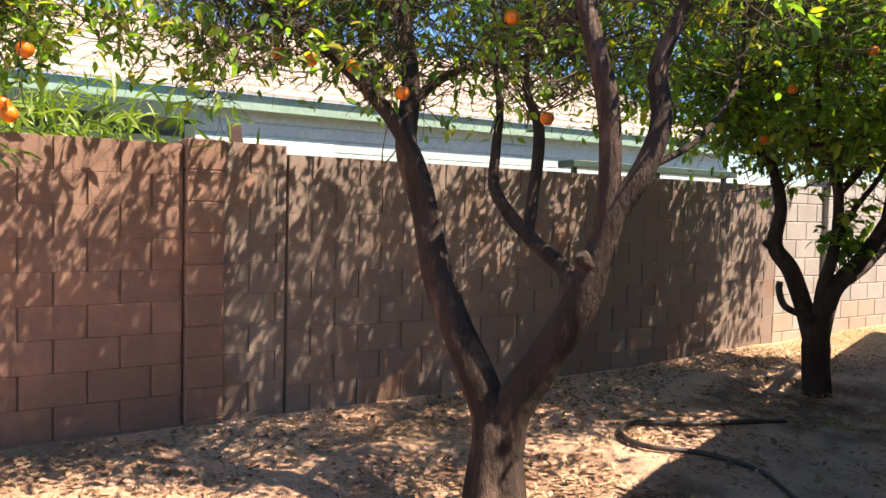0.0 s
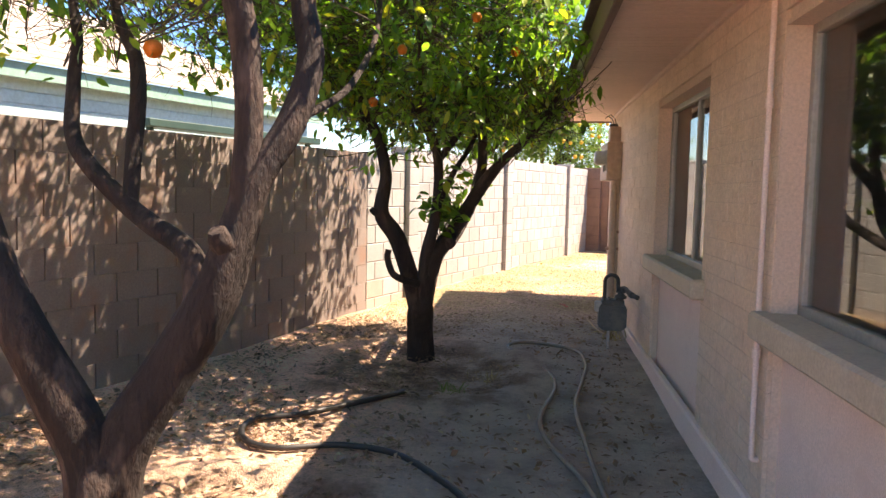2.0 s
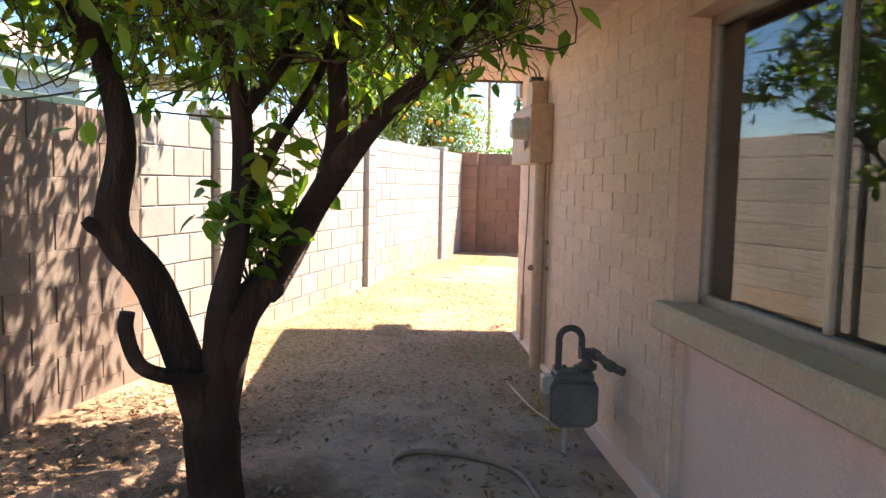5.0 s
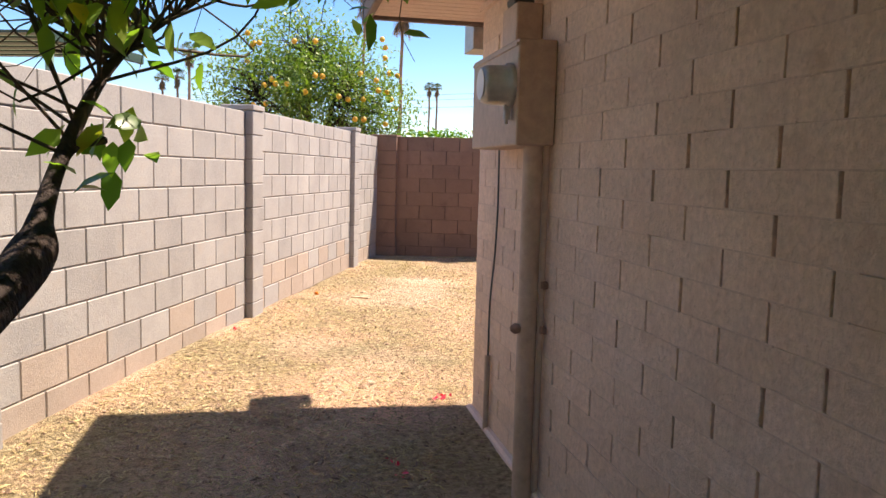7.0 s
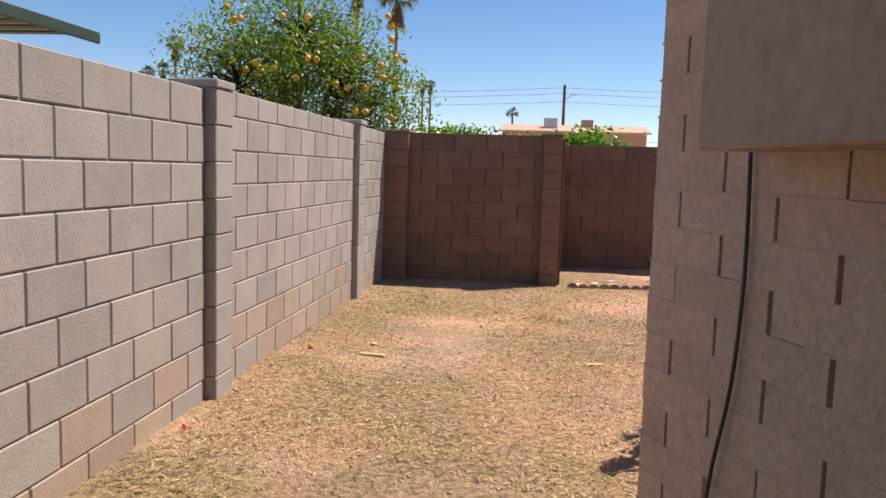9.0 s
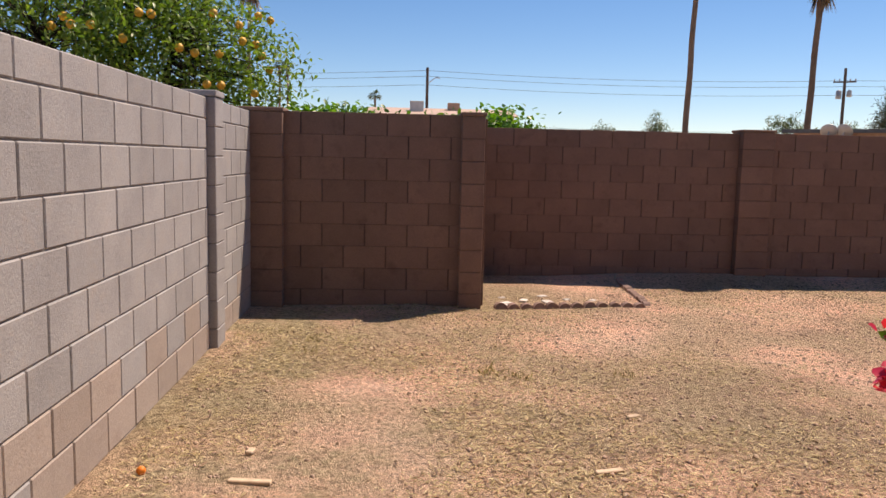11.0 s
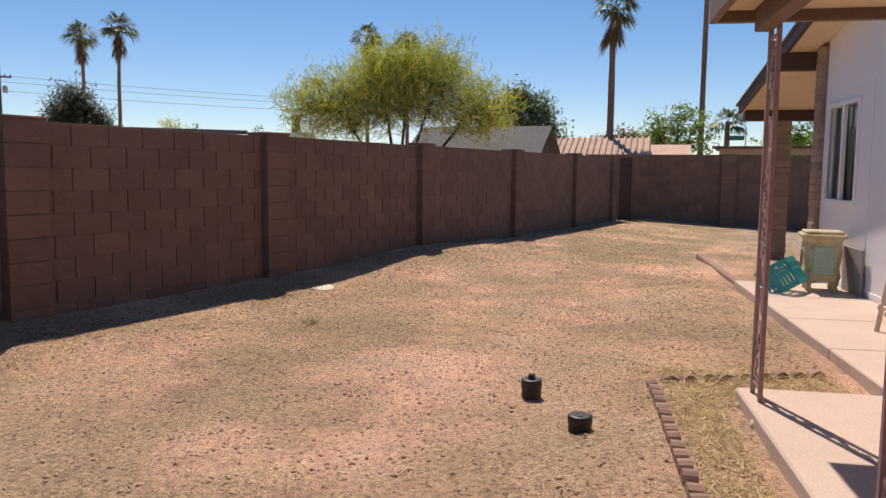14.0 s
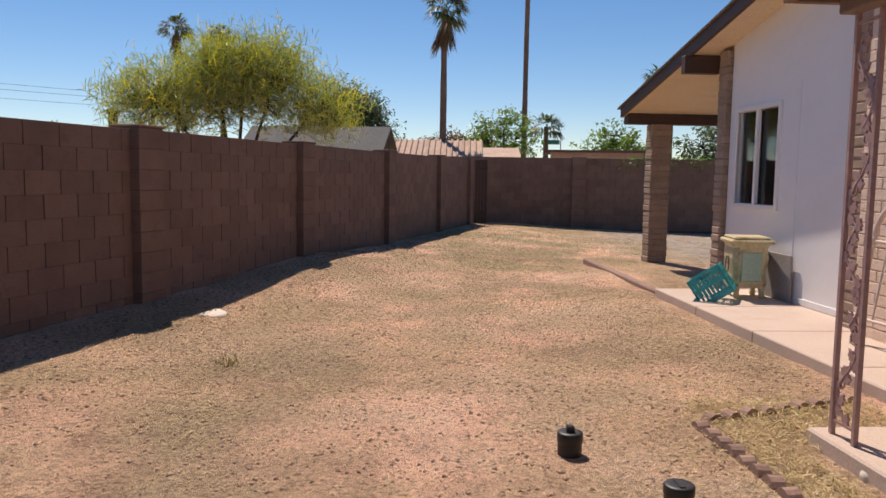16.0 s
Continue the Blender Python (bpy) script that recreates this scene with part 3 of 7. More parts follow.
# far wall across the yard's end
FAR0, FARA = (24.75, 13.0), 82.0 + 180
for i in range(5):
    d0 = 4.3 * i - 0.3
    block_wall("wall_east_%d" % (i + 1), "brown concrete block wall across the yard", along(FAR0, FARA, d0, 0.1), FARA, 3.95, 2.2, 0.2, M_BROWN, M_BROWNJ, shift=0.1 * i)
    pilaster("brown block pier in the far wall", along(FAR0, FARA, d0 + 4.12, 0.07), FARA, 0.40, 0.34, 2.23, 0.18, M_BROWN, M_BROWNJ, 0.03)
# dark panel put in for the shaded gap where the two walls meet
gate = thing("gate", "dark board panel standing for the shaded gap in the wall corner", "gate", pose(23.95, 11.98, 0.2, 0, 0, 90), kind="structure")
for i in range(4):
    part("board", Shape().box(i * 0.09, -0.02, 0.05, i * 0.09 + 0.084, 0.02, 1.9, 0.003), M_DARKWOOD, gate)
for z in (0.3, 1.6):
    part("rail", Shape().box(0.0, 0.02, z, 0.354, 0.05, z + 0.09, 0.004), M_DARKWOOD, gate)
# ---- the house ----
HX, HY = 0.40, 10.545              # side face and back face
SOF = 2.44                        # soffit
W_TOP, W_SILL = 2.18, 1.0
WINS = [(1.6, 3.87), (5.16, 6.92)]
JAMB, PANEL = 0.105, 0.06          # depth of the reveals, of the panels below
TH = 0.22
SKEW = pose(HX, 9.2, 0, 0, 0, 0.716) @ pose(-HX, -9.2, 0)   # the side stands a little askew to the lot


def askew(ob):
    ob.matrix_basis = SKEW @ ob.matrix_basis
    return ob



core = Shape()
cx0 = HX + 0.02
ys = [-3.0] + [v for w in WINS for v in w] + [HY]
for a, b in zip(ys[0::2], ys[1::2]):
    core.box(cx0, a, -0.2, HX + TH, b, SOF + 0.1)
for a, b in WINS:
    core.box(cx0, a, W_TOP, HX + TH, b, SOF + 0.1)
side_wall = askew(thing("wall_house_side", "house wall of pinkish tan painted brick", "wall", kind="structure", shape=core, mat=M_HOUSEJ))
for a, b in WINS:
    pn = Shape().box(HX + PANEL, a - 0.004, -0.2, HX + TH - 0.01, b + 0.004, W_SILL - 0.02)
    part("stucco_panel", pn, M_STUCCO, side_wall, "smooth pink stucco panel below the window")

# bricks of the side wall
BH, BL = 0.0985, 0.397
near_bricks, far_bricks = [], Shape()
row, z = 0, SOF - 0.004
while z > -0.05:
    y = -2.9 + (BL / 2 if row % 2 else 0.0)
    while y < HY:
        y0, y1 = max(y, -3.0), min(y + BL, HY)
        spans = [(y0, y1)]
        if z - BH < W_TOP - 0.02:
            for a, b in WINS:
                nxt = []
                for s, e in spans:
                    if e <= a or s >= b:
                        nxt.append((s, e))
                    else:
                        if s < a:
                            nxt.append((s, a))
                        if e > b:
                            nxt.append((b, e))
                spans = nxt
        for s, e in spans:
            if e - s > 0.03:
                near_bricks.append((s, e, z)) if s > 6.8 else far_bricks.box(HX + random.uniform(-0.001, 0.001), s + 0.004, z - BH + 0.001, HX + 0.05, e - random.uniform(0.003, 0.007), z - 0.001, 0.0015)
        y += BL
    z -= BH
    row += 1
part("brick_courses", far_bricks, M_HOUSE, side_wall)["kind"] = "stuff"
# beads of mortar squeezed out along the courses
beads = Shape()
z = SOF - 0.004 - BH
while z > 0.1:
    ends = [-3.0] + ([v for w in WINS for v in w] if z < W_TOP else []) + [HY]
    for a, b in zip(ends[0::2], ends[1::2]):
        y = a + 0.01
        while y < b - 0.05:
            e = min(b, y + random.uniform(0.25, 0.9))
            o = random.uniform(0.0008, 0.003) * (1.0 if y < 6.8 else 0.6)
            beads.box(HX - o, y, z - 0.003, HX + 0.012, e, z + 0.0022, 0.0008)
            y = e + random.uniform(0.0, 0.12)
    z -= BH
part("mortar_bead", beads, M_HOUSEJ, side_wall)["kind"] = "stuff"
for s, e, z in near_bricks:
    ob = new("brick", piece(round((e - s - random.choice((0.008, 0.012, 0.016))) * 500) / 500, 0.06, BH - 0.0012, M_HOUSE, 0.0014))
    ob.parent = side_wall
    ob.matrix_basis = pose(HX + 0.030 + random.uniform(-0.001, 0.0015), (s + e) / 2, z - BH / 2, random.uniform(-0.3, 0.3), 0, 90 + random.uniform(-0.15, 0.15))

foot = Shape().box(HX - 0.035, -3.0, -0.3, HX + 0.02, HY + 0.02, 0.17, 0.012)
askew(thing("foundation", "painted concrete footing along the house", "footing", kind="structure", shape=foot, mat=M_STUCCO))

# back wall of the house round the corner, up to the white bay
bw = Shape().box(HX + TH, HY - TH, -0.2, 8.24, HY - 0.012, 3.9)
back_wall = thing("wall_house_back", "house wall of pinkish painted brick facing the yard", "wall", kind="structure", shape=bw, mat=M_HOUSEJ)
rows_b = Shape()
z, row = SOF + 0.4, 0
while z > 0.2:
    x = HX - (BL / 2 if row % 2 else 0)
    while x < 8.24:
        a, b = max(x, HX + 0.002), min(x + BL, 8.24)
        if b - a > 0.03:
            rows_b.box(a + 0.004, HY - 0.03, z - BH + 0.004, b - 0.004, HY, z - 0.004, 0.005)
        x += BL
    z -= BH
    row += 1
part("brick_courses", rows_b, M_HOUSE, back_wall)["kind"] = "stuff"


def side_window(name, y0, y1, split, label, curtains):
    """A sliding window set in the side wall, seen from -x."""
    w = askew(thing(name, label, "window", kind="structure"))
    fx = HX + JAMB
    fr = Shape()
    f = 0.045
    fr.box(fx, y0, W_SILL, fx + 0.05, y0 + f, W_TOP, 0.004).box(fx, y1 - f, W_SILL, fx + 0.05, y1, W_TOP, 0.004)
    fr.box(fx, y0, W_SILL, fx + 0.05, y1, W_SILL + f, 0.004).box(fx, y0, W_TOP - f, fx + 0.05, y1, W_TOP, 0.004)
    part("window_frame", fr, M_ALU, w, "weathered aluminium sliding frame")
    part("mullion", Shape().box(fx + 0.014, split - 0.017, W_SILL + f, fx + 0.036, split + 0.017, W_TOP - f, 0.004), M_ALU, w)
    for a, b, d in ((y0 + f, split - 0.017, 0.034), (split + 0.017, y1 - f, 0.022)):
        pane = part("pane", Shape().box(fx + d, a, W_SILL + f, fx + d + 0.004, b, W_TOP - f), M_GLASS, w)
        pane.visible_shadow = False
    # reveal lining
    rv = Shape().box(HX + 0.004, y1 - 0.004, W_SILL, HX + TH, y1 + 0.012, W_TOP).box(HX + 0.004, y0 - 0.012, W_SILL, HX + TH, y0 + 0.004, W_TOP)
    rv.box(HX + 0.004, y0, W_TOP - 0.006, HX + TH, y1, W_TOP + 0.01)
    part("reveal", rv, M_HOUSEJ, w)
    sl = Shape().box(HX - 0.075, y0 - 0.09, W_SILL - 0.115, fx + 0.01, y1 + 0.06, W_SILL + 0.004, 0.014)
    part("window_sill", sl, M_SILL, w, "thick painted concrete sill")
    # blinds behind the glass
    for a, b in ((y0 + f, split - 0.03), (split + 0.03, y1 - f)) if curtains else ((y0 + f, y1 - f),):
        bl = Shape()
        n = 37
        for i in range(n):
            zz = W_SILL + 0.06 + i * (W_TOP - W_SILL - 0.1) / n
            bl.box(fx + 0.062, a + 0.02, zz, fx + 0.074, b - 0.02, zz + 0.0185, 0)
        part("blind", bl, M_BLIND, w, "closed horizontal blind slats")["kind"] = "stuff"
    return w


side_window("window_1", WINS[0][0], WINS[0][1], 3.05, "aluminium sliding window with lowered blinds", False)
side_window("window_2", WINS[1][0], WINS[1][1], 6.02, "aluminium sliding window with lowered blinds", False)

# rooms behind the glass
rm = Shape().box(3.4, -3.0, -0.1, 3.5, HY - TH, SOF + 0.05).box(HX + TH, -3.1, -0.1, 3.5, -3.0, SOF + 0.05).box(HX + TH, -3.0, -0.1, 3.4, HY - TH, 0.05)
thing("wall_inside", "plain plastered inner walls", "wall", kind="structure", shape=rm, mat=M_INSIDE)

# roof over the side: soffit boards, fascia, shingles
sf = Shape()
y = -3.0
while y < 10.96:
    sf.box(-0.19, y + 0.002, SOF, HX + TH, min(y + 0.095, 10.96) - 0.003, SOF + 0.02, 0.003)
    y += 0.095
sf.box(-0.19, -3.0, SOF + 0.012, HX + TH, 10.96, SOF + 0.03)
sf.box(HX - 0.025, -3.0, SOF - 0.03, HX + 0.01, HY, SOF + 0.005, 0.004)
askew(thing("soffit", "pink painted tongue and groove soffit boards", "soffit", kind="structure", shape=sf, mat=M_SOFFIT))
fa = Shape().box(-0.235, -3.0, SOF - 0.05, -0.192, 11.01, SOF + 0.14, 0.006).box(-0.192, 10.965, SOF - 0.02, 2.0, 11.01, SOF + 0.14, 0.006)
askew(thing("fascia", "worn brown painted fascia board", "fascia", kind="structure", shape=fa, mat=M_FASCIA))
roof = askew(thing("roof", "low shingled house roof", "roof", kind="structure"))
rs = Shape()
S = 0.22
for i in range(30):
    xa, xb = -0.29 + i * 0.15, -0.29 + (i + 1) * 0.15 + 0.03
    za, zb = SOF + 0.15 + (xa + 0.29) * S, SOF + 0.15 + (xb + 0.29) * S
    rs.add([(xa, -3.1, za), (xb, -3.1, zb), (xb, 11.06, zb), (xa, 11.06, za), (xa, -3.1, za + 0.012), (xb, -3.1, zb), (xb, 11.06, zb), (xa, 11.06, za + 0.012)], [(0, 3, 2, 1), (4, 5, 6, 7), (0, 4, 7, 3), (0, 1, 5, 4), (3, 7, 6, 2)])
part("shingles", rs, M_SHINGLE, roof)
rb = Shape().add([(4.2, -3.1, SOF + 1.15), (9.0, -3.1, 2.2), (9.0, 8.0, 2.2), (4.2, 10.98, SOF + 1.15), (0, -3.1, SOF + 0.1), (0, 10.9, SOF + 0.1), (4.2, 10.9, SOF + 0.1)], [(0, 1, 2, 3), (5, 6, 3)])
part("deck", rb, M_SHINGLE, roof)

askew(thing("gutter_outlet", "grey sheet metal outlet box at the back eave", "gutter", pose(0.455, 11.012, 2.287), shape=Shape().box(0.0, 0.0, 0.0, 0.22, 0.24, 0.25, 0.004), mat=M_GALV))

# white bay with its roof
WY = 10.26
wb = Shape()
wx0, wx1, wz0, wz1 = 10.3, 11.34, 1.33, 2.47
wb.box(8.6, WY - 0.15, 0.1, wx0, WY, 3.2).box(wx1, WY - 0.15, 0.1, 11.6, WY, 3.2).box(wx0, WY - 0.15, 0.1, wx1, WY, wz0).box(wx0, WY - 0.15, wz1, wx1, WY, 3.2)
bay = thing("wall_white_bay", "white painted panel wall with a sliding window", "wall", kind="structure", shape=wb, mat=M_WHITE)
part("gable_wall", Shape().add([(8.6, WY - 0.15, 3.2), (11.6, WY - 0.15, 3.2), (11.6, WY, 3.2), (8.6, WY, 3.2), (8.6, WY - 0.15, 3.93), (11.6, WY - 0.15, 3.366), (11.6, WY, 3.366), (8.6, WY, 3.93)], [(3, 2, 1, 0), (4, 5, 6, 7), (0, 1, 5, 4), (1, 2, 6, 5), (2, 3, 7, 6), (3, 0, 4, 7)]), M_WHITE, bay)
part("batten", Shape().box(9.86, WY, 0.3, 9.88, WY + 0.006, 2.7), M_WHITE, bay)
part("trim_board", Shape().box(8.62, WY, 0.29, 11.6, WY + 0.012, 0.36, 0.003), M_WHITE, bay)
win = thing("window_3", "white framed sliding window with dark glass", "window", kind="structure")
wf = Shape()
f = 0.06
wf.box(wx0 - f, WY - 0.02, wz0 - f, wx0, WY + 0.03, wz1 + f, 0.006).box(wx1, WY - 0.02, wz0 - f, wx1 + f, WY + 0.03, wz1 + f, 0.006)
wf.box(wx0, WY - 0.02, wz0 - f, wx1, WY + 0.03, wz0, 0.006).box(wx0, WY - 0.02, wz1, wx1, WY + 0.03, wz1 + f, 0.006).box(10.80, WY - 0.03, wz0, 10.86, WY + 0.02, wz1, 0.006)
part("window_frame", wf, M_WHITE, win, "white vinyl frame")
for a, b in ((wx0, 10.80), (10.86, wx1)):
    part("pane", Shape().box(a, WY - 0.05, wz0, b, WY - 0.045, wz1), M_GLASS, win).visible_shadow = False
bi = Shape().box(8.9, 6.4, 0.0, 11.6, 6.5, 3.3).box(8.5, 6.4, 0.0, 8.6, WY - 0.16, 3.5).box(11.5, 6.5, 0.0, 11.6, WY - 0.16, 3.2).box(8.9, 6.5, 0.0, 11.5, WY - 0.16, 0.1).box(8.9, 6.5, 2.75, 11.5, WY - 0.16, 2.8)
thing("room_inside", "plain inner walls behind the bay", "wall", kind="structure", shape=bi, mat=M_INSIDE)


def slump_pier(label, x0, y0, x1, y1, z0, z1):
    """A pier of rough slump blocks."""
    pier = thing("brick_pier", label, "pier", pose((x0 + x1) / 2, (y0 + y1) / 2, 0), kind="structure", shape=Shape().box((x0 - x1) / 2 + 0.012, (y0 - y1) / 2 + 0.012, z0 - 0.1, (x1 - x0) / 2 - 0.012, (y1 - y0) / 2 - 0.012, z1), mat=M_SLUMP)
    z = z1
    while z > z0 - 0.05:
        b = new("block", piece(x1 - x0, y1 - y0, 0.097, M_SLUMP, 0.014))
        b.parent = pier
        b.matrix_basis = pose(random.uniform(-0.007, 0.007), random.uniform(-0.007, 0.007), z - 0.05, 0, 0, random.uniform(-1, 1))
        z -= 0.1
    return pier


slump_pier("rough tan slump block pier beside the white wall", 8.26, 10.1, 8.597, 10.48, 0.2, 3.93)
slump_pier("rough tan slump block pier at the white wall's end", 11.62, 10.0, 11.86, 10.34, 0.2, 3.3)
slump_pier("tan slump block column carrying the roof beam", 14.86, 9.86, 15.2, 10.2, 0.1, 2.56)
RS = 0.188
beam = thing("roof_beam", "dark brown painted timber beam", "beam", kind="structure", shape=Shape().box(14.88, 6.0, 2.56, 15.14, 10.62, 2.745, 0.008), mat=M_DARKWOOD)
thing("roof_beam", "dark brown painted timber beam end", "beam", kind="structure", shape=Shape().box(11.98, 10.27, 3.04, 12.12, 10.76, 3.28, 0.008), mat=M_DARKWOOD)


def rz_(x):
    return 2.75 + (14.85 - x) * RS


pr = thing("patio_roof", "sloping roof with cream boarded underside", "roof", kind="structure")
cl = Shape()
x = 5.7
while x < 15.2:
    xb = min(x + 0.2, 15.2)
    cl.add([(x + 0.003, 6.0, rz_(x)), (xb - 0.003, 6.0, rz_(xb)), (xb - 0.003, 10.68, rz_(xb)), (x + 0.003, 10.68, rz_(x)), (x + 0.003, 6.0, rz_(x) + 0.02), (xb - 0.003, 6.0, rz_(xb) + 0.02), (xb - 0.003, 10.68, rz_(xb) + 0.02), (x + 0.003, 10.68, rz_(x) + 0.02)], [(0, 3, 2, 1), (4, 5, 6, 7), (0, 4, 7, 3), (1, 2, 6, 5), (2, 3, 7, 6), (0, 1, 5, 4)])
    x += 0.2
part("underside", cl, M_CREAM, pr, "cream painted boards")
rk = Shape().add([(5.7, 10.68, rz_(5.7) - 0.04), (15.0, 10.68, rz_(15.0) - 0.04), (15.0, 10.73, rz_(15.0) - 0.04), (5.7, 10.73, rz_(5.7) - 0.04), (5.7, 10.68, rz_(5.7) + 0.11), (15.0, 10.68, rz_(15.0) + 0.11), (15.0, 10.73, rz_(15.0) + 0.11), (5.7, 10.73, rz_(5.7) + 0.11)], [(0, 3, 2, 1), (4, 5, 6, 7), (0, 1, 5, 4), (1, 2, 6, 5), (2, 3, 7, 6), (3, 0, 4, 7)])
part("barge_board", rk, M_DARKWOOD, pr, "dark brown barge board")
ts = Shape()
x = 5.7
while x < 15.0:
    ts.add([(x, 5.9, rz_(x) + 0.145), (x + 0.17, 5.9, rz_(x + 0.17) + 0.135), (x + 0.17, 10.76, rz_(x + 0.17) + 0.135), (x, 10.76, rz_(x) + 0.145), (x, 5.9, rz_(x) + 0.12), (x + 0.17, 5.9, rz_(x + 0.17) + 0.115), (x + 0.17, 10.76, rz_(x + 0.17) + 0.115), (x, 10.76, rz_(x) + 0.12)], [(0, 1, 2, 3), (7, 6, 5, 4), (1, 5, 6, 2), (2, 6, 7, 3), (0, 4, 5, 1)])
    x += 0.14
part("shingles", ts, M_SHINGLE, pr)

# porch roof carried by iron posts
po = thing("porch_roof", "low porch roof with brown edge boards", "roof", kind="structure")
part("roof_sheet", Shape().box(2.7, HY, 2.60, 5.66, 12.62, 2.66, 0.004), M_CREAM, po)
part("edge_board", Shape().box(2.7, 12.58, 2.53, 5.70, 12.625, 2.74, 0.006).box(5.655, HY, 2.53, 5.70, 12.58, 2.74, 0.006), M_FASCIA, po, "brown painted edge board")
part("beam", Shape().box(2.75, 12.28, 2.46, 5.6, 12.38, 2.60, 0.006), M_FASCIA, po)

# concrete walks
pv = Shape().box(2.6, HY + 0.02, 0.0, 5.68, 12.37, 0.285, 0.012)
thing("porch_slab", "pinkish concrete porch slab", "slab", kind="structure", shape=pv, mat=M_CONC)
for i in range(4):
    xa, xb = 5.688 + i * 1.29, 5.688 + (i + 1) * 1.29 - 0.006
    thing("walk_slab", "pinkish concrete walk slab with rough edge", "slab", kind="structure", group="walk slabs", shape=Shape().box(xa, WY + 0.005, 0.0, xb, 11.44, 0.285, 0.01), mat=M_CONC)
cu = Shape().box(10.86, 11.27, 0.1, 14.75, 11.37, 0.235, 0.02)
thing("kerb", "low weathered concrete edging strip", "kerb", kind="structure", shape=cu, mat=M_EDGE)


# ---- trees ----
LEAF_V = np.array([(0, 0, 0), (0, 0.5, 0.03), (0, 1, -0.08), (-0.19, 0.28, 0.06), (-0.17, 0.66, 0.05), (0.19, 0.28, 0.06), (0.17, 0.66, 0.05)])
LEAF_T = np.array([(0, 1, 3), (3, 1, 4), (4, 1, 2), (0, 5, 1), (5, 6, 1), (6, 2, 1)])


def leaf_mesh(name, pos, rng, size=(0.05, 0.09), droop=0.5, width=1.0, out=None):
    """Leaves at points, hanging outward; one mesh."""
    n = len(pos)
    yaw = rng.uniform(0, 2 * np.pi, n)
    pitch = rng.normal(-droop, 0.55, n)
    roll = rng.normal(0, 0.6, n)
    s = rng.uniform(size[0], size[1], n)
    cy, sy, cp, sp, cr, sr = np.cos(yaw), np.sin(yaw), np.cos(pitch), np.sin(pitch), np.cos(roll), np.sin(roll)
    fwd = np.stack([-sy * cp, cy * cp, sp], 1)
    side0 = np.stack([cy, sy, np.zeros(n)], 1)
    up0 = np.cross(side0, fwd)
    side = side0 * cr[:, None] + up0 * sr[:, None]
    up = -side0 * sr[:, None] + up0 * cr[:, None]
    L = LEAF_V[None, :, :] * s[:, None, None]
    v = pos[:, None, :] + side[:, None, :] * (L[:, :, 0:1] * width) + fwd[:, None, :] * L[:, :, 1:2] + up[:, None, :] * L[:, :, 2:3]
    t = LEAF_T[None, :, :] + (np.arange(n) * len(LEAF_V))[:, None, None]
    return tri_mesh(name, v.reshape(-1, 3), t.reshape(-1, 3), True)


def limb(shape, pts, seg=12, per=6, wob=0.22):
    p = smooth_path(pts, per)
    shape.tube([tuple(q[:3]) for q in p], [max(0.004, q[3]) for q in p], seg, True, wob)
    return p


def twigs(rng, starts, n, length, spread, up=0.35):
    """Thin branches growing from points of the limbs; gives their paths."""
    out = []
    for _ in range(n):
        p = starts[rng.integers(len(starts))].copy()
        d = rng.normal(0, 1, 3)
        d[2] = d[2] * 0.6 + up
        d /= np.linalg.norm(d)
        L = length * rng.uniform(0.5, 1.3)
        pts = [p.copy()]
        for _ in range(5):
            d = d + rng.normal(0, spread, 3) + np.array([0, 0, -0.05])
            d /= np.linalg.norm(d)
            p = p + d * L / 5
            pts.append(p.copy())
        out.append(np.array(pts))
    return out


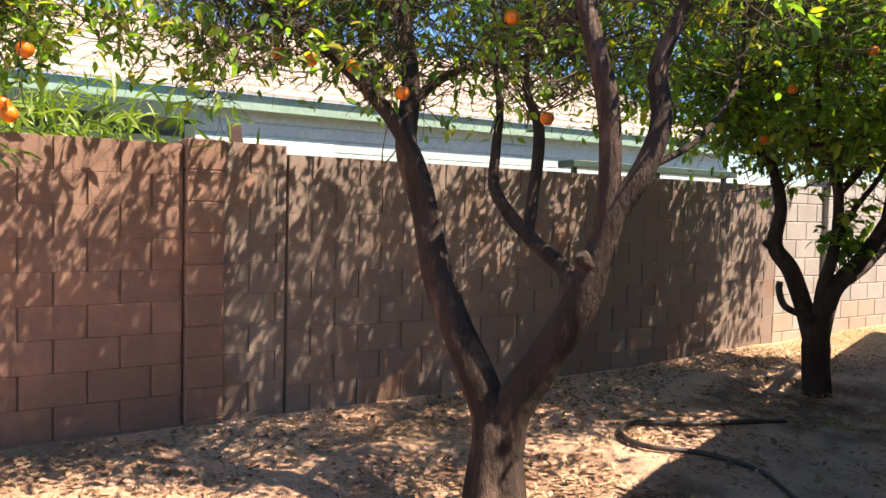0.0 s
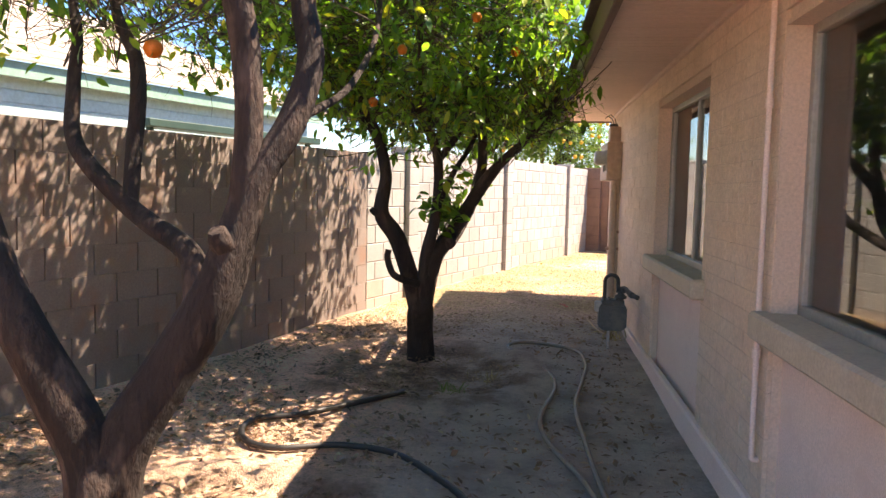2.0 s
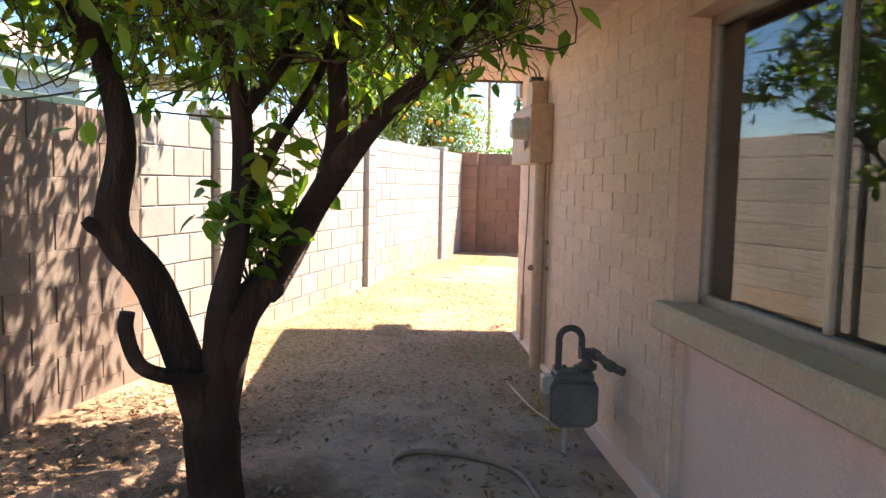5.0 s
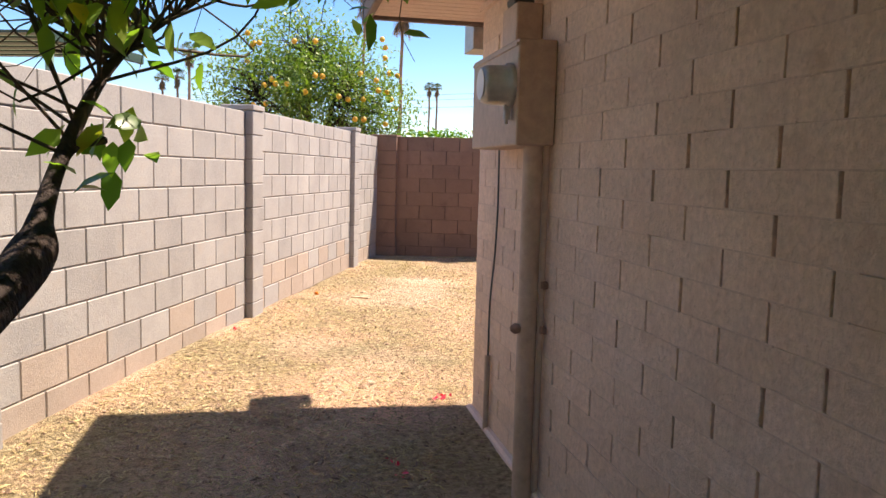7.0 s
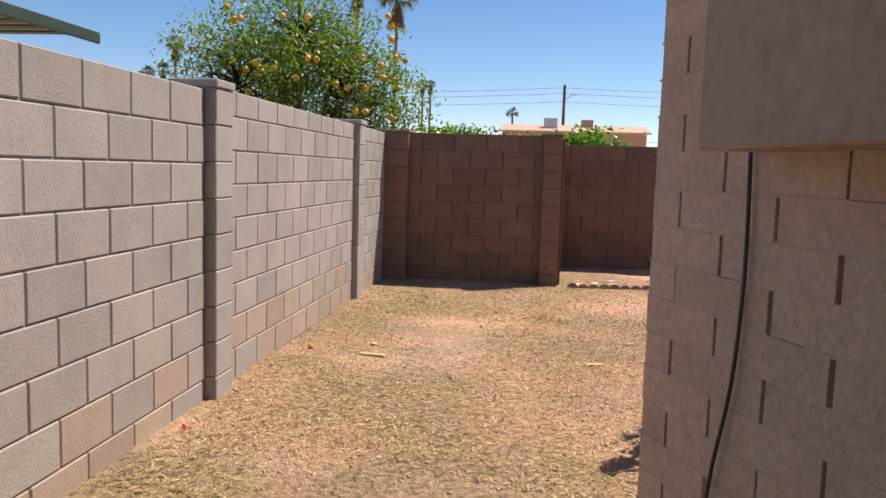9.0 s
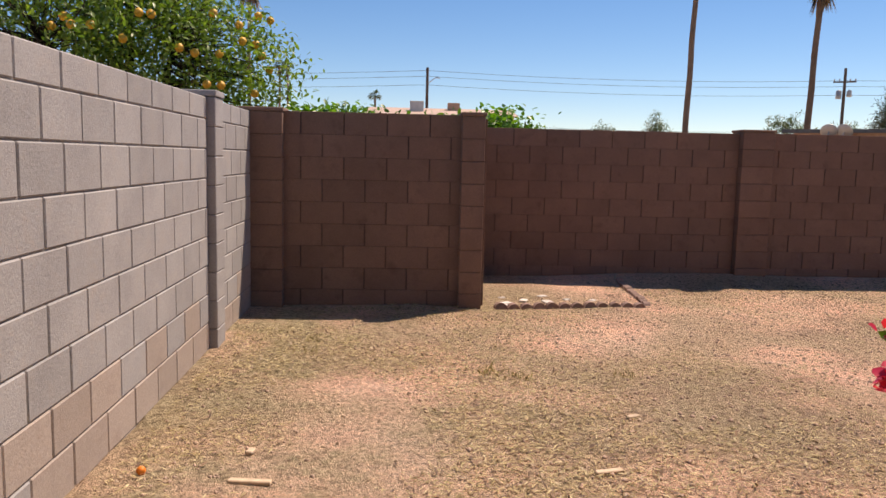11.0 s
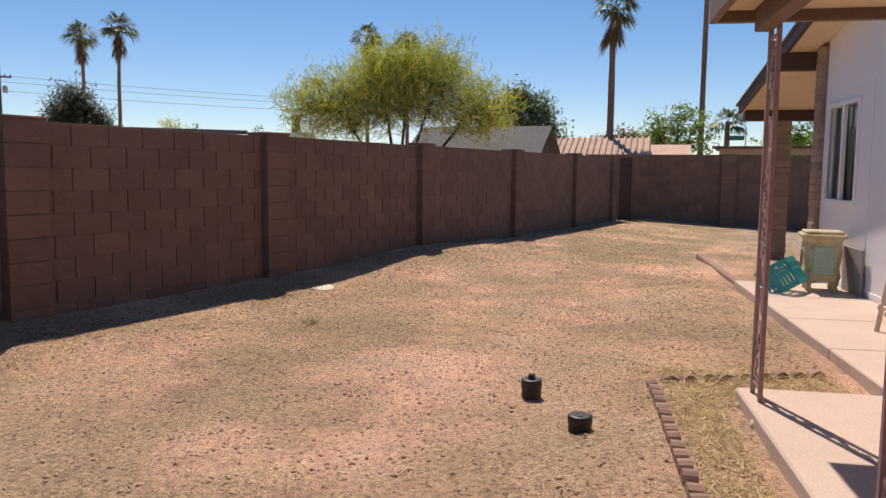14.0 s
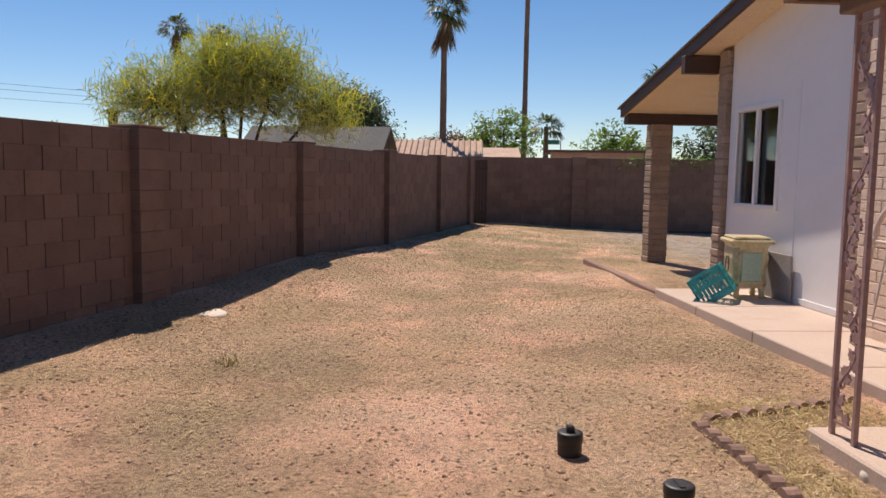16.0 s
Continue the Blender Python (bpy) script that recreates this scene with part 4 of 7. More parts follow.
def citrus(label, base, limbs, seeds, leaf_n, fruit, seed, low, lobes, mat=M_LEAF, size=(0.055, 0.105), stubs=()):
    """A citrus tree: limbs given by points and radii, twigs and leaves grown on them within the crown's lobes."""
    rng = np.random.default_rng(seed)
    tree = thing("citrus_tree", label, "tree", pose(*base))
    o = np.array(base)
    tr = Shape()
    trunk = limbs[0]
    limb(tr, [(x - o[0], y - o[1], z - o[2], r) for x, y, z, r in trunk], 18, 7, 0.3)
    part("trunk", tr, M_BARK, tree, "dark fissured bark")
    starts = []
    for pts in limbs[1:]:
        sh = Shape()
        p = limb(sh, [(x - o[0], y - o[1], z - o[2], r) for x, y, z, r in pts])
        part("limb", sh, M_BARK, tree)
        k = p[len(p) // 2:, :3]
        starts += list(k)
    for pts in stubs:
        sh = Shape()
        limb(sh, [(x - o[0], y - o[1], z - o[2], r) for x, y, z, r in pts], 10, 5)
        part("stub", sh, M_BARK, tree)
    # points of growth inside the lobes
    lob = [(np.array(c) - o, np.array(r)) for c, r in lobes]
    wts = np.array([(r[0] * r[1] * r[2]) ** 0.75 for _, r in lob])
    wts = wts / wts.sum()
    hubs = []
    for _ in range(seeds):
        c, r = lob[rng.choice(len(lob), p=wts)]
        d = rng.normal(0, 1, 3)
        d /= np.linalg.norm(d)
        hubs.append(c + d * r * rng.uniform(0.25, 1.0) ** 0.6)
    st = np.array(starts)
    br, tips = Shape(), []
    for h in hubs:
        a = st[np.argmin(((st - h) ** 2).sum(1) + rng.uniform(0, 0.6, len(st)))]
        mid = (a + h) / 2 + rng.normal(0, 0.14, 3)
        path = smooth_path([a, mid, h], 4)
        br.tube(path, list(np.linspace(0.0048, 0.002, len(path))), 5, False)
        for tw in twigs(rng, [h], 5, 0.28, 0.3, 0.05):
            br.tube(tw, list(np.linspace(0.003, 0.001, len(tw))), 3, False)
            tips.append(tw)
    part("branches", br, M_TWIG, tree)["kind"] = "stuff"
    tips = np.array(tips).reshape(-1, 3)
    pos = tips[rng.integers(len(tips), size=leaf_n)] + rng.normal(0, 0.03, (leaf_n, 3))
    pos = pos[pos[:, 2] > low - o[2]]
    part("crown", leaf_mesh("crown", pos, rng, size, 0.55), mat, tree, "glossy dark green leaves")["kind"] = "stuff"
    for f in fruit:
        fr = Shape().lathe([(0.006, -0.035), (0.022, -0.03), (0.033, -0.012), (0.036, 0.004), (0.03, 0.02), (0.018, 0.031), (0.004, 0.034)], 12)
        part("orange", fr, M_ORANGE, tree, "ripe orange", pose(f[0] - o[0], f[1] - o[1], f[2] - o[2]))
    return tree


# the first tree, leaning in two great limbs over the walk
T1 = [
    [(-1.97, 3.0, -0.10, 0.20), (-1.97, 3.0, 0.06, 0.165), (-1.98, 3.01, 0.3, 0.125), (-1.98, 3.03, 0.5, 0.115), (-1.97, 3.04, 0.62, 0.06)],
    [(-1.99, 3.01, 0.34, 0.105), (-2.03, 3.01, 0.56, 0.1), (-2.19, 2.97, 0.9, 0.085), (-2.34, 2.96, 1.21, 0.075), (-2.45, 2.97, 1.53, 0.068), (-2.56, 2.96, 1.83, 0.06), (-2.63, 3.05, 2.2, 0.05), (-2.74, 3.1, 2.65, 0.035), (-2.85, 3.15, 3.2, 0.015)],
    [(-2.36, 2.97, 1.25, 0.05), (-2.42, 2.95, 1.6, 0.05), (-2.56, 2.92, 1.9, 0.045), (-2.8, 2.8, 2.2, 0.035), (-3.1, 2.6, 2.5, 0.02), (-3.4, 2.4, 2.75, 0.01)],
    [(-1.97, 3.03, 0.34, 0.11), (-1.92, 3.05, 0.56, 0.105), (-1.76, 3.1, 0.84, 0.092), (-1.62, 3.13, 1.09, 0.085), (-1.56, 3.15, 1.28, 0.075), (-1.49, 3.18, 1.5, 0.066), (-1.38, 3.23, 1.7, 0.06), (-1.33, 3.3, 1.93, 0.05), (-1.37, 3.34, 2.17, 0.042), (-1.32, 3.38, 2.36, 0.035), (-1.22, 3.5, 2.7, 0.022), (-1.1, 3.6, 3.1, 0.01)],
    [(-1.54, 3.16, 1.3, 0.06), (-1.51, 3.17, 1.69, 0.055), (-1.53, 3.16, 2.02, 0.05), (-1.58, 3.14, 2.25, 0.045), (-1.65, 3.11, 2.55, 0.036), (-1.7, 3.1, 3.1, 0.016)],
    [(-1.67, 3.13, 0.92, 0.05), (-1.73, 3.22, 1.12, 0.048), (-1.79, 3.27, 1.24, 0.044), (-2.04, 3.35, 1.38, 0.038), (-2.30, 3.4, 1.62, 0.033), (-2.37, 3.49, 1.86, 0.028), (-2.36, 3.5, 2.1, 0.02), (-2.5, 3.6, 2.5, 0.01)],
    [(-2.06, 3.36, 1.4, 0.03), (-2.09, 3.44, 1.58, 0.032), (-2.12, 3.53, 1.95, 0.03), (-2.24, 3.58, 2.2, 0.022), (-2.3, 3.7, 2.6, 0.01)],
    [(-1.7, 3.1, 2.4, 0.032), (-1.72, 4.0, 2.9, 0.02), (-1.7, 4.7, 3.3, 0.008)],
    [(-2.62, 3.0, 2.05, 0.03), (-2.85, 3.8, 2.4, 0.02), (-2.75, 4.9, 2.7, 0.008)],
    [(-3.0, 2.65, 2.42, 0.02), (-3.4, 2.55, 2.7, 0.014), (-3.8, 2.4, 2.85, 0.006)],
    [(-1.36, 3.25, 1.72, 0.018), (-1.25, 3.6, 1.9, 0.014), (-1.25, 4.1, 2.3, 0.012), (-1.4, 4.5, 3.0, 0.008)],
]
L1 = [((-2.75, 3.0, 2.75), (0.85, 0.65, 0.75)), ((-2.7, 4.5, 3.3), (0.8, 1.0, 0.4)), ((-3.0, 3.5, 3.1), (0.6, 0.8, 0.4)), ((-2.5, 5.9, 3.2), (0.7, 0.7, 0.4)), ((-1.75, 3.45, 2.95), (0.9, 0.7, 0.75)), ((-0.8, 4.9, 2.95), (0.55, 0.9, 0.35)), ((-1.95, 3.3, 2.25), (0.35, 0.35, 0.25)), ((-1.15, 3.8, 2.8), (0.5, 0.6, 0.5)), ((-3.2, 2.3, 2.5), (0.6, 0.6, 0.5)), ((-1.7, 4.5, 3.3), (1.2, 1.1, 0.7)), ((-2.95, 3.9, 2.75), (0.6, 1.0, 0.7)), ((-2.65, 5.1, 2.7), (0.7, 0.8, 0.6)), ((-3.1, 2.9, 2.8), (0.5, 0.8, 0.6)), ((-3.65, 2.5, 2.75), (0.6, 0.9, 0.55)), ((-3.4, 3.3, 3.0), (0.5, 0.7, 0.5))]
F1 = [(-2.45, 2.8, 2.08), (-3.1, 2.55, 2.3), (-2.9, 2.6, 2.26), (-1.95, 3.0, 2.42), (-1.93, 3.3, 1.98), (-2.7, 2.7, 2.22)]
citrus("old orange tree with dark forked trunk and oranges", (-1.97, 3.0, 0.0), T1, 1650, 9800, F1, 11, 1.72, L1,
       stubs=[[(-1.56, 3.12, 1.26, 0.05), (-1.575, 3.08, 1.3, 0.045), (-1.58, 3.06, 1.33, 0.03)]])

# the second tree, rounder, beside the passage
T2 = [
    [(-1.49, 7.12, -0.127, 0.15), (-1.485, 7.09, 0.017, 0.125), (-1.472, 6.96, 0.316, 0.105), (-1.46, 6.84, 0.52, 0.10), (-1.452, 6.78, 0.64, 0.05)],
    [(-1.468, 6.92, 0.36, 0.085), (-1.488, 6.81, 0.58, 0.078), (-1.624, 6.704, 1.068, 0.068), (-1.758, 6.642, 1.295, 0.062), (-1.738, 6.683, 1.604, 0.05), (-1.83, 6.776, 1.913, 0.04), (-2.036, 6.859, 2.325, 0.025), (-2.191, 6.91, 2.737, 0.01)],
    [(-1.455, 6.88, 0.42, 0.07), (-1.432, 6.79, 0.62, 0.06), (-1.398, 6.725, 0.934, 0.052), (-1.326, 6.735, 1.295, 0.046), (-1.326, 6.745, 1.768, 0.04), (-1.47, 6.735, 2.067, 0.033), (-1.727, 6.786, 2.325, 0.022), (-1.933, 6.756, 2.737, 0.01)],
    [(-1.45, 6.9, 0.38, 0.085), (-1.415, 6.81, 0.62, 0.075), (-1.34, 6.77, 0.93, 0.072), (-1.234, 6.888, 1.096, 0.066), (-1.12, 7.0, 1.3, 0.06), (-0.945, 6.78, 1.555, 0.052), (-0.79, 6.82, 1.74, 0.038), (-0.616, 6.76, 1.9, 0.026), (-0.42, 6.6, 2.1, 0.01)],
    [(-1.0, 6.86, 1.47, 0.045), (-0.97, 6.9, 1.75, 0.042), (-0.97, 6.9, 2.05, 0.036), (-0.852, 6.95, 2.531, 0.014)],
    [(-1.326, 6.745, 1.707, 0.033), (-1.14, 6.848, 2.016, 0.03), (-1.048, 6.869, 2.407, 0.022), (-1.006, 6.962, 2.943, 0.01)],
    [(-1.326, 6.735, 1.315, 0.026), (-1.212, 6.817, 1.604, 0.024), (-1.058, 7.013, 1.913, 0.018), (-0.955, 7.271, 2.325, 0.008)],
    [(-0.94, 6.77, 2.1, 0.025), (-0.85, 6.95, 2.7, 0.018), (-0.9, 7.0, 3.4, 0.008)],
    [(-1.45, 6.75, 2.06, 0.03), (-1.4, 6.2, 2.7, 0.02), (-1.35, 5.8, 3.3, 0.008)],
    [(-1.15, 6.86, 2.0, 0.028), (-1.45, 7.4, 2.5, 0.02), (-1.5, 7.9, 3.1, 0.008)],
    [(-1.83, 6.78, 1.9, 0.03), (-2.2, 6.85, 2.4, 0.015), (-2.4, 6.9, 2.8, 0.008)],
    [(-1.22, 6.8, 1.05, 0.05), (-1.19, 7.2, 1.13, 0.043), (-1.165, 7.7, 1.25, 0.04), (-1.147, 7.92, 1.34, 0.046), (-1.15, 8.0, 1.42, 0.024), (-1.15, 8.2, 1.575, 0.018), (-1.08, 8.4, 1.8, 0.013), (-0.9, 8.6, 2.0, 0.006)],
    [(-0.92, 6.77, 2.05, 0.02), (-0.75, 7.3, 2.25, 0.014), (-0.55, 7.8, 2.3, 0.007)],
]
L2 = [((-1.367, 6.807, 2.788), (1.15, 1.1, 0.85)), ((-1.933, 6.756, 2.325), (0.55, 0.7, 0.5)), ((-0.852, 6.653, 2.376), (0.55, 0.7, 0.45)), ((-1.367, 6.447, 2.17), (0.6, 0.5, 0.35)), ((-0.543, 6.447, 2.119), (0.28, 0.4, 0.3)), ((-1.45, 7.7, 3.1), (1.2, 1.0, 0.7)), ((-1.3, 5.8, 3.3), (1.2, 0.9, 0.6)), ((-0.9, 6.8, 3.5), (1.1, 1.2, 0.5)), ((-2.35, 6.7, 2.6), (0.6, 0.9, 0.55)), ((-2.15, 7.8, 2.7), (0.6, 0.8, 0.55)), ((-2.5, 6.0, 2.9), (0.6, 0.6, 0.5)), ((-0.65, 7.75, 2.3), (0.5, 0.55, 0.22)), ((-0.4, 6.7, 2.3), (0.3, 0.5, 0.25)), ((-1.1, 7.9, 2.3), (0.4, 0.4, 0.22)), ((-0.75, 8.35, 2.16), (0.55, 0.25, 0.12)), ((-1.5, 8.3, 2.2), (0.45, 0.4, 0.25)), ((-1.2, 8.3, 1.98), (0.3, 0.25, 0.15)), ((-1.0, 8.2, 2.2), (0.6, 0.4, 0.2)), ((-1.7, 7.3, 2.1), (0.4, 0.5, 0.3)), ((-1.2, 7.2, 2.2), (0.5, 0.5, 0.3)), ((-0.45, 6.0, 2.75), (0.4, 0.7, 0.35)), ((-1.7, 8.9, 3.15), (0.8, 0.6, 0.45))]
F2 = [(-1.47, 5.88, 2.448), (-0.955, 5.829, 2.654), (-1.727, 6.138, 2.119), (-0.697, 6.138, 2.479)]
citrus("orange tree with dark forked trunk and dense crown", (-1.485, 7.1, -0.024), T2, 1500, 18500, F2, 23, 1.5, L2, size=(0.06, 0.115),
       stubs=[[(-1.459, 6.704, 0.718, 0.035), (-1.532, 6.622, 0.749, 0.03), (-1.635, 6.55, 0.811, 0.028), (-1.681, 6.539, 0.934, 0.028), (-1.676, 6.539, 1.006, 0.026)], [(-1.748, 6.622, 1.264, 0.035), (-1.81, 6.591, 1.305, 0.03), (-1.83, 6.58, 1.326, 0.02)]])

# young shoots low on the second tree
rng = np.random.default_rng(5)
sh, tp = Shape(), []
for tw in twigs(rng, [np.array((-1.24, 6.86, 1.12)), np.array((-1.19, 6.95, 1.13)), np.array((-1.3, 6.83, 1.06))], 13, 0.55, 0.12, 2.2):
    sh.tube(tw, list(np.linspace(0.006, 0.002, len(tw))), 5, False)
    tp.append(tw[1:])
shoots = thing("young_shoots", "bright green young citrus shoots on the trunk", "shoots", shape=sh, mat=M_TWIG)
tp = np.array(tp).reshape(-1, 3)
part("leaves", leaf_mesh("leaves", tp[rng.integers(len(tp), size=190)] + rng.normal(0, 0.025, (190, 3)) + np.array((0, 0, 0.05)), rng, (0.075, 0.13), 0.2, 1.3), M_LEAF, shoots)["kind"] = "stuff"

rng = np.random.default_rng(15)
sp = Shape().tube(smooth_path([(-1.15, 8.1, 1.5), (-1.13, 8.18, 1.56), (-1.08, 8.24, 1.58)], 5), 0.009, 6)
sprig = thing("leafy_sprig", "dark green citrus sprig on a broken stub", "sprig", shape=sp, mat=M_BARK)
part("leaves", leaf_mesh("leaves", np.array((-1.09, 8.23, 1.58)) + rng.normal(0, 0.05, (18, 3)), rng, (0.07, 0.11), 0.6, 1.2), M_LEAF, sprig)["kind"] = "stuff"

# a third crown, just left of the first view
T3 = [
    [(-3.75, 0.6, -0.1, 0.15), (-3.75, 0.6, 0.3, 0.11), (-3.72, 0.62, 0.8, 0.10)],
    [(-3.73, 0.62, 0.75, 0.08), (-3.6, 0.8, 1.4, 0.06), (-3.4, 1.1, 2.0, 0.04), (-3.2, 1.3, 2.6, 0.015)],
    [(-3.73, 0.62, 0.75, 0.07), (-3.9, 0.5, 1.5, 0.05), (-3.8, 0.4, 2.4, 0.015)],
]
L3 = [((-3.55, 0.95, 2.5), (0.85, 0.75, 0.7)), ((-3.45, 1.2, 2.2), (0.5, 0.4, 0.35)), ((-3.0, 0.6, 2.9), (0.9, 0.8, 0.5)), ((-3.95, 1.7, 2.7), (0.6, 0.7, 0.5))]
citrus("orange tree at the passage's near end", (-3.75, 0.6, 0.0), T3, 240, 4200, [(-3.2, 1.35, 2.12), (-3.3, 1.3, 1.9), (-3.28, 1.32, 1.86)], 31, 1.6, L3)


def crown_tree(name, label, base, height, trunk_r, lobes, hubs, leaf_n, mat, seed, size, droop=0.2, width=1.0, stems=3, bark=M_BARK, cat="tree"):
    """A tree seen from farther off: stems that fork, branches to every clump, leaves in clumps with gaps."""
    rng = np.random.default_rng(seed)
    tree = thing(name, label, cat, pose(*base))
    st = []
    tr = Shape()
    lc = [np.array(c, dtype=float) for c, _ in lobes]
    for k in range(stems):
        c = lc[k % len(lc)]
        a = np.array((0.05 * math.cos(k * 2.1), 0.05 * math.sin(k * 2.1), -0.2))
        p = smooth_path([(*a, trunk_r), (*(a * 0.5 + c * 0.35 * np.array((0.5, 0.5, 0.8))), trunk_r * 0.75), (*(c * np.array((0.8, 0.8, 0.85))), trunk_r * 0.45), (*(c * 1.02), trunk_r * 0.12)], 6)
        tr.tube(p[:, :3], list(p[:, 3]), 8, False, 0.2)
        st += list(p[len(p) // 3:, :3])
    st = np.array(st)
    wts = np.array([r[0] * r[1] * r[2] for _, r in lobes])
    wts = wts / wts.sum()
    tips = []
    for _ in range(hubs):
        i = rng.choice(len(lobes), p=wts)
        d = rng.normal(0, 1, 3)
        d /= np.linalg.norm(d)
        h = lc[i] + d * np.array(lobes[i][1]) * rng.uniform(0.2, 1.0) ** 0.5
        a = st[np.argmin(((st - h) ** 2).sum(1))]
        pth = smooth_path([a, (a + h) / 2 + rng.normal(0, 0.06 * height, 3) * 0.5, h], 3)
        tr.tube(pth, list(np.linspace(trunk_r * 0.16, trunk_r * 0.05, len(pth))), 4, False)
        for _ in range(4):
            tips.append(pth[-1] + rng.normal(0, 0.045 * height, 3))
    part("trunk", tr, bark, tree)
    tips = np.array(tips)
    pos = tips[rng.integers(len(tips), size=leaf_n)] + rng.normal(0, 0.022 * height, (leaf_n, 3))
    part("crown", leaf_mesh("crown", pos, rng, size, droop, width), mat, tree)["kind"] = "stuff"
    return tree


# lemon tree behind the corner of the walls
lt = crown_tree("lemon_tree", "tall citrus tree with yellow fruit behind the wall", (-0.45, 20.9, 0.2), 4.2, 0.09,
                [((-0.9, 0.0, 2.6), (1.1, 1.1, 1.0)), ((0.5, 0.1, 2.7), (1.2, 1.1, 1.0)), ((0.0, 0.3, 3.4), (1.1, 1.0, 0.9)), ((1.3, -0.2, 2.3), (0.7, 0.8, 0.7))], 420, 20000, M_LEAF_L, 41, (0.06, 0.10), 0.4)
rng = np.random.default_rng(6)
lemon = Shape().lathe([(0.008, -0.05), (0.03, -0.042), (0.05, -0.01), (0.048, 0.015), (0.03, 0.04), (0.006, 0.05)], 10).mesh("lemon")
for _ in range(34):
    a, u = rng.uniform(-2.6, -0.3), rng.uniform(0, 1)
    part("lemon", lemon, M_LEMON, lt, "", pose(0.2 + 1.5 * math.cos(a), 0.1 + 1.05 * math.sin(a), 2.0 + 1.7 * u))

# ---- things along the house ----
def gas_meter():
    g = thing("gas_meter", "dark grey gas meter on a pipe stand by the house wall", "gas meter", pose(0.195, 7.66, 0.03))
    body = Shape()
    prof = [(-0.085, 0.0), (0.085, 0.0), (0.125, 0.03), (0.125, 0.20), (0.105, 0.235), (-0.105, 0.235), (-0.125, 0.20), (-0.125, 0.03)]
    for y0, y1, k in ((-0.09, -0.065, 0.9), (-0.065, 0.065, 1.0), (0.065, 0.09, 0.9)):
        vs = [(x * k, y0, 0.22 + z * (1.0 if k == 1 else 0.96)) for x, z in prof] + [(x * k, y1, 0.22 + z * (1.0 if k == 1 else 0.96)) for x, z in prof]
        body.add(vs, [tuple(range(8)), tuple(range(15, 7, -1))] + [(i, (i + 1) % 8 + 0, (i + 1) % 8 + 8, i + 8) for i in range(8)])
    part("body", body, M_GAS, g)
    head = Shape().box(-0.10, -0.07, 0.45, 0.10, 0.07, 0.50, 0.012)
    for x in (-0.08, -0.03, 0.03, 0.08):
        head.lathe([(0.012, 0.0), (0.012, 0.014)], 6, pose(x, -0.055, 0.498)).lathe([(0.012, 0.0), (0.012, 0.014)], 6, pose(x, 0.055, 0.498))
    part("head", head, M_GAS, g)
    part("index_box", Shape().box(-0.16, -0.045, 0.38, -0.10, 0.045, 0.475, 0.01), M_GALV, g, "pale grey dial box")
    part("regulator", Shape().lathe([(0.02, 0), (0.05, 0.01), (0.055, 0.03), (0.03, 0.05), (0.02, 0.08)], 14, pose(0.07, -0.02, 0.50)), M_PIPE, g)
    arc = [(-0.075 + 0.06 - 0.06 * math.cos(a), 0, 0.66 + 0.06 * math.sin(a)) for a in np.linspace(0, math.pi, 9)]
    part("riser", Shape().tube([(-0.075, 0, 0.45)] + arc + [(0.045, 0, 0.56)], 0.018, 10), M_PIPE, g, "curved dark inlet pipe")
    out = Shape().tube([(0.07, -0.02, 0.55), (0.07, -0.02, 0.60)], 0.026, 10).tube([(0.045, -0.02, 0.60), (0.09, -0.04, 0.60), (0.12, -0.12, 0.585), (0.14, -0.18, 0.565), (0.19, -0.25, 0.55)], 0.022, 10)
    out.tube([(0.03, -0.02, 0.60), (0.05, -0.02, 0.60)], 0.032, 10).tube([(0.135, -0.165, 0.57), (0.15, -0.20, 0.562)], 0.029, 10).tube([(0.09, -0.04, 0.60), (0.105, -0.08, 0.592)], 0.029, 10)
    part("outlet_pipe", out, M_PIPE, g, "dark threaded pipe into the wall")
    part("leg", Shape().tube([(-0.03, 0, -0.06), (-0.03, 0, 0.23)], 0.014, 8), M_GALV, g)
    return g


gas_meter()


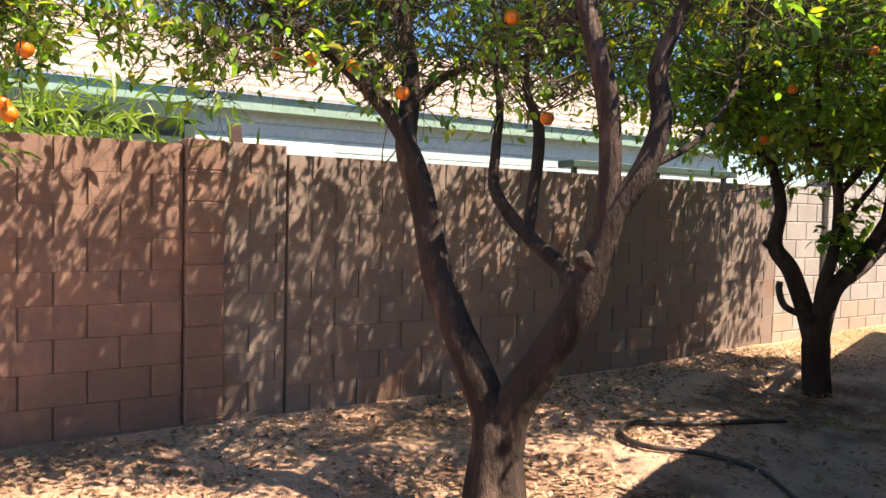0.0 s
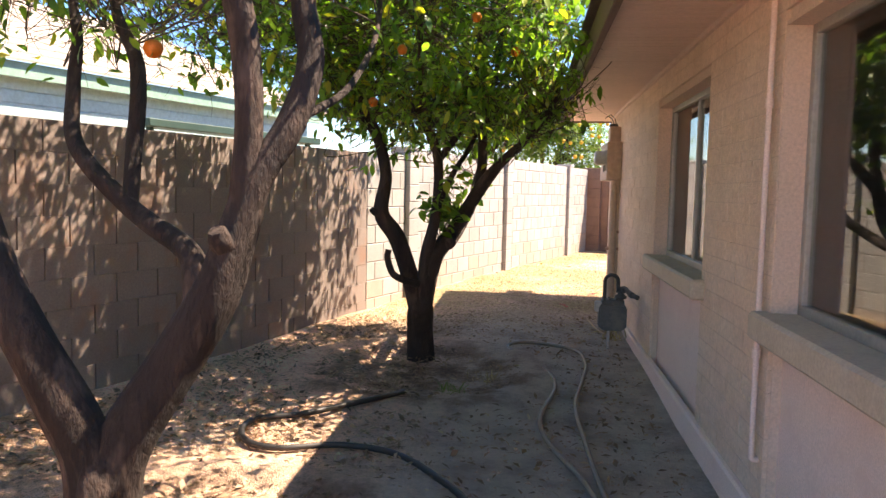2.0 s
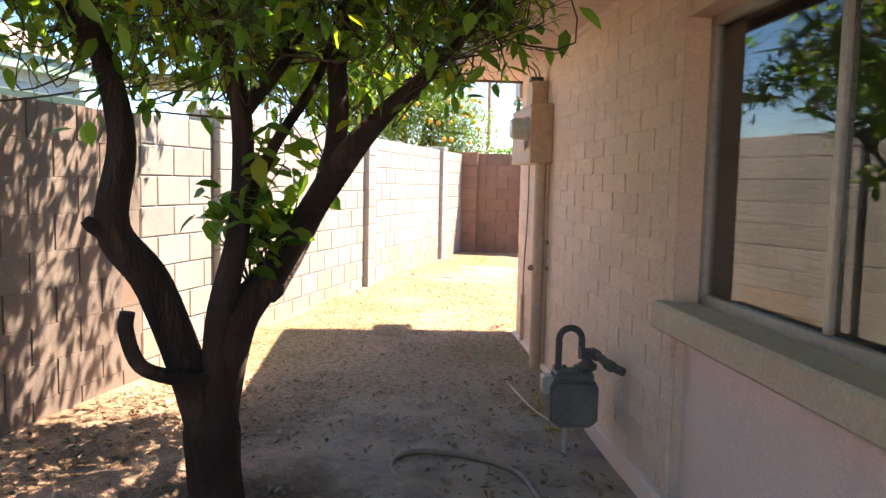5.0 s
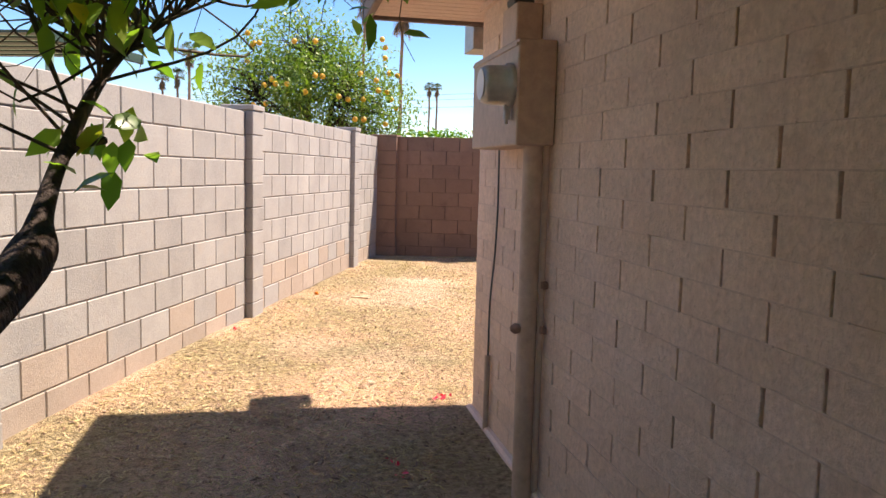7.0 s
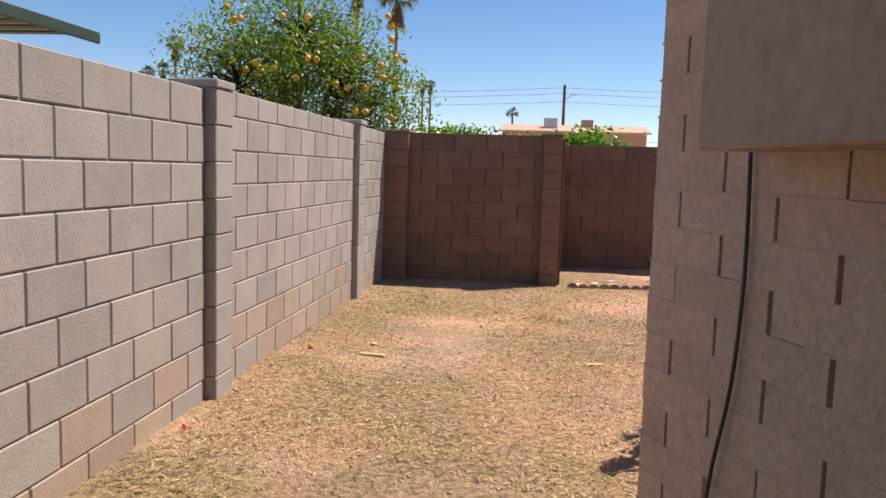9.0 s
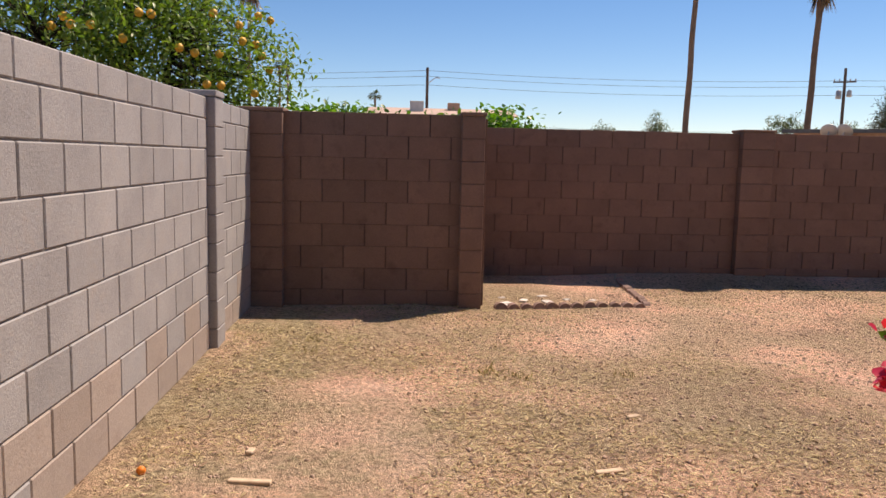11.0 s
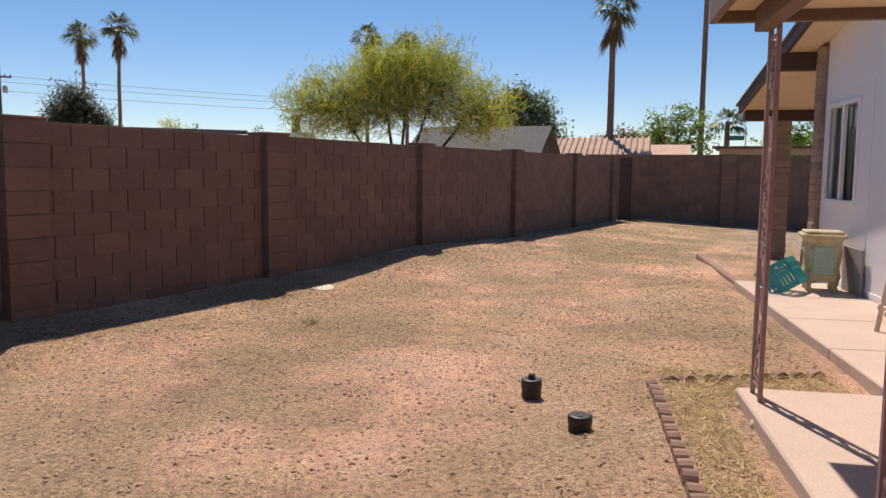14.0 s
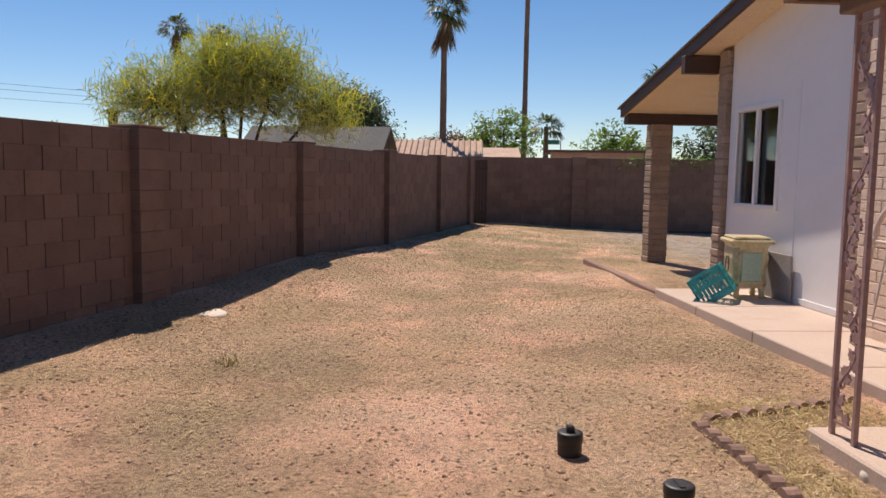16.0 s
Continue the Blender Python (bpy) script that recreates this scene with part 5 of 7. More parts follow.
def electric_meter():
    e = askew(thing("electric_meter", "tan electric service box with a glass meter", "electric meter", pose(HX, 9.29, 0)))
    part("box", Shape().box(-0.165, 0.0, 1.64, -0.002, 0.76, 2.065, 0.006), M_BOX, e)
    part("upper_box", Shape().box(-0.12, 0.2, 2.065, -0.002, 0.42, 2.25, 0.006), M_BOX, e)
    part("weather_head", Shape().box(-0.12, 0.24, 2.25, -0.03, 0.36, 2.285, 0.006).tube([(-0.07, 0.3, 2.28), (-0.09, 0.31, 2.34), (-0.14, 0.33, 2.38), (-0.17, 0.32, 2.35)], 0.006, 6).tube([(-0.05, 0.28, 2.28), (-0.06, 0.29, 2.34), (-0.12, 0.25, 2.39)], 0.005, 6), M_PIPE, e)
    mt = part("meter", Shape().lathe([(0.092, 0.0), (0.092, 0.022), (0.082, 0.024), (0.08, 0.10), (0.07, 0.125), (0.0005, 0.128)], 24, pose(-0.165, 0.1, 1.885, 0, -90, 0)), M_GALV, e, "round grey utility meter")
    part("dial", Shape().lathe([(0.062, 0.0), (0.062, 0.004)], 20, pose(-0.292, 0.1, 1.885, 0, -90, 0)), M_WHITE, mt)
    part("clasp", Shape().box(-0.20, 0.07, 1.745, -0.17, 0.085, 1.805, 0.003).box(-0.20, 0.055, 1.725, -0.185, 0.065, 1.785, 0.003), M_GALV, e)
    part("door_edge", Shape().box(-0.172, 0.008, 2.035, -0.165, 0.752, 2.05, 0.002), M_BOX, e)
    cd = Shape().tube([(-0.07, 0.06, 0.05), (-0.07, 0.06, 1.65)], 0.042, 14)
    part("conduit", cd, M_BOX, e, "thick painted steel conduit")
    part("small_conduit", Shape().tube([(-0.022, 0.03, 0.1), (-0.022, 0.03, 1.65)], 0.014, 8), M_BOX, e)
    for z, k in ((1.05, 0), (0.86, 1)):
        part("strap", Shape().box(-0.03, -0.005, z, -0.005, 0.05, z + 0.03, 0.003) if not k else Shape().box(-0.03, -0.005, z, -0.005, 0.2, z + 0.03, 0.003).lathe([(0.02, 0), (0.024, 0.02), (0.01, 0.04)], 10, pose(-0.105, 0.055, z + 0.015, 0, -90, 0)), M_EDGE, e)
    return e


electric_meter()
gw = askew(thing("ground_wire", "dark thin wire down the brick wall into a short pipe", "wire", pose(HX, 10.11, 0)))
part("wire", Shape().tube(smooth_path([(-0.012, -0.02, 1.66), (-0.012, -0.03, 1.37), (-0.014, -0.01, 1.11), (-0.016, 0.05, 0.84), (-0.02, 0.04, 0.56)], 4), 0.005, 6), M_PIPE, gw)
part("pipe", Shape().tube([(-0.022, 0.045, 0.05), (-0.022, 0.04, 0.56)], 0.016, 8), M_BOX, gw)
gp = Shape().tube([(-0.03, 0, 0.36), (-0.03, 0.0, 2.36)], 0.013, 8).tube([(-0.03, 0, 0.36), (0.05, 0, 0.36)], 0.013, 8)
for z in (0.8, 1.85):
    gp.tube([(-0.03, 0, z), (-0.03, 0, z + 0.04)], 0.019, 8)
askew(thing("wall_pipe", "thin pink painted pipe beside the window", "pipe", pose(HX, 3.93, 0), shape=gp, mat=M_STUCCO))
askew(thing("soffit_hook", "small dark hook under the eave", "hook", pose(HX - 0.05, 3.93, SOF - 0.03), shape=Shape().lathe([(0.012, -0.01), (0.018, 0.0), (0.016, 0.03)], 8), mat=M_PIPE))


def hose(label, pts, r, mat, fit):
    """A hose that lies on the soil."""
    p = smooth_path([(x, y, gz(x, y) + r * 0.9 + (z if z else 0.0)) for x, y, z in pts], 7)
    h = thing("garden_hose", label, "hose", shape=Shape().tube(p, r, 8), mat=mat)
    for e in fit:
        a, b = p[e], p[e + 1 if e == 0 else e - 1]
        part("coupling", Shape().tube([tuple(a), tuple(a + (b - a) * 0.8)], r * 1.5, 8), M_GALV, h)


hose("black garden hose lying on the soil", [(-0.55, 2.6, 0), (-0.6, 3.3, 0), (-0.76, 4.0, 0), (-1.0, 4.4, 0), (-1.27, 4.68, 0), (-1.59, 4.72, 0.01), (-1.88, 4.6, 0.015), (-2.09, 4.66, 0.015), (-2.22, 4.88, 0.015), (-2.2, 5.1, 0.01), (-1.94, 5.22, 0.02), (-1.56, 5.6, 0.03), (-1.42, 5.9, 0)], 0.019, M_HOSE, [])
hose("brown garden hose looped on the soil", [(-0.02, 3.2, 0), (-0.15, 4.0, 0), (-0.23, 4.45, 0), (-0.40, 5.0, 0), (-0.45, 5.5, 0), (-0.34, 6.2, 0), (-0.40, 6.7, 0), (-0.65, 7.2, 0), (-0.74, 7.5, 0), (-0.62, 7.68, 0), (-0.35, 7.62, 0), (-0.12, 7.4, 0), (-0.07, 6.95, 0), (-0.12, 6.5, 0), (-0.21, 5.8, 0), (-0.19, 5.1, 0), (-0.13, 4.2, 0), (0.0, 3.5, 0)], 0.016, M_HOSE2, [0, -1])

# ---- bougainvillea at the house corner ----
def bougainvillea():
    rng = np.random.default_rng(9)
    b = thing("bougainvillea", "bougainvillea bush with crimson bracts by the porch", "bush", pose(2.03, 12.17, 0.18))
    st, tip = Shape(), []
    for k in range(26):
        a, u = rng.uniform(0, 2 * np.pi), rng.uniform(0.12, 0.34)
        h = rng.uniform(0.55, 1.45)
        end = np.array((u * math.cos(a), u * math.sin(a), h))
        p = smooth_path([(0, 0, -0.05), (end[0] * 0.35, end[1] * 0.35, h * 0.7), end, end + np.array((0.1 * math.cos(a), 0.1 * math.sin(a), -0.12))], 4)
        st.tube(p, list(np.linspace(0.012, 0.003, len(p))), 5, False)
        tip += list(p[5:])
        for tw in twigs(rng, list(p[4:]), 4, 0.2, 0.25, 0.1):
            st.tube(tw, 0.0022, 4, False)
            tip += list(tw[2:])
    part("stems", st, M_TWIG, b)["kind"] = "stuff"
    tip = np.array(tip)
    part("leaves", leaf_mesh("leaves", tip[rng.integers(len(tip), size=900)] + rng.normal(0, 0.02, (900, 3)), rng, (0.035, 0.06), 0.3, 1.5), M_LEAF, b, "small dark green leaves")["kind"] = "stuff"
    n = 420
    c = tip[rng.integers(len(tip), size=n)]
    c = c[(np.hypot(c[:, 0], c[:, 1]) > 0.2)]
    pos = np.repeat(c, 11, axis=0) + rng.normal(0, 0.022, (len(c) * 11, 3))
    part("bracts", leaf_mesh("bracts", pos, rng, (0.035, 0.055), 0.0, 2.1), M_BRACT, b, "crimson papery bracts")["kind"] = "stuff"


bougainvillea()

# ---- iron posts of the porch ----
def iron_post():
    p = thing("iron_post", "rosy painted wrought iron porch post with leaf scrollwork", "post", pose(5.47, 12.29, 0.285), group="porch posts")
    h = 2.18
    for x in (-0.10, 0.10):
        part("bar", Shape().box(x - 0.013, -0.013, 0.0, x + 0.013, 0.013, h, 0.002), M_IRON, p)
    for z in (0.07, h - 0.06):
        part("cross_bar", Shape().box(-0.088, -0.008, z, 0.088, 0.008, z + 0.016), M_IRON, p)
    for k in range(4):
        z0 = 0.10 + k * 0.5
        sg = -1 if k % 2 else 1
        sc = Shape()
        sc.tube([(sg * 0.07 * math.sin(2 * math.pi * u), 0, z0 + u * 0.5) for u in np.linspace(0, 1, 15)], 0.0085, 6, True)
        for u, d in ((0.12, 1), (0.3, -1), (0.55, -1), (0.8, 1)):
            cx, cz = sg * 0.07 * math.sin(2 * math.pi * u), z0 + u * 0.5
            sc.tube([(cx + d * sg * 0.05 * (1 - math.cos(a)) * 0.7 - d * sg * 0.02 * a / 4, 0, cz + 0.045 * math.sin(a) + 0.012 * a) for a in np.linspace(0, 4.6, 9)], 0.006, 5, True)
        part("scroll", sc, M_IRON, p)
        for u, s, tl in ((0.08, 1, 40), (0.2, -1, -30), (0.35, 1, 70), (0.45, -1, 20), (0.6, -1, -60), (0.7, 1, 35), (0.9, -1, 10), (0.02, -1, -20), (0.28, 1, 10), (0.52, 1, -40), (0.78, -1, 50)):
            cx, cz = sg * 0.06 * math.sin(2 * math.pi * u) + s * 0.025, z0 + u * 0.5
            lf = Shape()
            pr = [(0.0, -0.035), (0.014, -0.022), (0.030, -0.012), (0.018, 0.002), (0.024, 0.016), (0.010, 0.022), (0.0, 0.042), (-0.010, 0.022), (-0.024, 0.016), (-0.018, 0.002), (-0.030, -0.012), (-0.014, -0.022)]
            m = pose(cx, 0, cz, 0, tl, 0)
            vs = [m @ Vector((x, -0.006, z)) for x, z in pr] + [m @ Vector((x, 0.006, z)) for x, z in pr]
            lf.add(vs, [tuple(range(12)), tuple(range(23, 11, -1))] + [(i + 12, (i + 1) % 12 + 12, (i + 1) % 12, i) for i in range(12)])
            part("leaf", lf, M_IRON, p)
    return p


post = iron_post()
copy_thing(post, pose(3.42, 12.29, 0.285))

# ---- things on the walk ----
def stove():
    s = thing("heater_cabinet", "old cream and green enamel cabinet on legs by the white wall", "cabinet", pose(10.24, 10.6, 0.285, 0, 0, -8) @ Matrix.Scale(1.25, 4))
    bd = Shape()
    pf = [(0.15, 0.10), (0.165, 0.14), (0.15, 0.22), (0.17, 0.36), (0.16, 0.46), (0.185, 0.50)]
    rings = []
    for r, z in pf:
        rings.append([(sx * r * 1.0 + (0.03 if sx else 0) * 0, sy * r * 0.95, z) for sx, sy in ((-1, -0.7), (-0.7, -1), (0.7, -1), (1, -0.7), (1, 0.7), (0.7, 1), (-0.7, 1), (-1, 0.7))])
    vs = [v for r in rings for v in r]
    bd.add(vs, [(i * 8 + k, i * 8 + (k + 1) % 8, (i + 1) * 8 + (k + 1) % 8, (i + 1) * 8 + k) for i in range(len(pf) - 1) for k in range(8)] + [tuple(range(7, -1, -1))])
    part("body", bd, M_STOVE, s, "bulging cream enamel body")
    part("top", Shape().box(-0.20, -0.19, 0.50, 0.20, 0.19, 0.535, 0.012).box(-0.17, -0.16, 0.535, 0.17, 0.16, 0.56, 0.01), M_STOVE, s, "stepped worn lid")
    part("side_panel", Shape().box(-0.178, -0.09, 0.16, -0.160, 0.09, 0.42, 0.006), M_STOVE2, s, "pale green panel")
    orn = Shape()
    for sx in (-1, 1):
        orn.tube([(sx * 0.05 * math.cos(a) * (1 - a / 9), 0.168, 0.30 + 0.06 * math.sin(a) + 0.012 * a) for a in np.linspace(-1.4, 4.0, 12)], 0.006, 5)
    part("ornament", orn, M_EDGE, s)
    for x in (-0.12, 0.12):
        for y in (-0.11, 0.11):
            part("leg", Shape().lathe([(0.02, 0.0), (0.03, 0.02), (0.022, 0.05), (0.035, 0.11)], 10, pose(x, y, 0)), M_STOVE, s)
    return s


stove()


def crate():
    c = thing("plastic_crate", "teal plastic milk crate tipped against the cabinet", "crate", pose(10.02, 11.08, 0.45, 0, 34, 62) @ Matrix.Scale(1.18, 4))
    w, d, h = 0.165, 0.165, 0.14
    fl = Shape()
    for i in range(6):
        t = -w + 0.02 + i * (2 * w - 0.04) / 5
        fl.box(t - 0.008, -d, -h, t + 0.008, d, -h + 0.012).box(-w, t - 0.008, -h + 0.001, w, t + 0.008, -h + 0.011)
    part("base", fl, M_TEAL, c)
    for k in range(4):
        sd = Shape()
        for z0, z1 in ((-h, -h + 0.045), (0.0, 0.03), (h - 0.06, h)):
            if z1 == h and k % 2 == 0:
                sd.box(-w, d - 0.012, h - 0.022, w, d, h, 0.002).box(-w, d - 0.012, h - 0.06, -0.06, d, h - 0.02, 0.002).box(0.06, d - 0.012, h - 0.06, w, d, h - 0.02, 0.002).box(-0.06, d - 0.012, h - 0.075, 0.06, d, h - 0.058, 0.002)
            else:
                sd.box(-w, d - 0.012, z0, w, d, z1, 0.002)
        for i in range(9):
            t = -w + 0.012 + i * (2 * w - 0.024) / 8
            sd.box(t - 0.010, d - 0.010, -h + 0.04, t + 0.010, d - 0.002, h - 0.05)
        part("side", sd, M_TEAL, c, "", pose(0, 0, 0, 0, 0, 90 * k))
    return c


crate()
gb = thing("grey_board", "grey board leaning on the white wall", "board", pose(10.08, WY + 0.045, 0.285), shape=Shape().box(-0.31, -0.012, 0, 0.31, 0.012, 0.52, 0.004), mat=M_GREYP)


def headboard():
    h = thing("iron_headboard", "cream painted iron headboard leaning on the brick wall", "headboard", pose(7.40, 10.80, 0.285, 9, 0, 4))
    arch = [(0.38 * math.cos(a), 0, 0.92 + 0.33 * math.sin(a)) for a in np.linspace(0, math.pi, 15)]
    part("frame", Shape().tube([(0.38, 0, 0.0)] + arch + [(-0.38, 0, 0.0)], 0.022, 10), M_WHITEIRON, h)
    for z in (0.22, 0.86):
        part("rail", Shape().tube([(-0.38, 0, z), (0.38, 0, z)], 0.014, 8), M_WHITEIRON, h)
    for x in (-0.2, 0.0, 0.2):
        part("rod", Shape().tube([(x, 0, 0.22), (x, 0, 0.92 + 0.33 * math.sqrt(max(0.0, 1 - (x / 0.38) ** 2)))], 0.009, 6), M_WHITEIRON, h)
    for sx in (-1, 1):
        part("scroll", Shape().tube([(sx * (0.10 + 0.07 * math.cos(a) * (1 - a / 12)), 0.0, 0.62 + 0.10 * math.sin(a) * (1 - a / 12)) for a in np.linspace(0, 7.5, 22)], 0.009, 6), M_WHITEIRON, h)
        for z in (0.22, 0.86):
            part("knuckle", Shape().lathe([(0.02, -0.04), (0.036, -0.02), (0.036, 0.02), (0.02, 0.04)], 10, pose(sx * 0.38, 0, z)), M_WHITEIRON, h)
    return h


headboard()

# ---- things in the yard ----
def cleanout(x, y, h, nut, label):
    c = thing("drain_cap", label, "drain cap", pose(x, y, gz(x, y)), group="drain caps")
    part("pipe", Shape().lathe([(0.066, -0.05), (0.066, h * 0.55)], 20), M_BLACKPL, c)
    part("lid", Shape().lathe([(0.066, h * 0.5), (0.07, h * 0.55), (0.07, h * 0.94), (0.064, h), (0.04, h)], 20), M_BLACKPL, c)
    if nut:
        part("nut", Shape().box(-0.022, -0.022, h - 0.005, 0.022, 0.022, h + 0.035, 0.006), M_BLACKPL, c)
    else:
        part("slot", Shape().box(-0.05, -0.014, h - 0.004, 0.05, 0.014, h + 0.006, 0.003), M_BLACKPL, c)
    return c


cleanout(5.75, 13.655, 0.125, True, "black plastic drain cap with a square nut")
cleanout(5.0, 13.33, 0.10, False, "low round black plastic drain cap")


def edging(name, label, p, q, parent=None):
    """A row of scalloped concrete edging pieces from p to q."""
    n = max(2, round(math.hypot(q[0] - p[0], q[1] - p[1]) / 0.135))
    a = math.degrees(math.atan2(q[1] - p[1], q[0] - p[0]))
    e = thing(name, label, "edging", pose(p[0], p[1], gz(*p)))
    if "scallop" not in _cache:
        s = Shape()
        prof = [(0.062 * math.cos(t), 0.062 * math.sin(t)) for t in np.linspace(-0.5, math.pi + 0.5, 10)]
        vs = [(x, -0.035, z) for x, z in prof] + [(x, 0.035, z) for x, z in prof]
        s.add(vs, [tuple(range(9, -1, -1)), tuple(range(10, 20))] + [(i, i + 1, i + 11, i + 10) for i in range(9)])
        _cache["scallop"] = s.mesh("scallop")
    for i in range(n):
        t = (i + 0.5) / n
        x, y = p[0] + (q[0] - p[0]) * t, p[1] + (q[1] - p[1]) * t
        part("scallop", _cache["scallop"], M_EDGE, e, "", pose(x - p[0], y - p[1], gz(x, y) - gz(*p) - 0.012 + random.uniform(-0.006, 0.006), random.uniform(-4, 4), random.uniform(-3, 3), a + random.uniform(-4, 4)))
    return e


edging("flower_bed_edging", "reddish scalloped concrete edging in the soil", (2.78, 17.42), (4.30, 17.08))
edging("flower_bed_edging", "reddish scalloped concrete edging in the soil", (4.36, 17.12), (5.0, 18.55))
edging("planting_edging", "brown scalloped concrete edging beside dead grass", (5.97, 12.86), (3.0, 12.80))
edging("planting_edging", "half-buried scalloped edging beside dead grass", (6.02, 12.80), (6.45, 11.62))
vp = thing("utility_cover", "flat pale concrete cover in the soil", "cover", pose(9.62, 16.48, gz(9.62, 16.48) - 0.005, 0, 0, 20), shape=Shape().lathe([(0.2, -0.03), (0.2, 0.008), (0.185, 0.018), (0.01, 0.02)], 20, Matrix.Diagonal((1.2, 0.7, 1, 1))), mat=M_PALEST)
for x, y, s, a in ((3.0, 17.62, 0.12, 10), (3.25, 17.7, 0.10, 50), (3.45, 17.55, 0.13, 80), (3.7, 17.6, 0.07, 20), (3.1, 17.9, 0.06, 0), (3.95, 17.5, 0.08, 30), (3.55, 17.85, 0.09, 15), (2.95, 17.5, 0.06, 60)):
    thing("pale_stone", "small flat pale paving fragment on soil", "stone", pose(x, y, gz(x, y), 0, 0, a), group="paving fragments", shape=Shape().box(-s * 0.6, -s * 0.4, -0.01, s * 0.6, s * 0.35, 0.01, 0.006), mat=M_PALEST)
rk = Shape().lathe([(0.02, -0.02), (0.06, 0.0), (0.055, 0.04), (0.03, 0.065), (0.005, 0.07)], 8)
thing("white_rock", "small pale rock in dead grass", "rock", pose(5.15, 12.33, 0.19, 10, 5, 30), shape=rk, mat=M_PALEST)
for x, y, l, a in ((0.01, 14.1, 0.19, -25), (1.58, 13.68, 0.14, -5), (0.06, 14.45, 0.06, 60), (2.15, 14.29, 0.08, 5)):
    thing("wood_splinter", "bare wooden splinter lying on the soil", "splinter", pose(x, y, gz(x, y) + 0.012, 0, 0, a), group="wood splinters", shape=Shape().box(-l / 2, -0.02, -0.01, l / 2, 0.016, 0.008, 0.004), mat=M_SPLINTER)
thing("fallen_orange", "small fallen red-orange fruit in the grass", "fruit", pose(-0.43, 14.36, 0.215) @ Matrix.Scale(0.6, 4), shape=Shape().lathe([(0.006, -0.035), (0.022, -0.03), (0.033, -0.012), (0.036, 0.004), (0.03, 0.02), (0.018, 0.031), (0.004, 0.034)], 12), mat=M_ORANGE)
for x, y in ((-0.14, 9.61), (0.23, 10.7), (-0.18, 9.77), (-1.12, 12.6), (0.22, 10.65)):
    rng = np.random.default_rng(int(x * 100 + 2000))
    pp = np.array((x, y, gz(x, y) + 0.015)) + rng.normal(0, 0.018, (5, 3)) * np.array((1, 1, 0.3))
    thing("fallen_petals", "crimson petals fallen on dead grass", "petals", shape=leaf_mesh("fallen_petals", pp, rng, (0.02, 0.034), 0.0, 2.0), mat=M_BRACT, group="fallen petals", kind="stuff")

# ---- beyond the walls ----
def at(az, d, z=0.2):
    """A place by bearing and distance from the middle of the yard's near end."""
    return (1.0 + d * math.cos(radians(az)), 13.5 + d * math.sin(radians(az)), z)


def palm(label, az, d, top, crown, r=0.16, lean=0.0, skirt=True, seed=1, head=True):
    """A fan palm: slim ringed trunk, hanging dead skirt, fan leaves of many blades."""
    rng = np.random.default_rng(seed)
    p = thing("fan_palm", label, "palm", pose(*at(az, d)), group="fan palms")
    tr = Shape()
    n = 14
    path = [(lean * (i / n) ** 2 + 0.02 * math.sin(i * 1.3) * top / 10, 0.0, top * i / n) for i in range(n + 1)]
    tr.tube(path, [r * (1.25 - 0.35 * i / n) for i in range(n + 1)], 8, True, 0.1)
    part("trunk", tr, M_PALMT, p)
    if not head:
        return p
    vs, ts, dv, dt = [], [], [], []

    def fan(c, d0, L, V, T, spread, nb):
        side = np.cross(d0, (0, 0, 1.0))
        side /= (np.linalg.norm(side) + 1e-6)
        hub = c + d0 * L * 0.45
        w = L * 0.012
        o = len(V)
        V += [c - side * w, c + side * w, hub]
        T.append((o, o + 1, o + 2))
        for k in range(nb):
            a = (k / (nb - 1) - 0.5) * spread
            dd = d0 * math.cos(a) + side * math.sin(a) + np.array((0, 0, -0.25)) * abs(math.sin(a)) + rng.normal(0, 0.06, 3)
            e1, e2 = hub + dd * L * 0.4, hub + dd * L * 0.72 + np.array((0, 0, -0.22 * L))
            ww = np.cross(dd, (0, 0, 1.0))
            ww = ww / (np.linalg.norm(ww) + 1e-6) * L * 0.035
            o = len(V)
            V += [hub, e1 - ww, e1 + ww, e2]
            T += [(o, o + 1, o + 2), (o + 1, o + 3, o + 2)]
    c = np.array((lean, 0, top))
    for _ in range(34):
        a, e = rng.uniform(0, 2 * np.pi), rng.uniform(-0.5, 1.2)
        fan(c, np.array((math.cos(a) * math.cos(e), math.sin(a) * math.cos(e), math.sin(e))), crown * rng.uniform(0.8, 1.1), vs, ts, 2.2, 13)
    part("fronds", tri_mesh("fronds", np.array(vs), np.array(ts)), M_PALM, p)["kind"] = "stuff"
    if skirt:
        for _ in range(30):
            a, e = rng.uniform(0, 2 * np.pi), rng.uniform(-1.45, -0.9)
            cc = c - np.array((0, 0, rng.uniform(0, crown * 0.9)))
            fan(cc, np.array((math.cos(a) * math.cos(e), math.sin(a) * math.cos(e), math.sin(e))), crown * rng.uniform(0.6, 0.85), dv, dt, 1.4, 9)
        part("dead_skirt", tri_mesh("dead_skirt", np.array(dv), np.array(dt)), M_PALMDRY, p, "brown hanging dead fronds")["kind"] = "stuff"
    return p


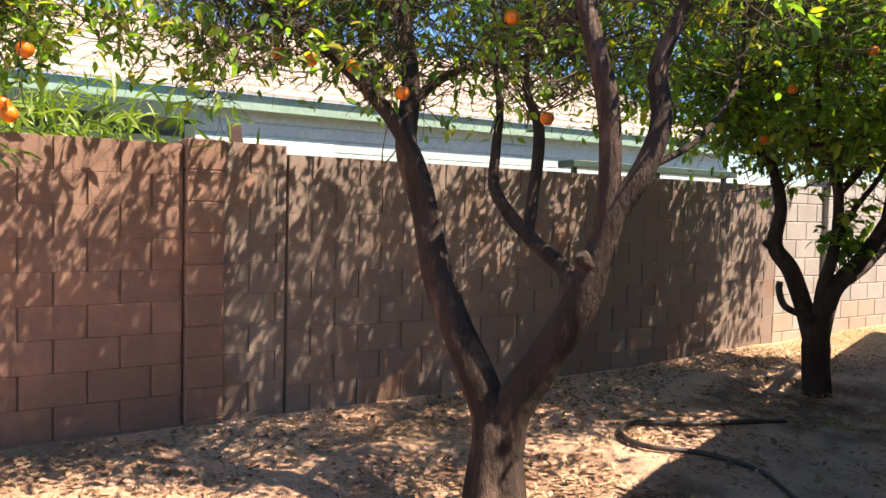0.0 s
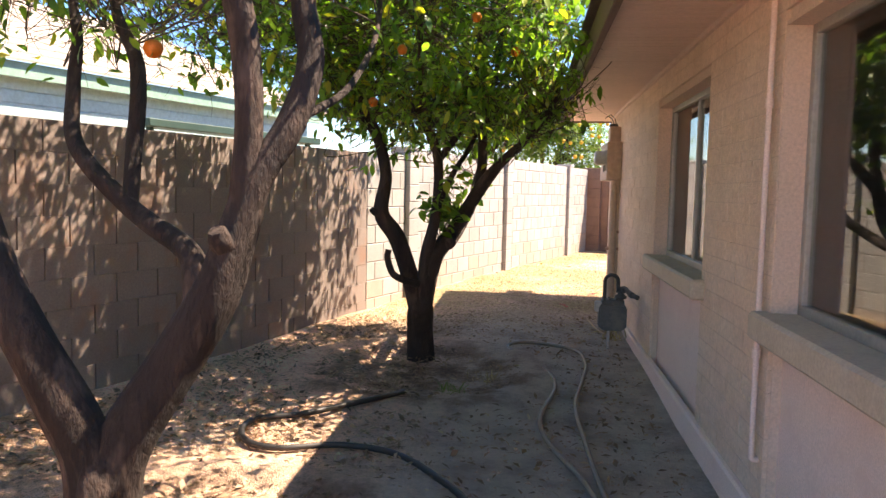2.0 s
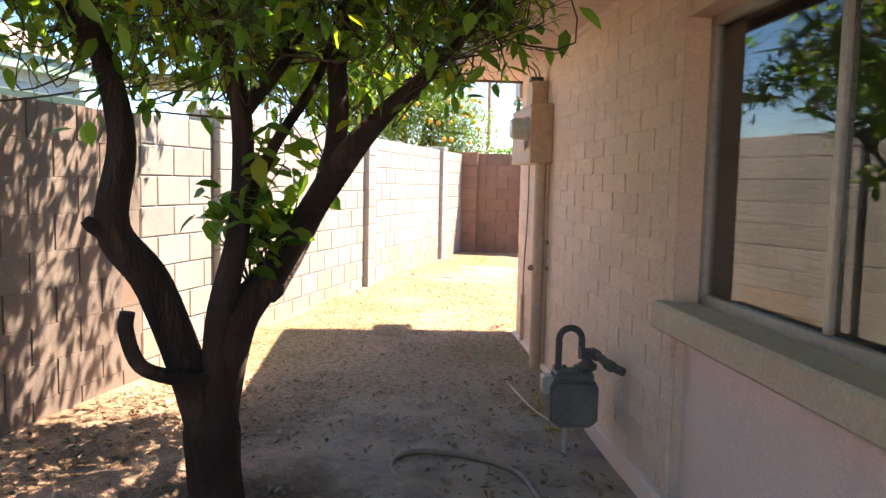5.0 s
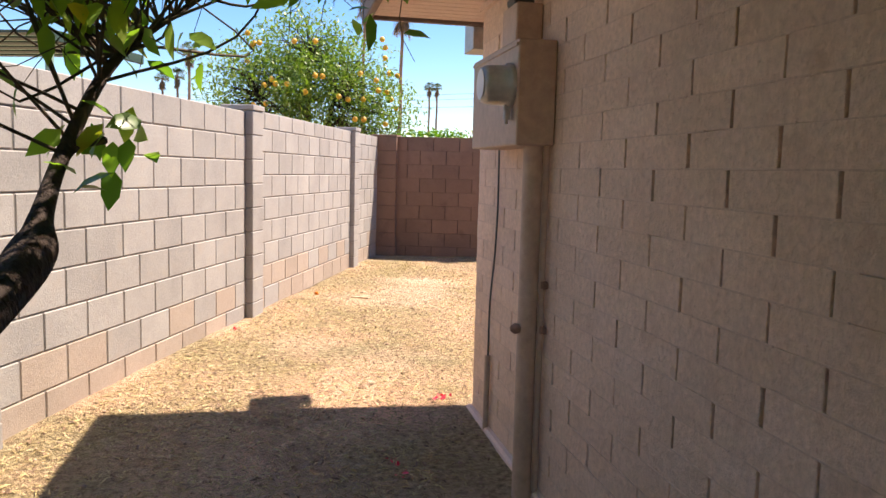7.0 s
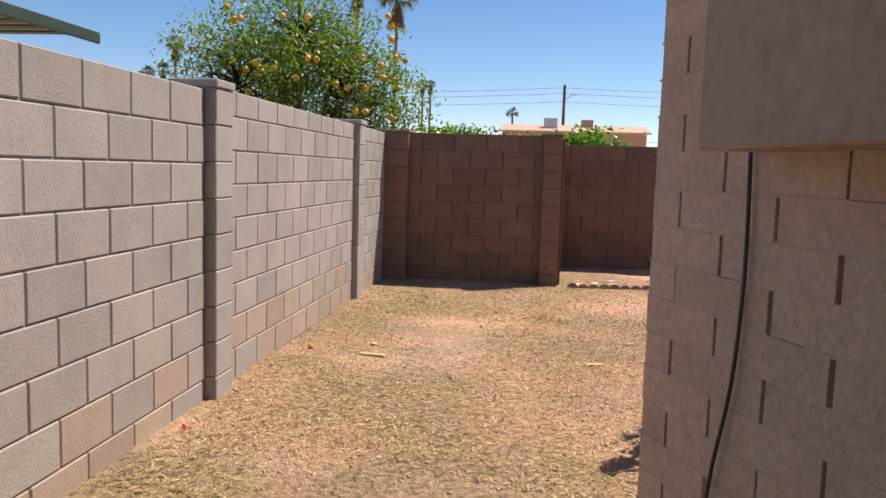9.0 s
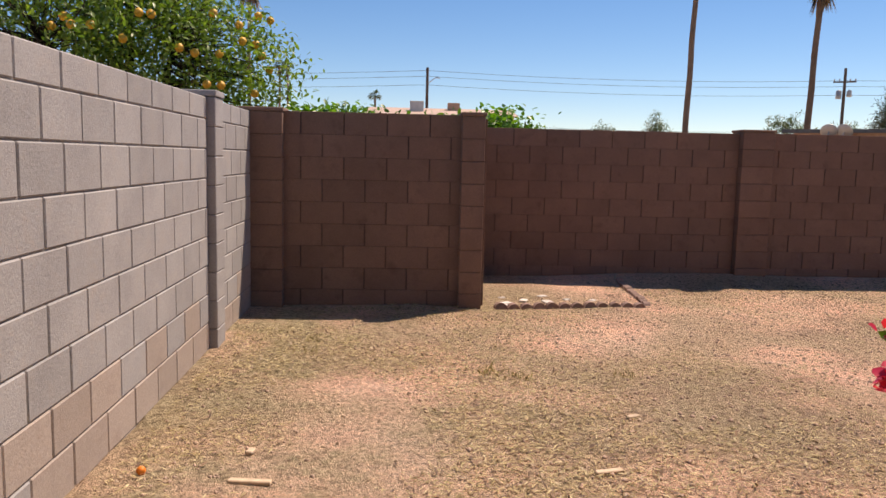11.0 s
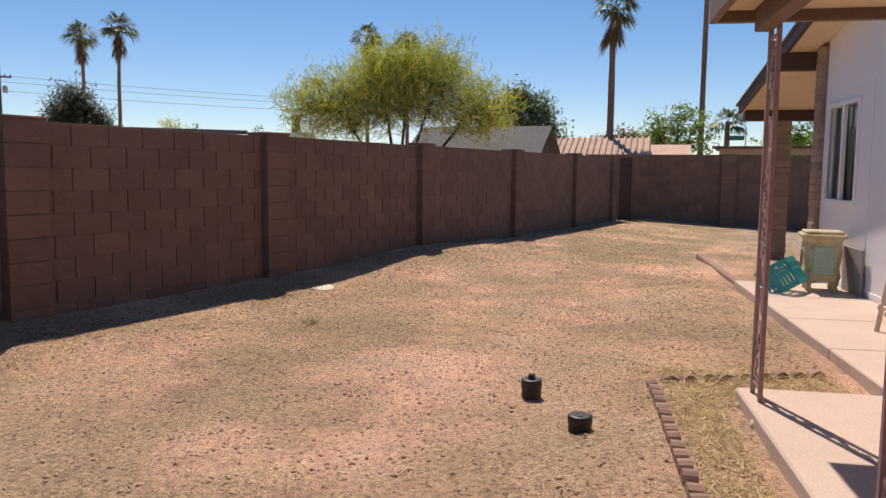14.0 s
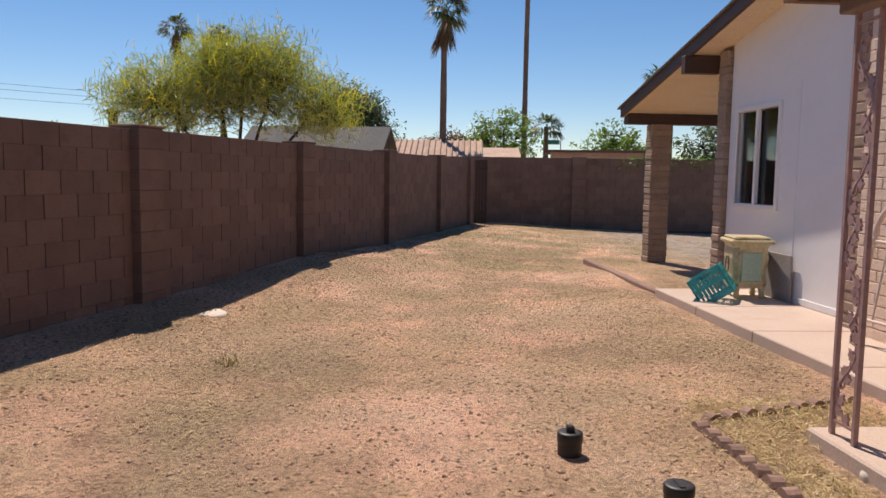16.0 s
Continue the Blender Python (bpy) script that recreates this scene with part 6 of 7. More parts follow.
palm("tall fan palm with bare trunk", 50.1, 45, 15.0, 1.7, 0.15, 0.4, seed=1)
palm("tall fan palm with bare trunk", 41.9, 50, 14.2, 1.9, 0.17, 0.5, seed=2)
palm("slim fan palm with brown skirt", 35.3, 110, 18.3, 2.2, 0.22, -0.5, seed=3)
palm("slim fan palm with brown skirt", 33.2, 110, 19.8, 2.4, 0.22, 0.3, seed=4)
palm("fan palm behind the flowering tree", 16.05, 90, 16.7, 1.9, 0.2, seed=5)
palm("fan palm behind the flowering tree", 13.1, 90, 16.1, 1.9, 0.2, seed=6)
palm("fan palm with shaggy skirt behind the far wall", -1.92, 44, 10.5, 1.45, 0.17, 0.0, seed=7)
palm("very tall palm with a bare trunk", -8.18, 56, 21.0, 1.8, 0.165, -0.2, seed=8)
palm("small fan palm beyond the houses", -9.9, 62, 5.4, 1.4, 0.2, 0, False, seed=9)
palm("fan palm beyond the patio roof", -18.6, 60, 8.6, 1.8, 0.18, 0, False, seed=10)
palm("fan palm beyond the patio roof", -17.9, 55, 8.0, 1.5, 0.16, 0.3, seed=16)
palm("slim fan palm far beyond the roofs", 101.1, 90, 11.4, 0.95, 0.14, seed=11)
palm("slim fan palm far beyond the roofs", 100.05, 90, 11.9, 0.95, 0.14, seed=12)
palm("slim fan palm far beyond the roofs", 99.2, 90, 14.9, 1.3, 0.17, seed=18)
palm("slim fan palm far beyond the roofs", 80.75, 90, 11.8, 0.75, 0.12, seed=13)
palm("slim fan palm far beyond the roofs", 80.15, 90, 11.8, 0.75, 0.12, seed=19)
palm("tall fan palm over the citrus tree", 83.3, 60, 15.6, 1.7, 0.14, 0.1, seed=14)
palm("tall fan palm over the citrus tree", 86.3, 66, 18.0, 1.7, 0.14, 0.1, seed=15)
palm("small fan palm far beyond the roofs", 73.7, 80, 7.9, 0.75, 0.12, 0, False, seed=17)

PVT = crown_tree("palo_verde_tree", "airy palo verde tree with yellow blossom", at(13.6, 27), 6.5, 0.085,
           [((-0.3, 2.2, 3.6), (1.6, 1.9, 1.1)), ((0.2, 0.6, 4.2), (1.6, 1.6, 1.3)), ((0.3, -1.2, 4.2), (1.6, 1.7, 1.3)), ((0.0, -2.7, 3.5), (1.3, 1.3, 1.0)), ((0.3, -0.3, 5.0), (1.5, 2.0, 0.8))], 1100, 18000, M_PV, 51, (0.22, 0.48), -0.65, 0.13, 7)
crown_tree("mesquite_tree", "grey-green spreading tree behind houses", at(5.0, 46), 7.0, 0.2, [((0, 1.0, 4.6), (1.5, 1.5, 1.2)), ((0, -0.9, 4.9), (1.5, 1.4, 1.3)), ((0, -2.0, 3.8), (1.2, 1.0, 1.0)), ((0, 0, 5.8), (1.3, 1.3, 0.7))], 260, 11000, M_FARLEAF, 52, (0.12, 0.24), 0.3, 1.0, 4)
crown_tree("pine_tree", "dark rounded pine beyond the wall", at(36.0, 62), 8.5, 0.2, [((0, 0, 5.0), (1.8, 2.1, 1.6)), ((0, -1.5, 4.0), (1.5, 1.6, 1.2)), ((0, 0.3, 6.4), (1.2, 1.3, 1.0)), ((0, 1.4, 4.2), (1.2, 1.2, 1.1))], 300, 15000, M_DARKLEAF, 53, (0.2, 0.4), -0.3, 0.5, 3)
for k, (lab, az, d, h, w, mt) in enumerate((("round green tree beyond the far wall", -6.6, 52, 6.2, 2.0, M_LEAF_L), ("green tree beyond the far wall", -14.5, 52, 5.2, 2.1, M_LEAF_L), ("green tree behind the patio", -21.8, 45, 5.3, 2.2, M_FARLEAF), ("green tree behind the patio", -24.5, 48, 5.0, 2.0, M_FARLEAF), ("low grey-brown bush beyond the wall", -2.6, 56, 4.9, 1.6, M_LITTER), ("low grey-brown bush beyond the wall", -4.6, 58, 5.2, 1.7, M_LITTER), ("small green tree far beyond the wall", 43.6, 80, 6.6, 2.4, M_FARLEAF), ("small green tree far beyond the wall", 40.0, 85, 6.2, 1.8, M_FARLEAF), ("small yellowish distant tree", 29.7, 75, 6.2, 1.9, M_PV), ("small green tree far beyond the wall", 28.2, 78, 5.6, 1.2, M_DARKLEAF), ("small dark distant tree", 23.9, 70, 5.2, 1.1, M_DARKLEAF), ("small green tree far beyond the wall", 52.5, 85, 6.8, 1.3, M_FARLEAF), ("small green tree far beyond the wall", 56.5, 85, 6.0, 1.6, M_FARLEAF), ("low green tree far beyond the wall", 0.4, 80, 5.2, 1.6, M_FARLEAF), ("low green tree far beyond the wall", -17.0, 62, 4.4, 1.7, M_FARLEAF))):
    crown_tree("far_tree", lab, at(az, d), h, 0.14, [((0, -0.4 * w, h * 0.62), (w * 0.7, w * 0.75, h * 0.24)), ((0, 0.5 * w, h * 0.58), (w * 0.7, w * 0.7, h * 0.25)), ((0, 0, h * 0.78), (w * 0.6, w * 0.7, h * 0.2))], 110, 3800, mt, 60 + k, (0.14, 0.3), 0.2, 1.0, 3)

# vines hanging over the walls
def vine(name, label, p, q, z0, z1, n, mat, seed, thick=0.25):
    rng = np.random.default_rng(seed)
    t = rng.uniform(0, 1, n)
    hgt = np.array([0.55 + 0.45 * noise.noise(Vector((u * 9, seed, 0))) for u in t])
    pos = np.stack([p[0] + (q[0] - p[0]) * t + rng.normal(0, thick, n), p[1] + (q[1] - p[1]) * t + rng.normal(0, thick, n), z0 + (z1 - z0) * hgt * rng.uniform(0, 1, n) ** 0.6], 1)
    st = Shape()
    for k in range(14):
        u = (k + 0.5) / 14
        x, y = p[0] + (q[0] - p[0]) * u, p[1] + (q[1] - p[1]) * u
        st.tube([(x, y, 0.1), (x + rng.normal(0, 0.1), y, z0 * 0.6), (x + rng.normal(0, 0.2), y, z0 + (z1 - z0) * 0.6)], 0.012, 5, False)
    v = thing(name, label, "hedge", shape=st, mat=M_TWIG)
    part("leaves", leaf_mesh("leaves", pos, rng, (0.06, 0.11), 0.1, 1.4), mat, v)["kind"] = "stuff"


vine("hedge", "bright green hedge behind the back wall", (0.4, 21.3), (4.0, 20.1), 1.6, 2.62, 6500, M_HEDGE, 3)
vine("hedge", "bright green shrub behind the back wall", (3.9, 20.4), (4.4, 20.25), 1.5, 2.6, 2600, M_HEDGE, 8, 0.2)
vine("hedge", "green vine along the far wall's top", (24.35, 8.0), (23.5, 2.0), 1.9, 2.45, 3000, M_HEDGE, 4, 0.2)
vine("hedge", "sparse green vine along the far wall's top", (24.55, 9.4), (24.35, 8.0), 1.9, 2.32, 350, M_HEDGE, 5, 0.15)


# neighbour's house past the side wall
NA = LEFTA
n0 = along(LEFT0, LEFTA, 0, 3.2)
nb = thing("neighbour_house", "neighbour's pale aqua siding house with cream roof", "house", pose(n0[0], n0[1], 0, 0, 0, NA), kind="structure")
part("wall", Shape().box(-9.9, 0.0, 0, -0.9, 0.2, 2.62), M_TEALW, nb)
# dark green here is the shade below the porch roof, put into the colour
part("porch_shade_wall", Shape().box(-14.0, 0.0, 0, -9.9, 0.2, 2.62), M_DKGREEN, nb, "porch wall coloured dark green for the shade under its roof")
for k in range(7):
    part("siding_board", Shape().box(-9.9, -0.016, 1.62 + k * 0.14, -0.9, 0.0, 1.62 + k * 0.14 + 0.132, 0.004), M_TEALW, nb)
part("eave", Shape().box(-14.0, -0.12, 2.60, -0.7, 0.2, 2.64, 0.004).box(-14.0, -0.16, 2.57, -0.7, -0.12, 2.74, 0.006), M_GREENT, nb, "sage green eave board")
rf = Shape()
for k in range(12):
    y0, y1 = -0.2 + k * 0.35, -0.2 + (k + 1) * 0.35 + 0.05
    z0 = 2.74 + (y0 + 0.2) * 0.4
    rf.add([(-14.1, y0, z0), (-0.6, y0, z0), (-0.6, y1, z0 + (y1 - y0) * 0.4 - 0.02), (-14.1, y1, z0 + (y1 - y0) * 0.4 - 0.02), (-14.1, y0, z0 + 0.03), (-0.6, y0, z0 + 0.03), (-0.6, y1, z0 + (y1 - y0) * 0.4), (-14.1, y1, z0 + (y1 - y0) * 0.4)], [(3, 2, 1, 0), (4, 5, 6, 7), (0, 1, 5, 4), (1, 2, 6, 5), (3, 0, 4, 7)])
part("roof", rf, M_ROOFL, nb, "cream shingle roof")
nw = part("window", Shape().box(-9.3, -0.03, 1.5, -8.2, -0.016, 2.27, 0.004), M_WHITE, nb)
for k in range(6):
    part("louver", Shape().box(-9.24, -0.05, 1.62 + k * 0.095, -8.26, -0.03, 1.68 + k * 0.095), M_TEALW, nw)
part("porch_roof", Shape().box(-14.0, -1.3, 2.28, -10.13, -0.17, 2.44, 0.01), M_DKGREEN, nb, "dark green porch roof")
part("porch_post", Shape().box(-10.25, -1.28, 0.0, -10.15, -1.18, 2.28, 0.006), M_DKGREEN, nb)
shelf = thing("garden_shelf", "dark green metal shelf behind the side wall", "shelf", pose(n0[0], n0[1], 0, 0, 0, NA))
part("top", Shape().box(-5.6, -1.35, 2.1, -2.43, -1.05, 2.19, 0.01), M_DKGREEN, shelf)
for x in (-5.5, -4.0, -2.6):
    part("leg", Shape().box(x, -1.25, -0.1, x + 0.06, -1.19, 2.1, 0.004), M_DKGREEN, shelf)
plank = thing("leaning_plank", "short dark plank standing behind the side wall", "plank", pose(n0[0], n0[1], 0, 0, 0, NA), shape=Shape().box(-0.06, -0.02, -0.02, 0.06, 0.02, 2.3, 0.004), mat=M_DARKWOOD)
plank.matrix_basis = plank.matrix_basis @ pose(-9.5, -1.3, 0.0, 0, -7.5, 0)
aw = thing("patio_cover", "green and white corrugated patio cover next door", "awning", pose(-5.1, 18.7, 0.42, 0, 0, LEFTA))
for k in range(11):
    part("panel", Shape().box(k * 0.22, -1.0, 2.95 + 0.02 * (k % 2), k * 0.22 + 0.2, 1.6, 2.99 + 0.02 * (k % 2)), M_GREENT if k % 2 else M_DKGREEN, aw)
part("edge", Shape().box(-0.1, -1.06, 2.84, 2.5, -1.0, 3.0, 0.01), M_DKGREEN, aw)
for x in (0.0,):
    part("post", Shape().box(x, -1.0, -0.45, x + 0.09, -0.91, 2.9, 0.006), M_GREENT, aw)
yuc = np.random.default_rng(77)
yp = np.array((-5.7, 2.4, 1.95)) + yuc.normal(0, 1, (900, 3)) * np.array((0.55, 0.6, 0.22))
ys_ = thing("spiky_shrub", "spiky green shrub over the side wall", "shrub", shape=Shape().tube([(-5.75, 2.4, 0.0), (-5.7, 2.4, 1.8)], [0.08, 0.04], 8), mat=M_BARK)
part("leaves", leaf_mesh("leaves", yp, yuc, (0.12, 0.28), -0.5, 0.35), M_LEAF_L, ys_)["kind"] = "stuff"


# houses over the back wall
def low_house(label, az, d, w, dep, eave, ridge, rot, wall, roofm, gable=None):
    h = thing("far_house", label, "house", pose(*at(az, d, 0.0), 0, 0, rot), kind="structure")
    part("wall", Shape().box(-w / 2 + 0.3, -dep / 2 + 0.3, 0, w / 2 - 0.3, dep / 2 - 0.3, eave), wall, h)
    r = Shape()
    a, b = w / 2, dep / 2
    t = 0.12
    r.add([(-a, -b, eave), (a, -b, eave), (a, b, eave), (-a, b, eave), (-a, 0, ridge), (a, 0, ridge), (-a, -b, eave - t), (a, -b, eave - t), (a, b, eave - t), (-a, b, eave - t), (-a, 0, ridge - t), (a, 0, ridge - t)], [(0, 1, 5, 4), (2, 3, 4, 5), (6, 10, 11, 7), (8, 11, 10, 9), (0, 6, 7, 1), (2, 8, 9, 3)])
    part("roof", r, roofm, h)
    g = Shape()
    for sx in (-a + 0.3, a - 0.3):
        g.add([(sx, -b + 0.3, eave - 0.02), (sx, b - 0.3, eave - 0.02), (sx, 0, ridge - 0.1)], [(0, 1, 2)])
    part("gable", g, gable or wall, h)
    return h


low_house("grey shingled house with a brown gable end", 7.2, 36, 6.4, 5.4, 2.1, 3.75, -100, M_DARKW, M_ROOFG, M_DARKW)
hs = low_house("house with a red-brown tile roof", -1.3, 44, 5.4, 7.0, 2.4, 3.6, 85, M_TAN, M_TILE)
hs2 = low_house("house with a red-brown tile roof", -4.9, 47, 4.4, 6.0, 2.4, 3.35, 85, M_TAN, M_TILE)
for k in range(17):
    part("tile_ridge", Shape().tube([(-2.6 + k * 0.32, 0.0, 3.63), (-2.6 + k * 0.32, 3.45, 2.46)], 0.07, 6), M_TILE, hs)
lh = low_house("tan house with a low red-brown roof", 68.9, 56, 11, 9, 4.7, 5.4, -20, M_TAN, M_TILE)
part("cooler", Shape().box(-2.2, -2.6, 4.9, -1.2, -1.6, 5.75, 0.02), M_GALV, lh, "grey roof cooler")
part("chimney", Shape().box(0.6, -1.4, 5.0, 1.5, -0.6, 5.75, 0.02), M_TAN, lh)
low_house("low flat-roofed house behind the wall", 33.5, 27, 7.5, 6, 2.82, 2.95, -57, M_TAN, M_ROOFG)
low_house("flat dark patio roof beyond the far wall", -12.8, 40, 5.0, 4.0, 2.95, 3.02, 78, M_TAN, M_DARKW)
ch = thing("chimney_stack", "white chimney with a dark flue pipe", "chimney", pose(*at(21.2, 30, 0)), kind="structure")
part("stack", Shape().box(-0.5, -0.62, 0, 0.5, 0.62, 3.05, 0.02), M_WHITE, ch)
part("flue", Shape().lathe([(0.16, 3.05), (0.16, 3.55), (0.22, 3.56), (0.22, 3.68), (0.1, 3.74)], 12), M_POLE, ch)
for az in (39.2, 38.2):
    ds = thing("satellite_dish", "grey satellite dish over the wall", "dish", pose(*at(az, 24, 2.72), 60, 0, 130 if az > 39 else 110), group="satellite dishes")
    part("bowl", Shape().lathe([(0.02, 0.0), (0.14, 0.02), (0.24, 0.06), (0.25, 0.07), (0.14, 0.035), (0.01, 0.015)], 16, None, False), M_GALV, ds)
    part("mast", Shape().tube([(0, 0, 0), (0, -0.1, -0.2), (0, -0.6, -0.6)], 0.025, 6), M_GALV, ds)


def utility_pole(az, d, top, gear):
    p = thing("utility_pole", "dark wooden utility pole with crossarm", "utility pole", pose(*at(az, d), 0, 0, az + 90))
    part("pole", Shape().tube([(0, 0, 0), (0, 0, top)], [0.2, 0.14], 8), M_POLE, p)
    if gear:
        part("crossarm", Shape().box(-1.1, -0.07, top - 1.5, 1.1, 0.07, top - 1.36), M_POLE, p)
        part("transformer", Shape().lathe([(0.25, top - 3.2), (0.28, top - 3.1), (0.28, top - 2.4), (0.1, top - 2.25)], 10, pose(0.5, 0, 0)), M_GALV, p)
        part("transformer", Shape().lathe([(0.22, top - 3.0), (0.25, top - 2.95), (0.25, top - 2.4), (0.1, top - 2.25)], 10, pose(-0.5, 0, 0)), M_GALV, p)
        for x in (-1.0, -0.5, 0.5, 1.0):
            part("insulator", Shape().lathe([(0.06, top - 1.36), (0.08, top - 1.2), (0.04, top - 1.1)], 8, pose(x, 0, 0)), M_GALV, p)
    else:
        part("lamp_arm", Shape().tube([(0, 0, top - 1.7), (-0.9, 0, top - 1.0), (-1.4, 0, top - 1.1)], 0.05, 6), M_GALV, p)


utility_pole(69.75, 80, 11.0, False)
utility_pole(40.3, 90, 11.9, True)
for k, zz in enumerate((10.9, 10.3, 9.4, 5.6, 4.4)):
    a, b, c, e = at(100, 110, zz + 0.5), at(69.75, 80, zz), at(40.3, 90, zz - 0.1), at(8, 110, zz + 0.2)
    w = Shape()
    for p, q in ((a, b), (b, c), (c, e)):
        w.tube([(p[0] + (q[0] - p[0]) * u, p[1] + (q[1] - p[1]) * u, p[2] + (q[2] - p[2]) * u - 1.0 * 4 * u * (1 - u) * 0.5) for u in np.linspace(0, 1, 12)], 0.022, 4, False)
    thing("power_line", "thin power line across the sky", "power line", shape=w, mat=M_WIRE, group="power lines")
for az, d in ((1.3, 70), (-11.1, 70)):
    s = thing("street_lamp", "grey street lamp with a green street sign", "street lamp", pose(*at(az, d), 0, 0, az + 90))
    part("pole", Shape().tube([(0, 0, 0), (0, 0, 5.4), (0.25, 0, 5.75), (1.1, 0, 5.85)], 0.055, 6), M_GALV, s)
    part("lamp_head", Shape().box(0.9, -0.1, 5.8, 1.4, 0.1, 5.9, 0.02), M_GALV, s)
    part("sign", Shape().box(0.1, -0.02, 4.35, 1.7, 0.02, 4.75), M_SIGN, s, "green street sign")

# ---- small stuff on the soil ----
def strips(name, label, cat, n, area, mat, seed, size, keep, lift=0.006, tilt=0.12):
    """Thin bits of straw or leaf strewn on the soil where keep() allows."""
    rng = np.random.default_rng(seed)
    x = rng.uniform(area[0], area[1], n * 3)
    y = rng.uniform(area[2], area[3], n * 3)
    ok = np.array([keep(a, b, r) for a, b, r in zip(x, y, rng.uniform(0, 1, n * 3))])
    x, y = x[ok][:n], y[ok][:n]
    z = np.array([gz(a, b) + 0.022 * noise.noise(Vector((a * 0.8, b * 0.8, 0))) + 0.010 * noise.noise(Vector((a * 2.9, b * 2.9, 3))) for a, b in zip(x, y)]) + lift
    m = len(x)
    yaw, L, W = rng.uniform(0, 2 * np.pi, m), rng.uniform(size[0], size[1], m), rng.uniform(size[2], size[3], m)
    up = rng.normal(0, tilt, m)
    d = np.stack([np.cos(yaw) * np.cos(up), np.sin(yaw) * np.cos(up), np.sin(up)], 1) * L[:, None] / 2
    s = np.stack([-np.sin(yaw), np.cos(yaw), rng.normal(0, 0.3, m)], 1) * W[:, None] / 2
    c = np.stack([x, y, z + np.abs(np.sin(up)) * L / 2], 1)
    mid = np.array((0, 0, 1.0)) * (L * 0.06)[:, None]
    v = np.stack([c - d, c - s + mid, c + s + mid, c + d], 1).reshape(-1, 3)
    t = (np.array([(0, 2, 1), (1, 2, 3)])[None] + (np.arange(m) * 4)[:, None, None]).reshape(-1, 3)
    return thing(name, label, cat, kind="stuff", shape=tri_mesh(name, v, t), mat=mat)


def patch(x, y, f, seed):
    return 0.5 + 0.5 * noise.noise(Vector((x * f, y * f, seed)))


def inside(x, y):
    return x > left(y)[0] + 0.1


def lawn_keep(x, y, r):
    if not inside(x, y) or (x > 0.3 and y < 10.7) or y > 18.4 - 0.3 * x:
        return False
    return r < step(8.0, 9.5, y) * (0.95 - 0.5 * step(1.5, 4.0, x)) * step(0.36, 0.62, patch(x, y, 0.9, 2) + 0.15 * (y < 14))


def yard_keep(x, y, r):
    if y > 18.0 - 0.34 * (x - 6.5) - 0.0 or y < 11.6 or (2.6 < x < 5.5 and y < 12.5):
        return False
    return r < 0.04 + 0.9 * step(0.48, 0.66, patch(x, y, 0.6, 7) + 0.25 * patch(x, y, 2.2, 9) - 0.12)


def bed_keep(x, y, r):
    return r < 0.9 and not (x < 5.52 and y < 12.48)


strips("dead_grass", "strewn straw of a dead lawn", "dead grass", 46000, (-2.6, 3.6, 8.0, 17.8), M_STRAW, 1, (0.02, 0.075, 0.003, 0.007), lawn_keep)
strips("yard_straw", "thin dry straw on the yard's soil", "dead grass", 30000, (1.0, 15.0, 11.6, 18.0), M_STRAW, 2, (0.02, 0.08, 0.003, 0.006), yard_keep)
strips("bed_straw", "matted straw in the planting bed", "dead grass", 5000, (3.2, 6.4, 11.6, 12.78), M_STRAW, 3, (0.04, 0.13, 0.003, 0.006), bed_keep, 0.012, 0.3)
strips("far_straw", "pale dead lawn at the yard's end", "dead grass", 9000, (14.0, 24.0, 6.0, 13.5), M_STRAW, 4, (0.06, 0.16, 0.006, 0.012), lambda x, y, r: r < 0.9)
strips("leaf_litter", "dry fallen leaves under the citrus trees", "leaf litter", 11000, (-4.6, 0.3, -0.5, 9.0), M_LITTER, 5, (0.03, 0.08, 0.012, 0.035), lambda x, y, r: inside(x, y) and r < (0.95 if x < -1.2 else 0.34), 0.006, 0.25)
strips("wall_litter", "dry leaves blown along the back wall", "leaf litter", 8000, (4.5, 24.0, 11.8, 18.6), M_LITTER, 6, (0.03, 0.08, 0.01, 0.025), lambda x, y, r: -1.5 < (y - (18.33 - 0.344 * (x - 6.53))) < -0.2 and r < 0.6 - 0.3 * ((y - (18.33 - 0.344 * (x - 6.53))) < -0.95), 0.006, 0.2)
strips("lawn_litter", "brown leaf bits among the dead grass", "leaf litter", 5000, (-2.6, 3.2, 8.0, 17.4), M_LITTER, 9, (0.02, 0.06, 0.006, 0.018), lawn_keep, 0.008, 0.25)
strips("yard_litter", "dark bits of dry leaf scattered over the yard", "leaf litter", 4500, (0.0, 17.0, 11.6, 18.2), M_LITTER, 8, (0.015, 0.05, 0.006, 0.016), lambda x, y, r: y < 18.0 - 0.344 * (x - 6.53) and not (x < 5.6 and y < 12.6) and not (x > 5.6 and y < 11.4) and r < 0.35 + 0.6 * step(0.45, 0.65, patch(x, y, 1.3, 5)), 0.006, 0.25)


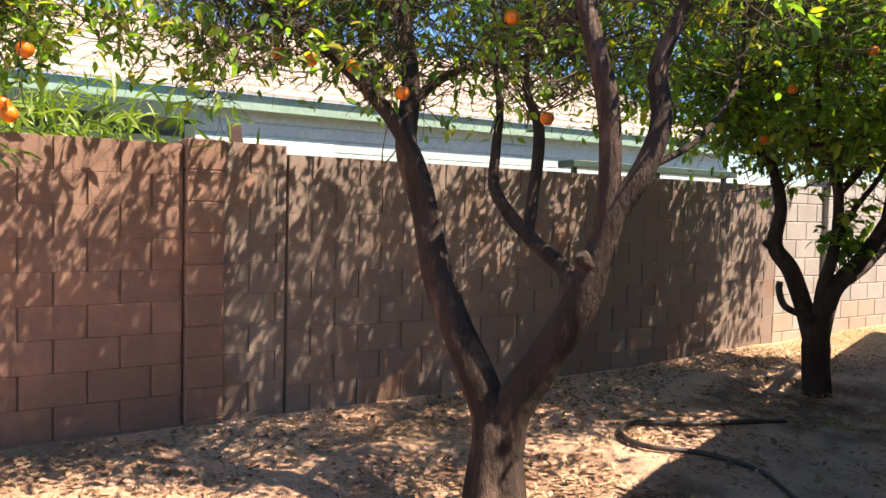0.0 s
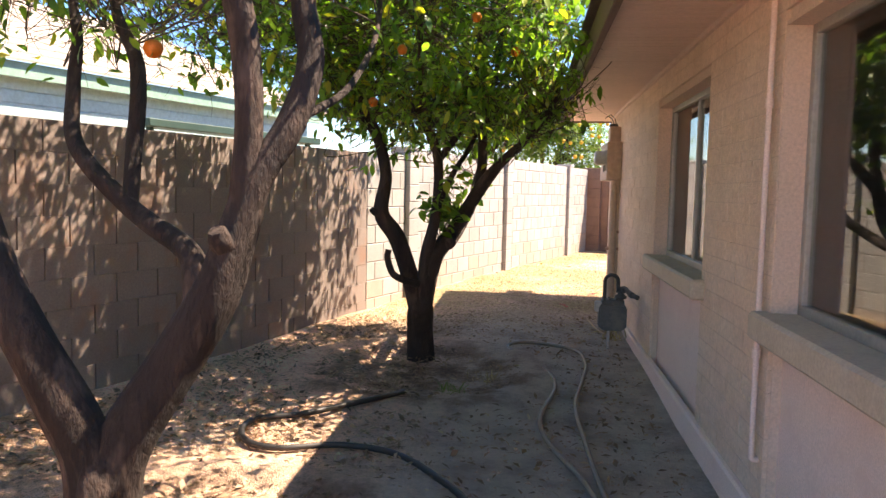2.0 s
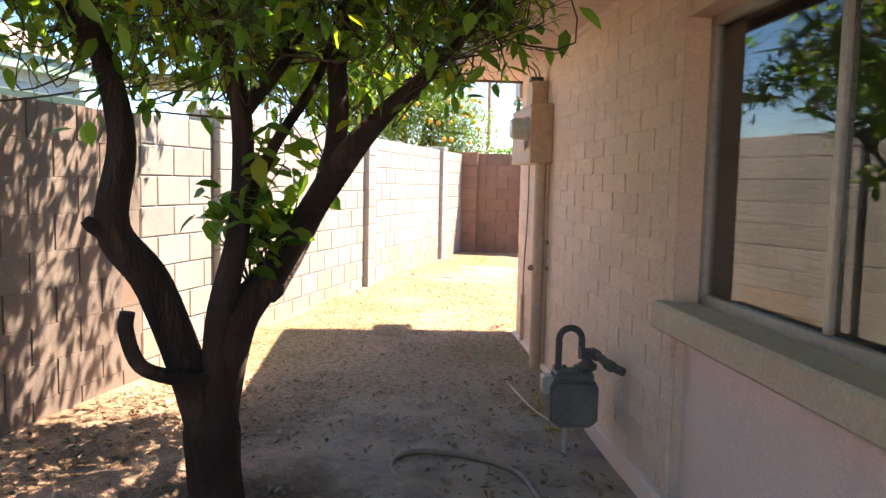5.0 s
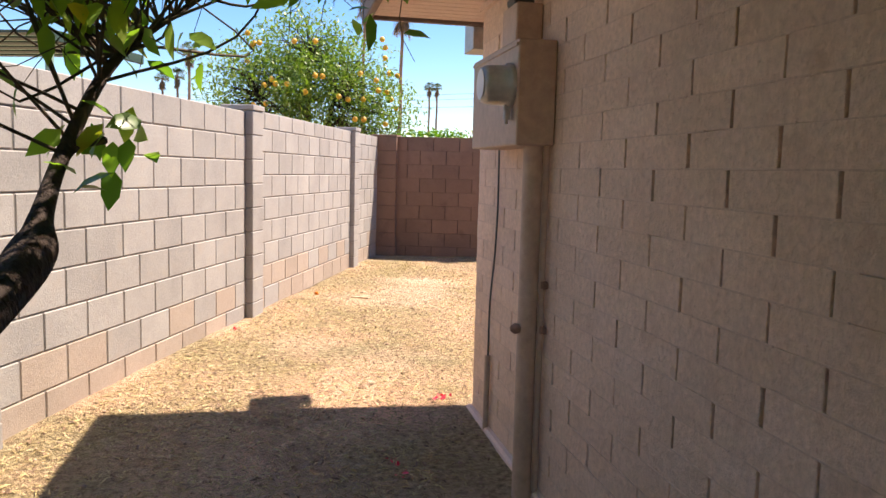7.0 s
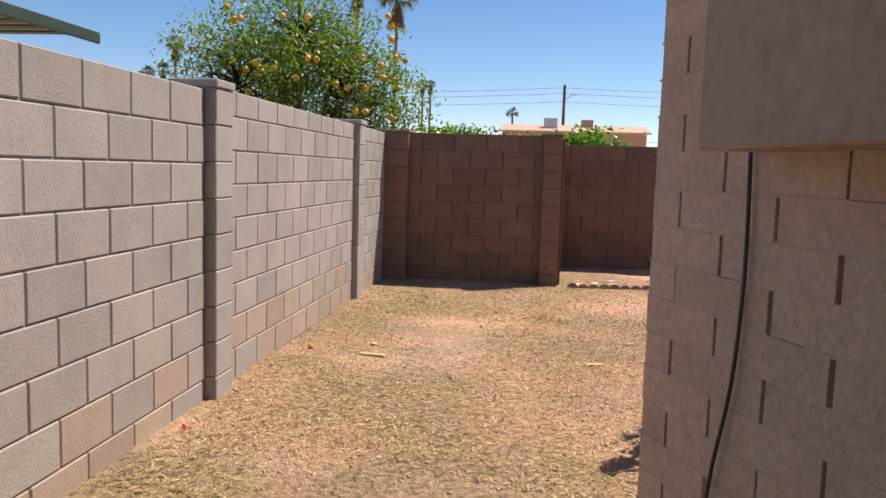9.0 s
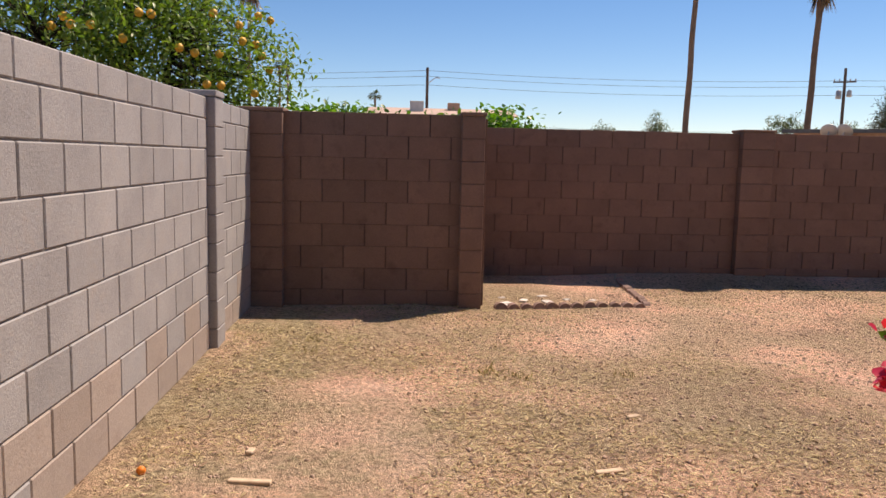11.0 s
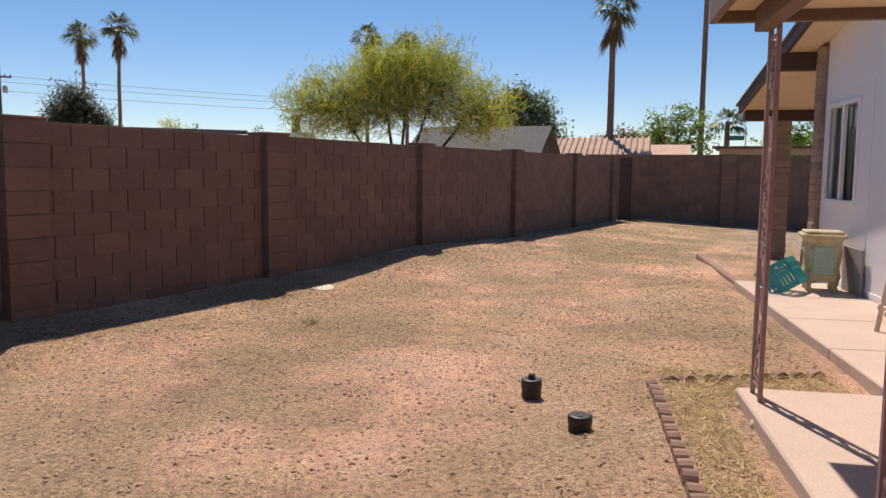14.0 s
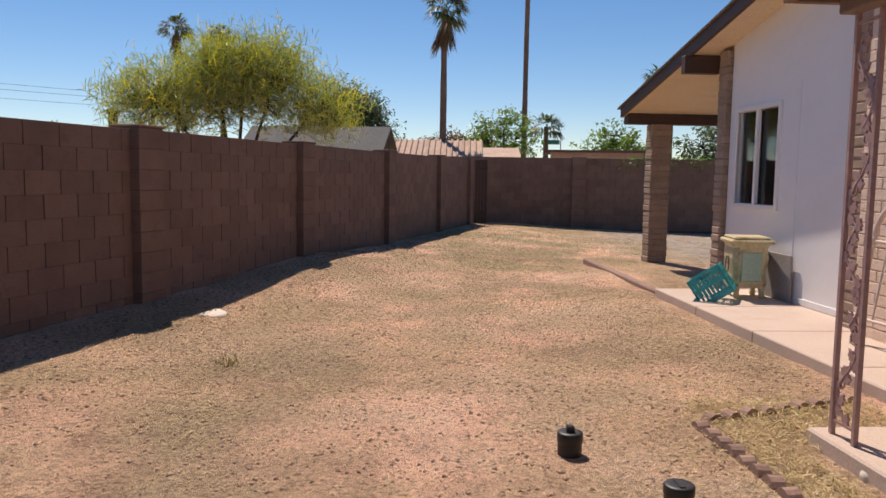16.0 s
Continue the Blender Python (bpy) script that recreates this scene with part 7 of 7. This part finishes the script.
def clods(name, label, n, area, seed, size, keep):
    """Small stones and crumbs of soil, half sunk."""
    rng = np.random.default_rng(seed)
    x, y = rng.uniform(area[0], area[1], n), rng.uniform(area[2], area[3], n)
    ok = np.array([keep(a, b) for a, b in zip(x, y)])
    x, y = x[ok], y[ok]
    m = len(x)
    z = np.array([gz(a, b) + 0.022 * noise.noise(Vector((a * 0.8, b * 0.8, 0))) + 0.010 * noise.noise(Vector((a * 2.9, b * 2.9, 3))) for a, b in zip(x, y)])
    base = np.array([(1, 0, 0), (-0.5, 0.87, 0), (-0.5, -0.87, 0), (0.1, 0.1, 0.75), (-0.3, 0.2, 0.6), (0, 0, -0.4)])
    tri = np.array([(0, 1, 3), (1, 4, 3), (1, 2, 4), (2, 0, 3), (2, 3, 4), (0, 5, 1), (1, 5, 2), (2, 5, 0)])
    s = rng.uniform(size[0], size[1], m) * rng.uniform(0.4, 1.0, m)
    a = rng.uniform(0, 2 * np.pi, m)
    b = base[None] * s[:, None, None] * rng.uniform(0.7, 1.3, (m, 6, 1))
    v = np.stack([b[:, :, 0] * np.cos(a)[:, None] - b[:, :, 1] * np.sin(a)[:, None] + x[:, None], b[:, :, 0] * np.sin(a)[:, None] + b[:, :, 1] * np.cos(a)[:, None] + y[:, None], b[:, :, 2] + z[:, None]], 2).reshape(-1, 3)
    t = (tri[None] + (np.arange(m) * 6)[:, None, None]).reshape(-1, 3)
    return thing(name, label, "pebbles", kind="stuff", shape=tri_mesh(name, v, t), mat=M_PEBBLE)


clods("yard_pebbles", "small stones and clods on the soil", 15000, (1.0, 17.0, 11.6, 18.0), 11, (0.006, 0.024), lambda x, y: y < 18.2 - 0.344 * (x - 6.53) and not (x < 5.5 and y < 12.5))
clods("passage_pebbles", "small stones and clods on the soil", 12000, (-3.6, 0.35, 0.0, 17.0), 12, (0.006, 0.02), inside)


def tuft(x, y, h, n, seed, green):
    """A small clump of weeds."""
    rng = np.random.default_rng(seed)
    pos = np.array((x, y, gz(x, y))) + rng.normal(0, 0.05, (n, 3)) * np.array((1, 1, 0.1))
    thing("weed_tuft", "small clump of dry weeds in the soil", "weed", group="weed tufts", kind="stuff", shape=leaf_mesh("weed_tuft", pos, rng, (h * 0.5, h), -0.9, 0.25), mat=M_LEAF_L if green else M_STRAW)


for k, (x, y, h, n, g) in enumerate(((0.85, 16.55, 0.08, 26, 0), (0.7, 16.2, 0.07, 24, 0), (1.9, 15.2, 0.07, 40, 0), (1.75, 15.35, 0.09, 40, 0), (-1.1, 6.0, 0.10, 30, 1), (-0.85, 6.35, 0.09, 26, 0), (2.6, 15.0, 0.08, 30, 0), (7.6, 15.9, 0.12, 30, 0), (-1.5, 2.6, 0.22, 60, 0), (-1.6, 2.8, 0.2, 50, 0), (0.25, 8.4, 0.16, 40, 0), (0.28, 8.0, 0.14, 30, 0))):
    tuft(x, y, h, n, 200 + k, g)
for pts, r in (([(-1.75, 2.75, 0.03), (-1.35, 2.55, 0.02), (-1.0, 2.65, 0.03), (-0.85, 2.85, 0.02)], 0.028), ([(0.05, 8.9, 0.03), (0.12, 8.4, 0.02), (0.22, 8.0, 0.03)], 0.009)):
    p = smooth_path([(x, y, gz(x, y) + z) for x, y, z in pts], 6)
    thing("fallen_branch", "pale dry branch lying on the soil", "branch", shape=Shape().tube(p, list(np.linspace(r, r * 0.6, len(p))), 8, True, 0.2), mat=M_SPLINTER)
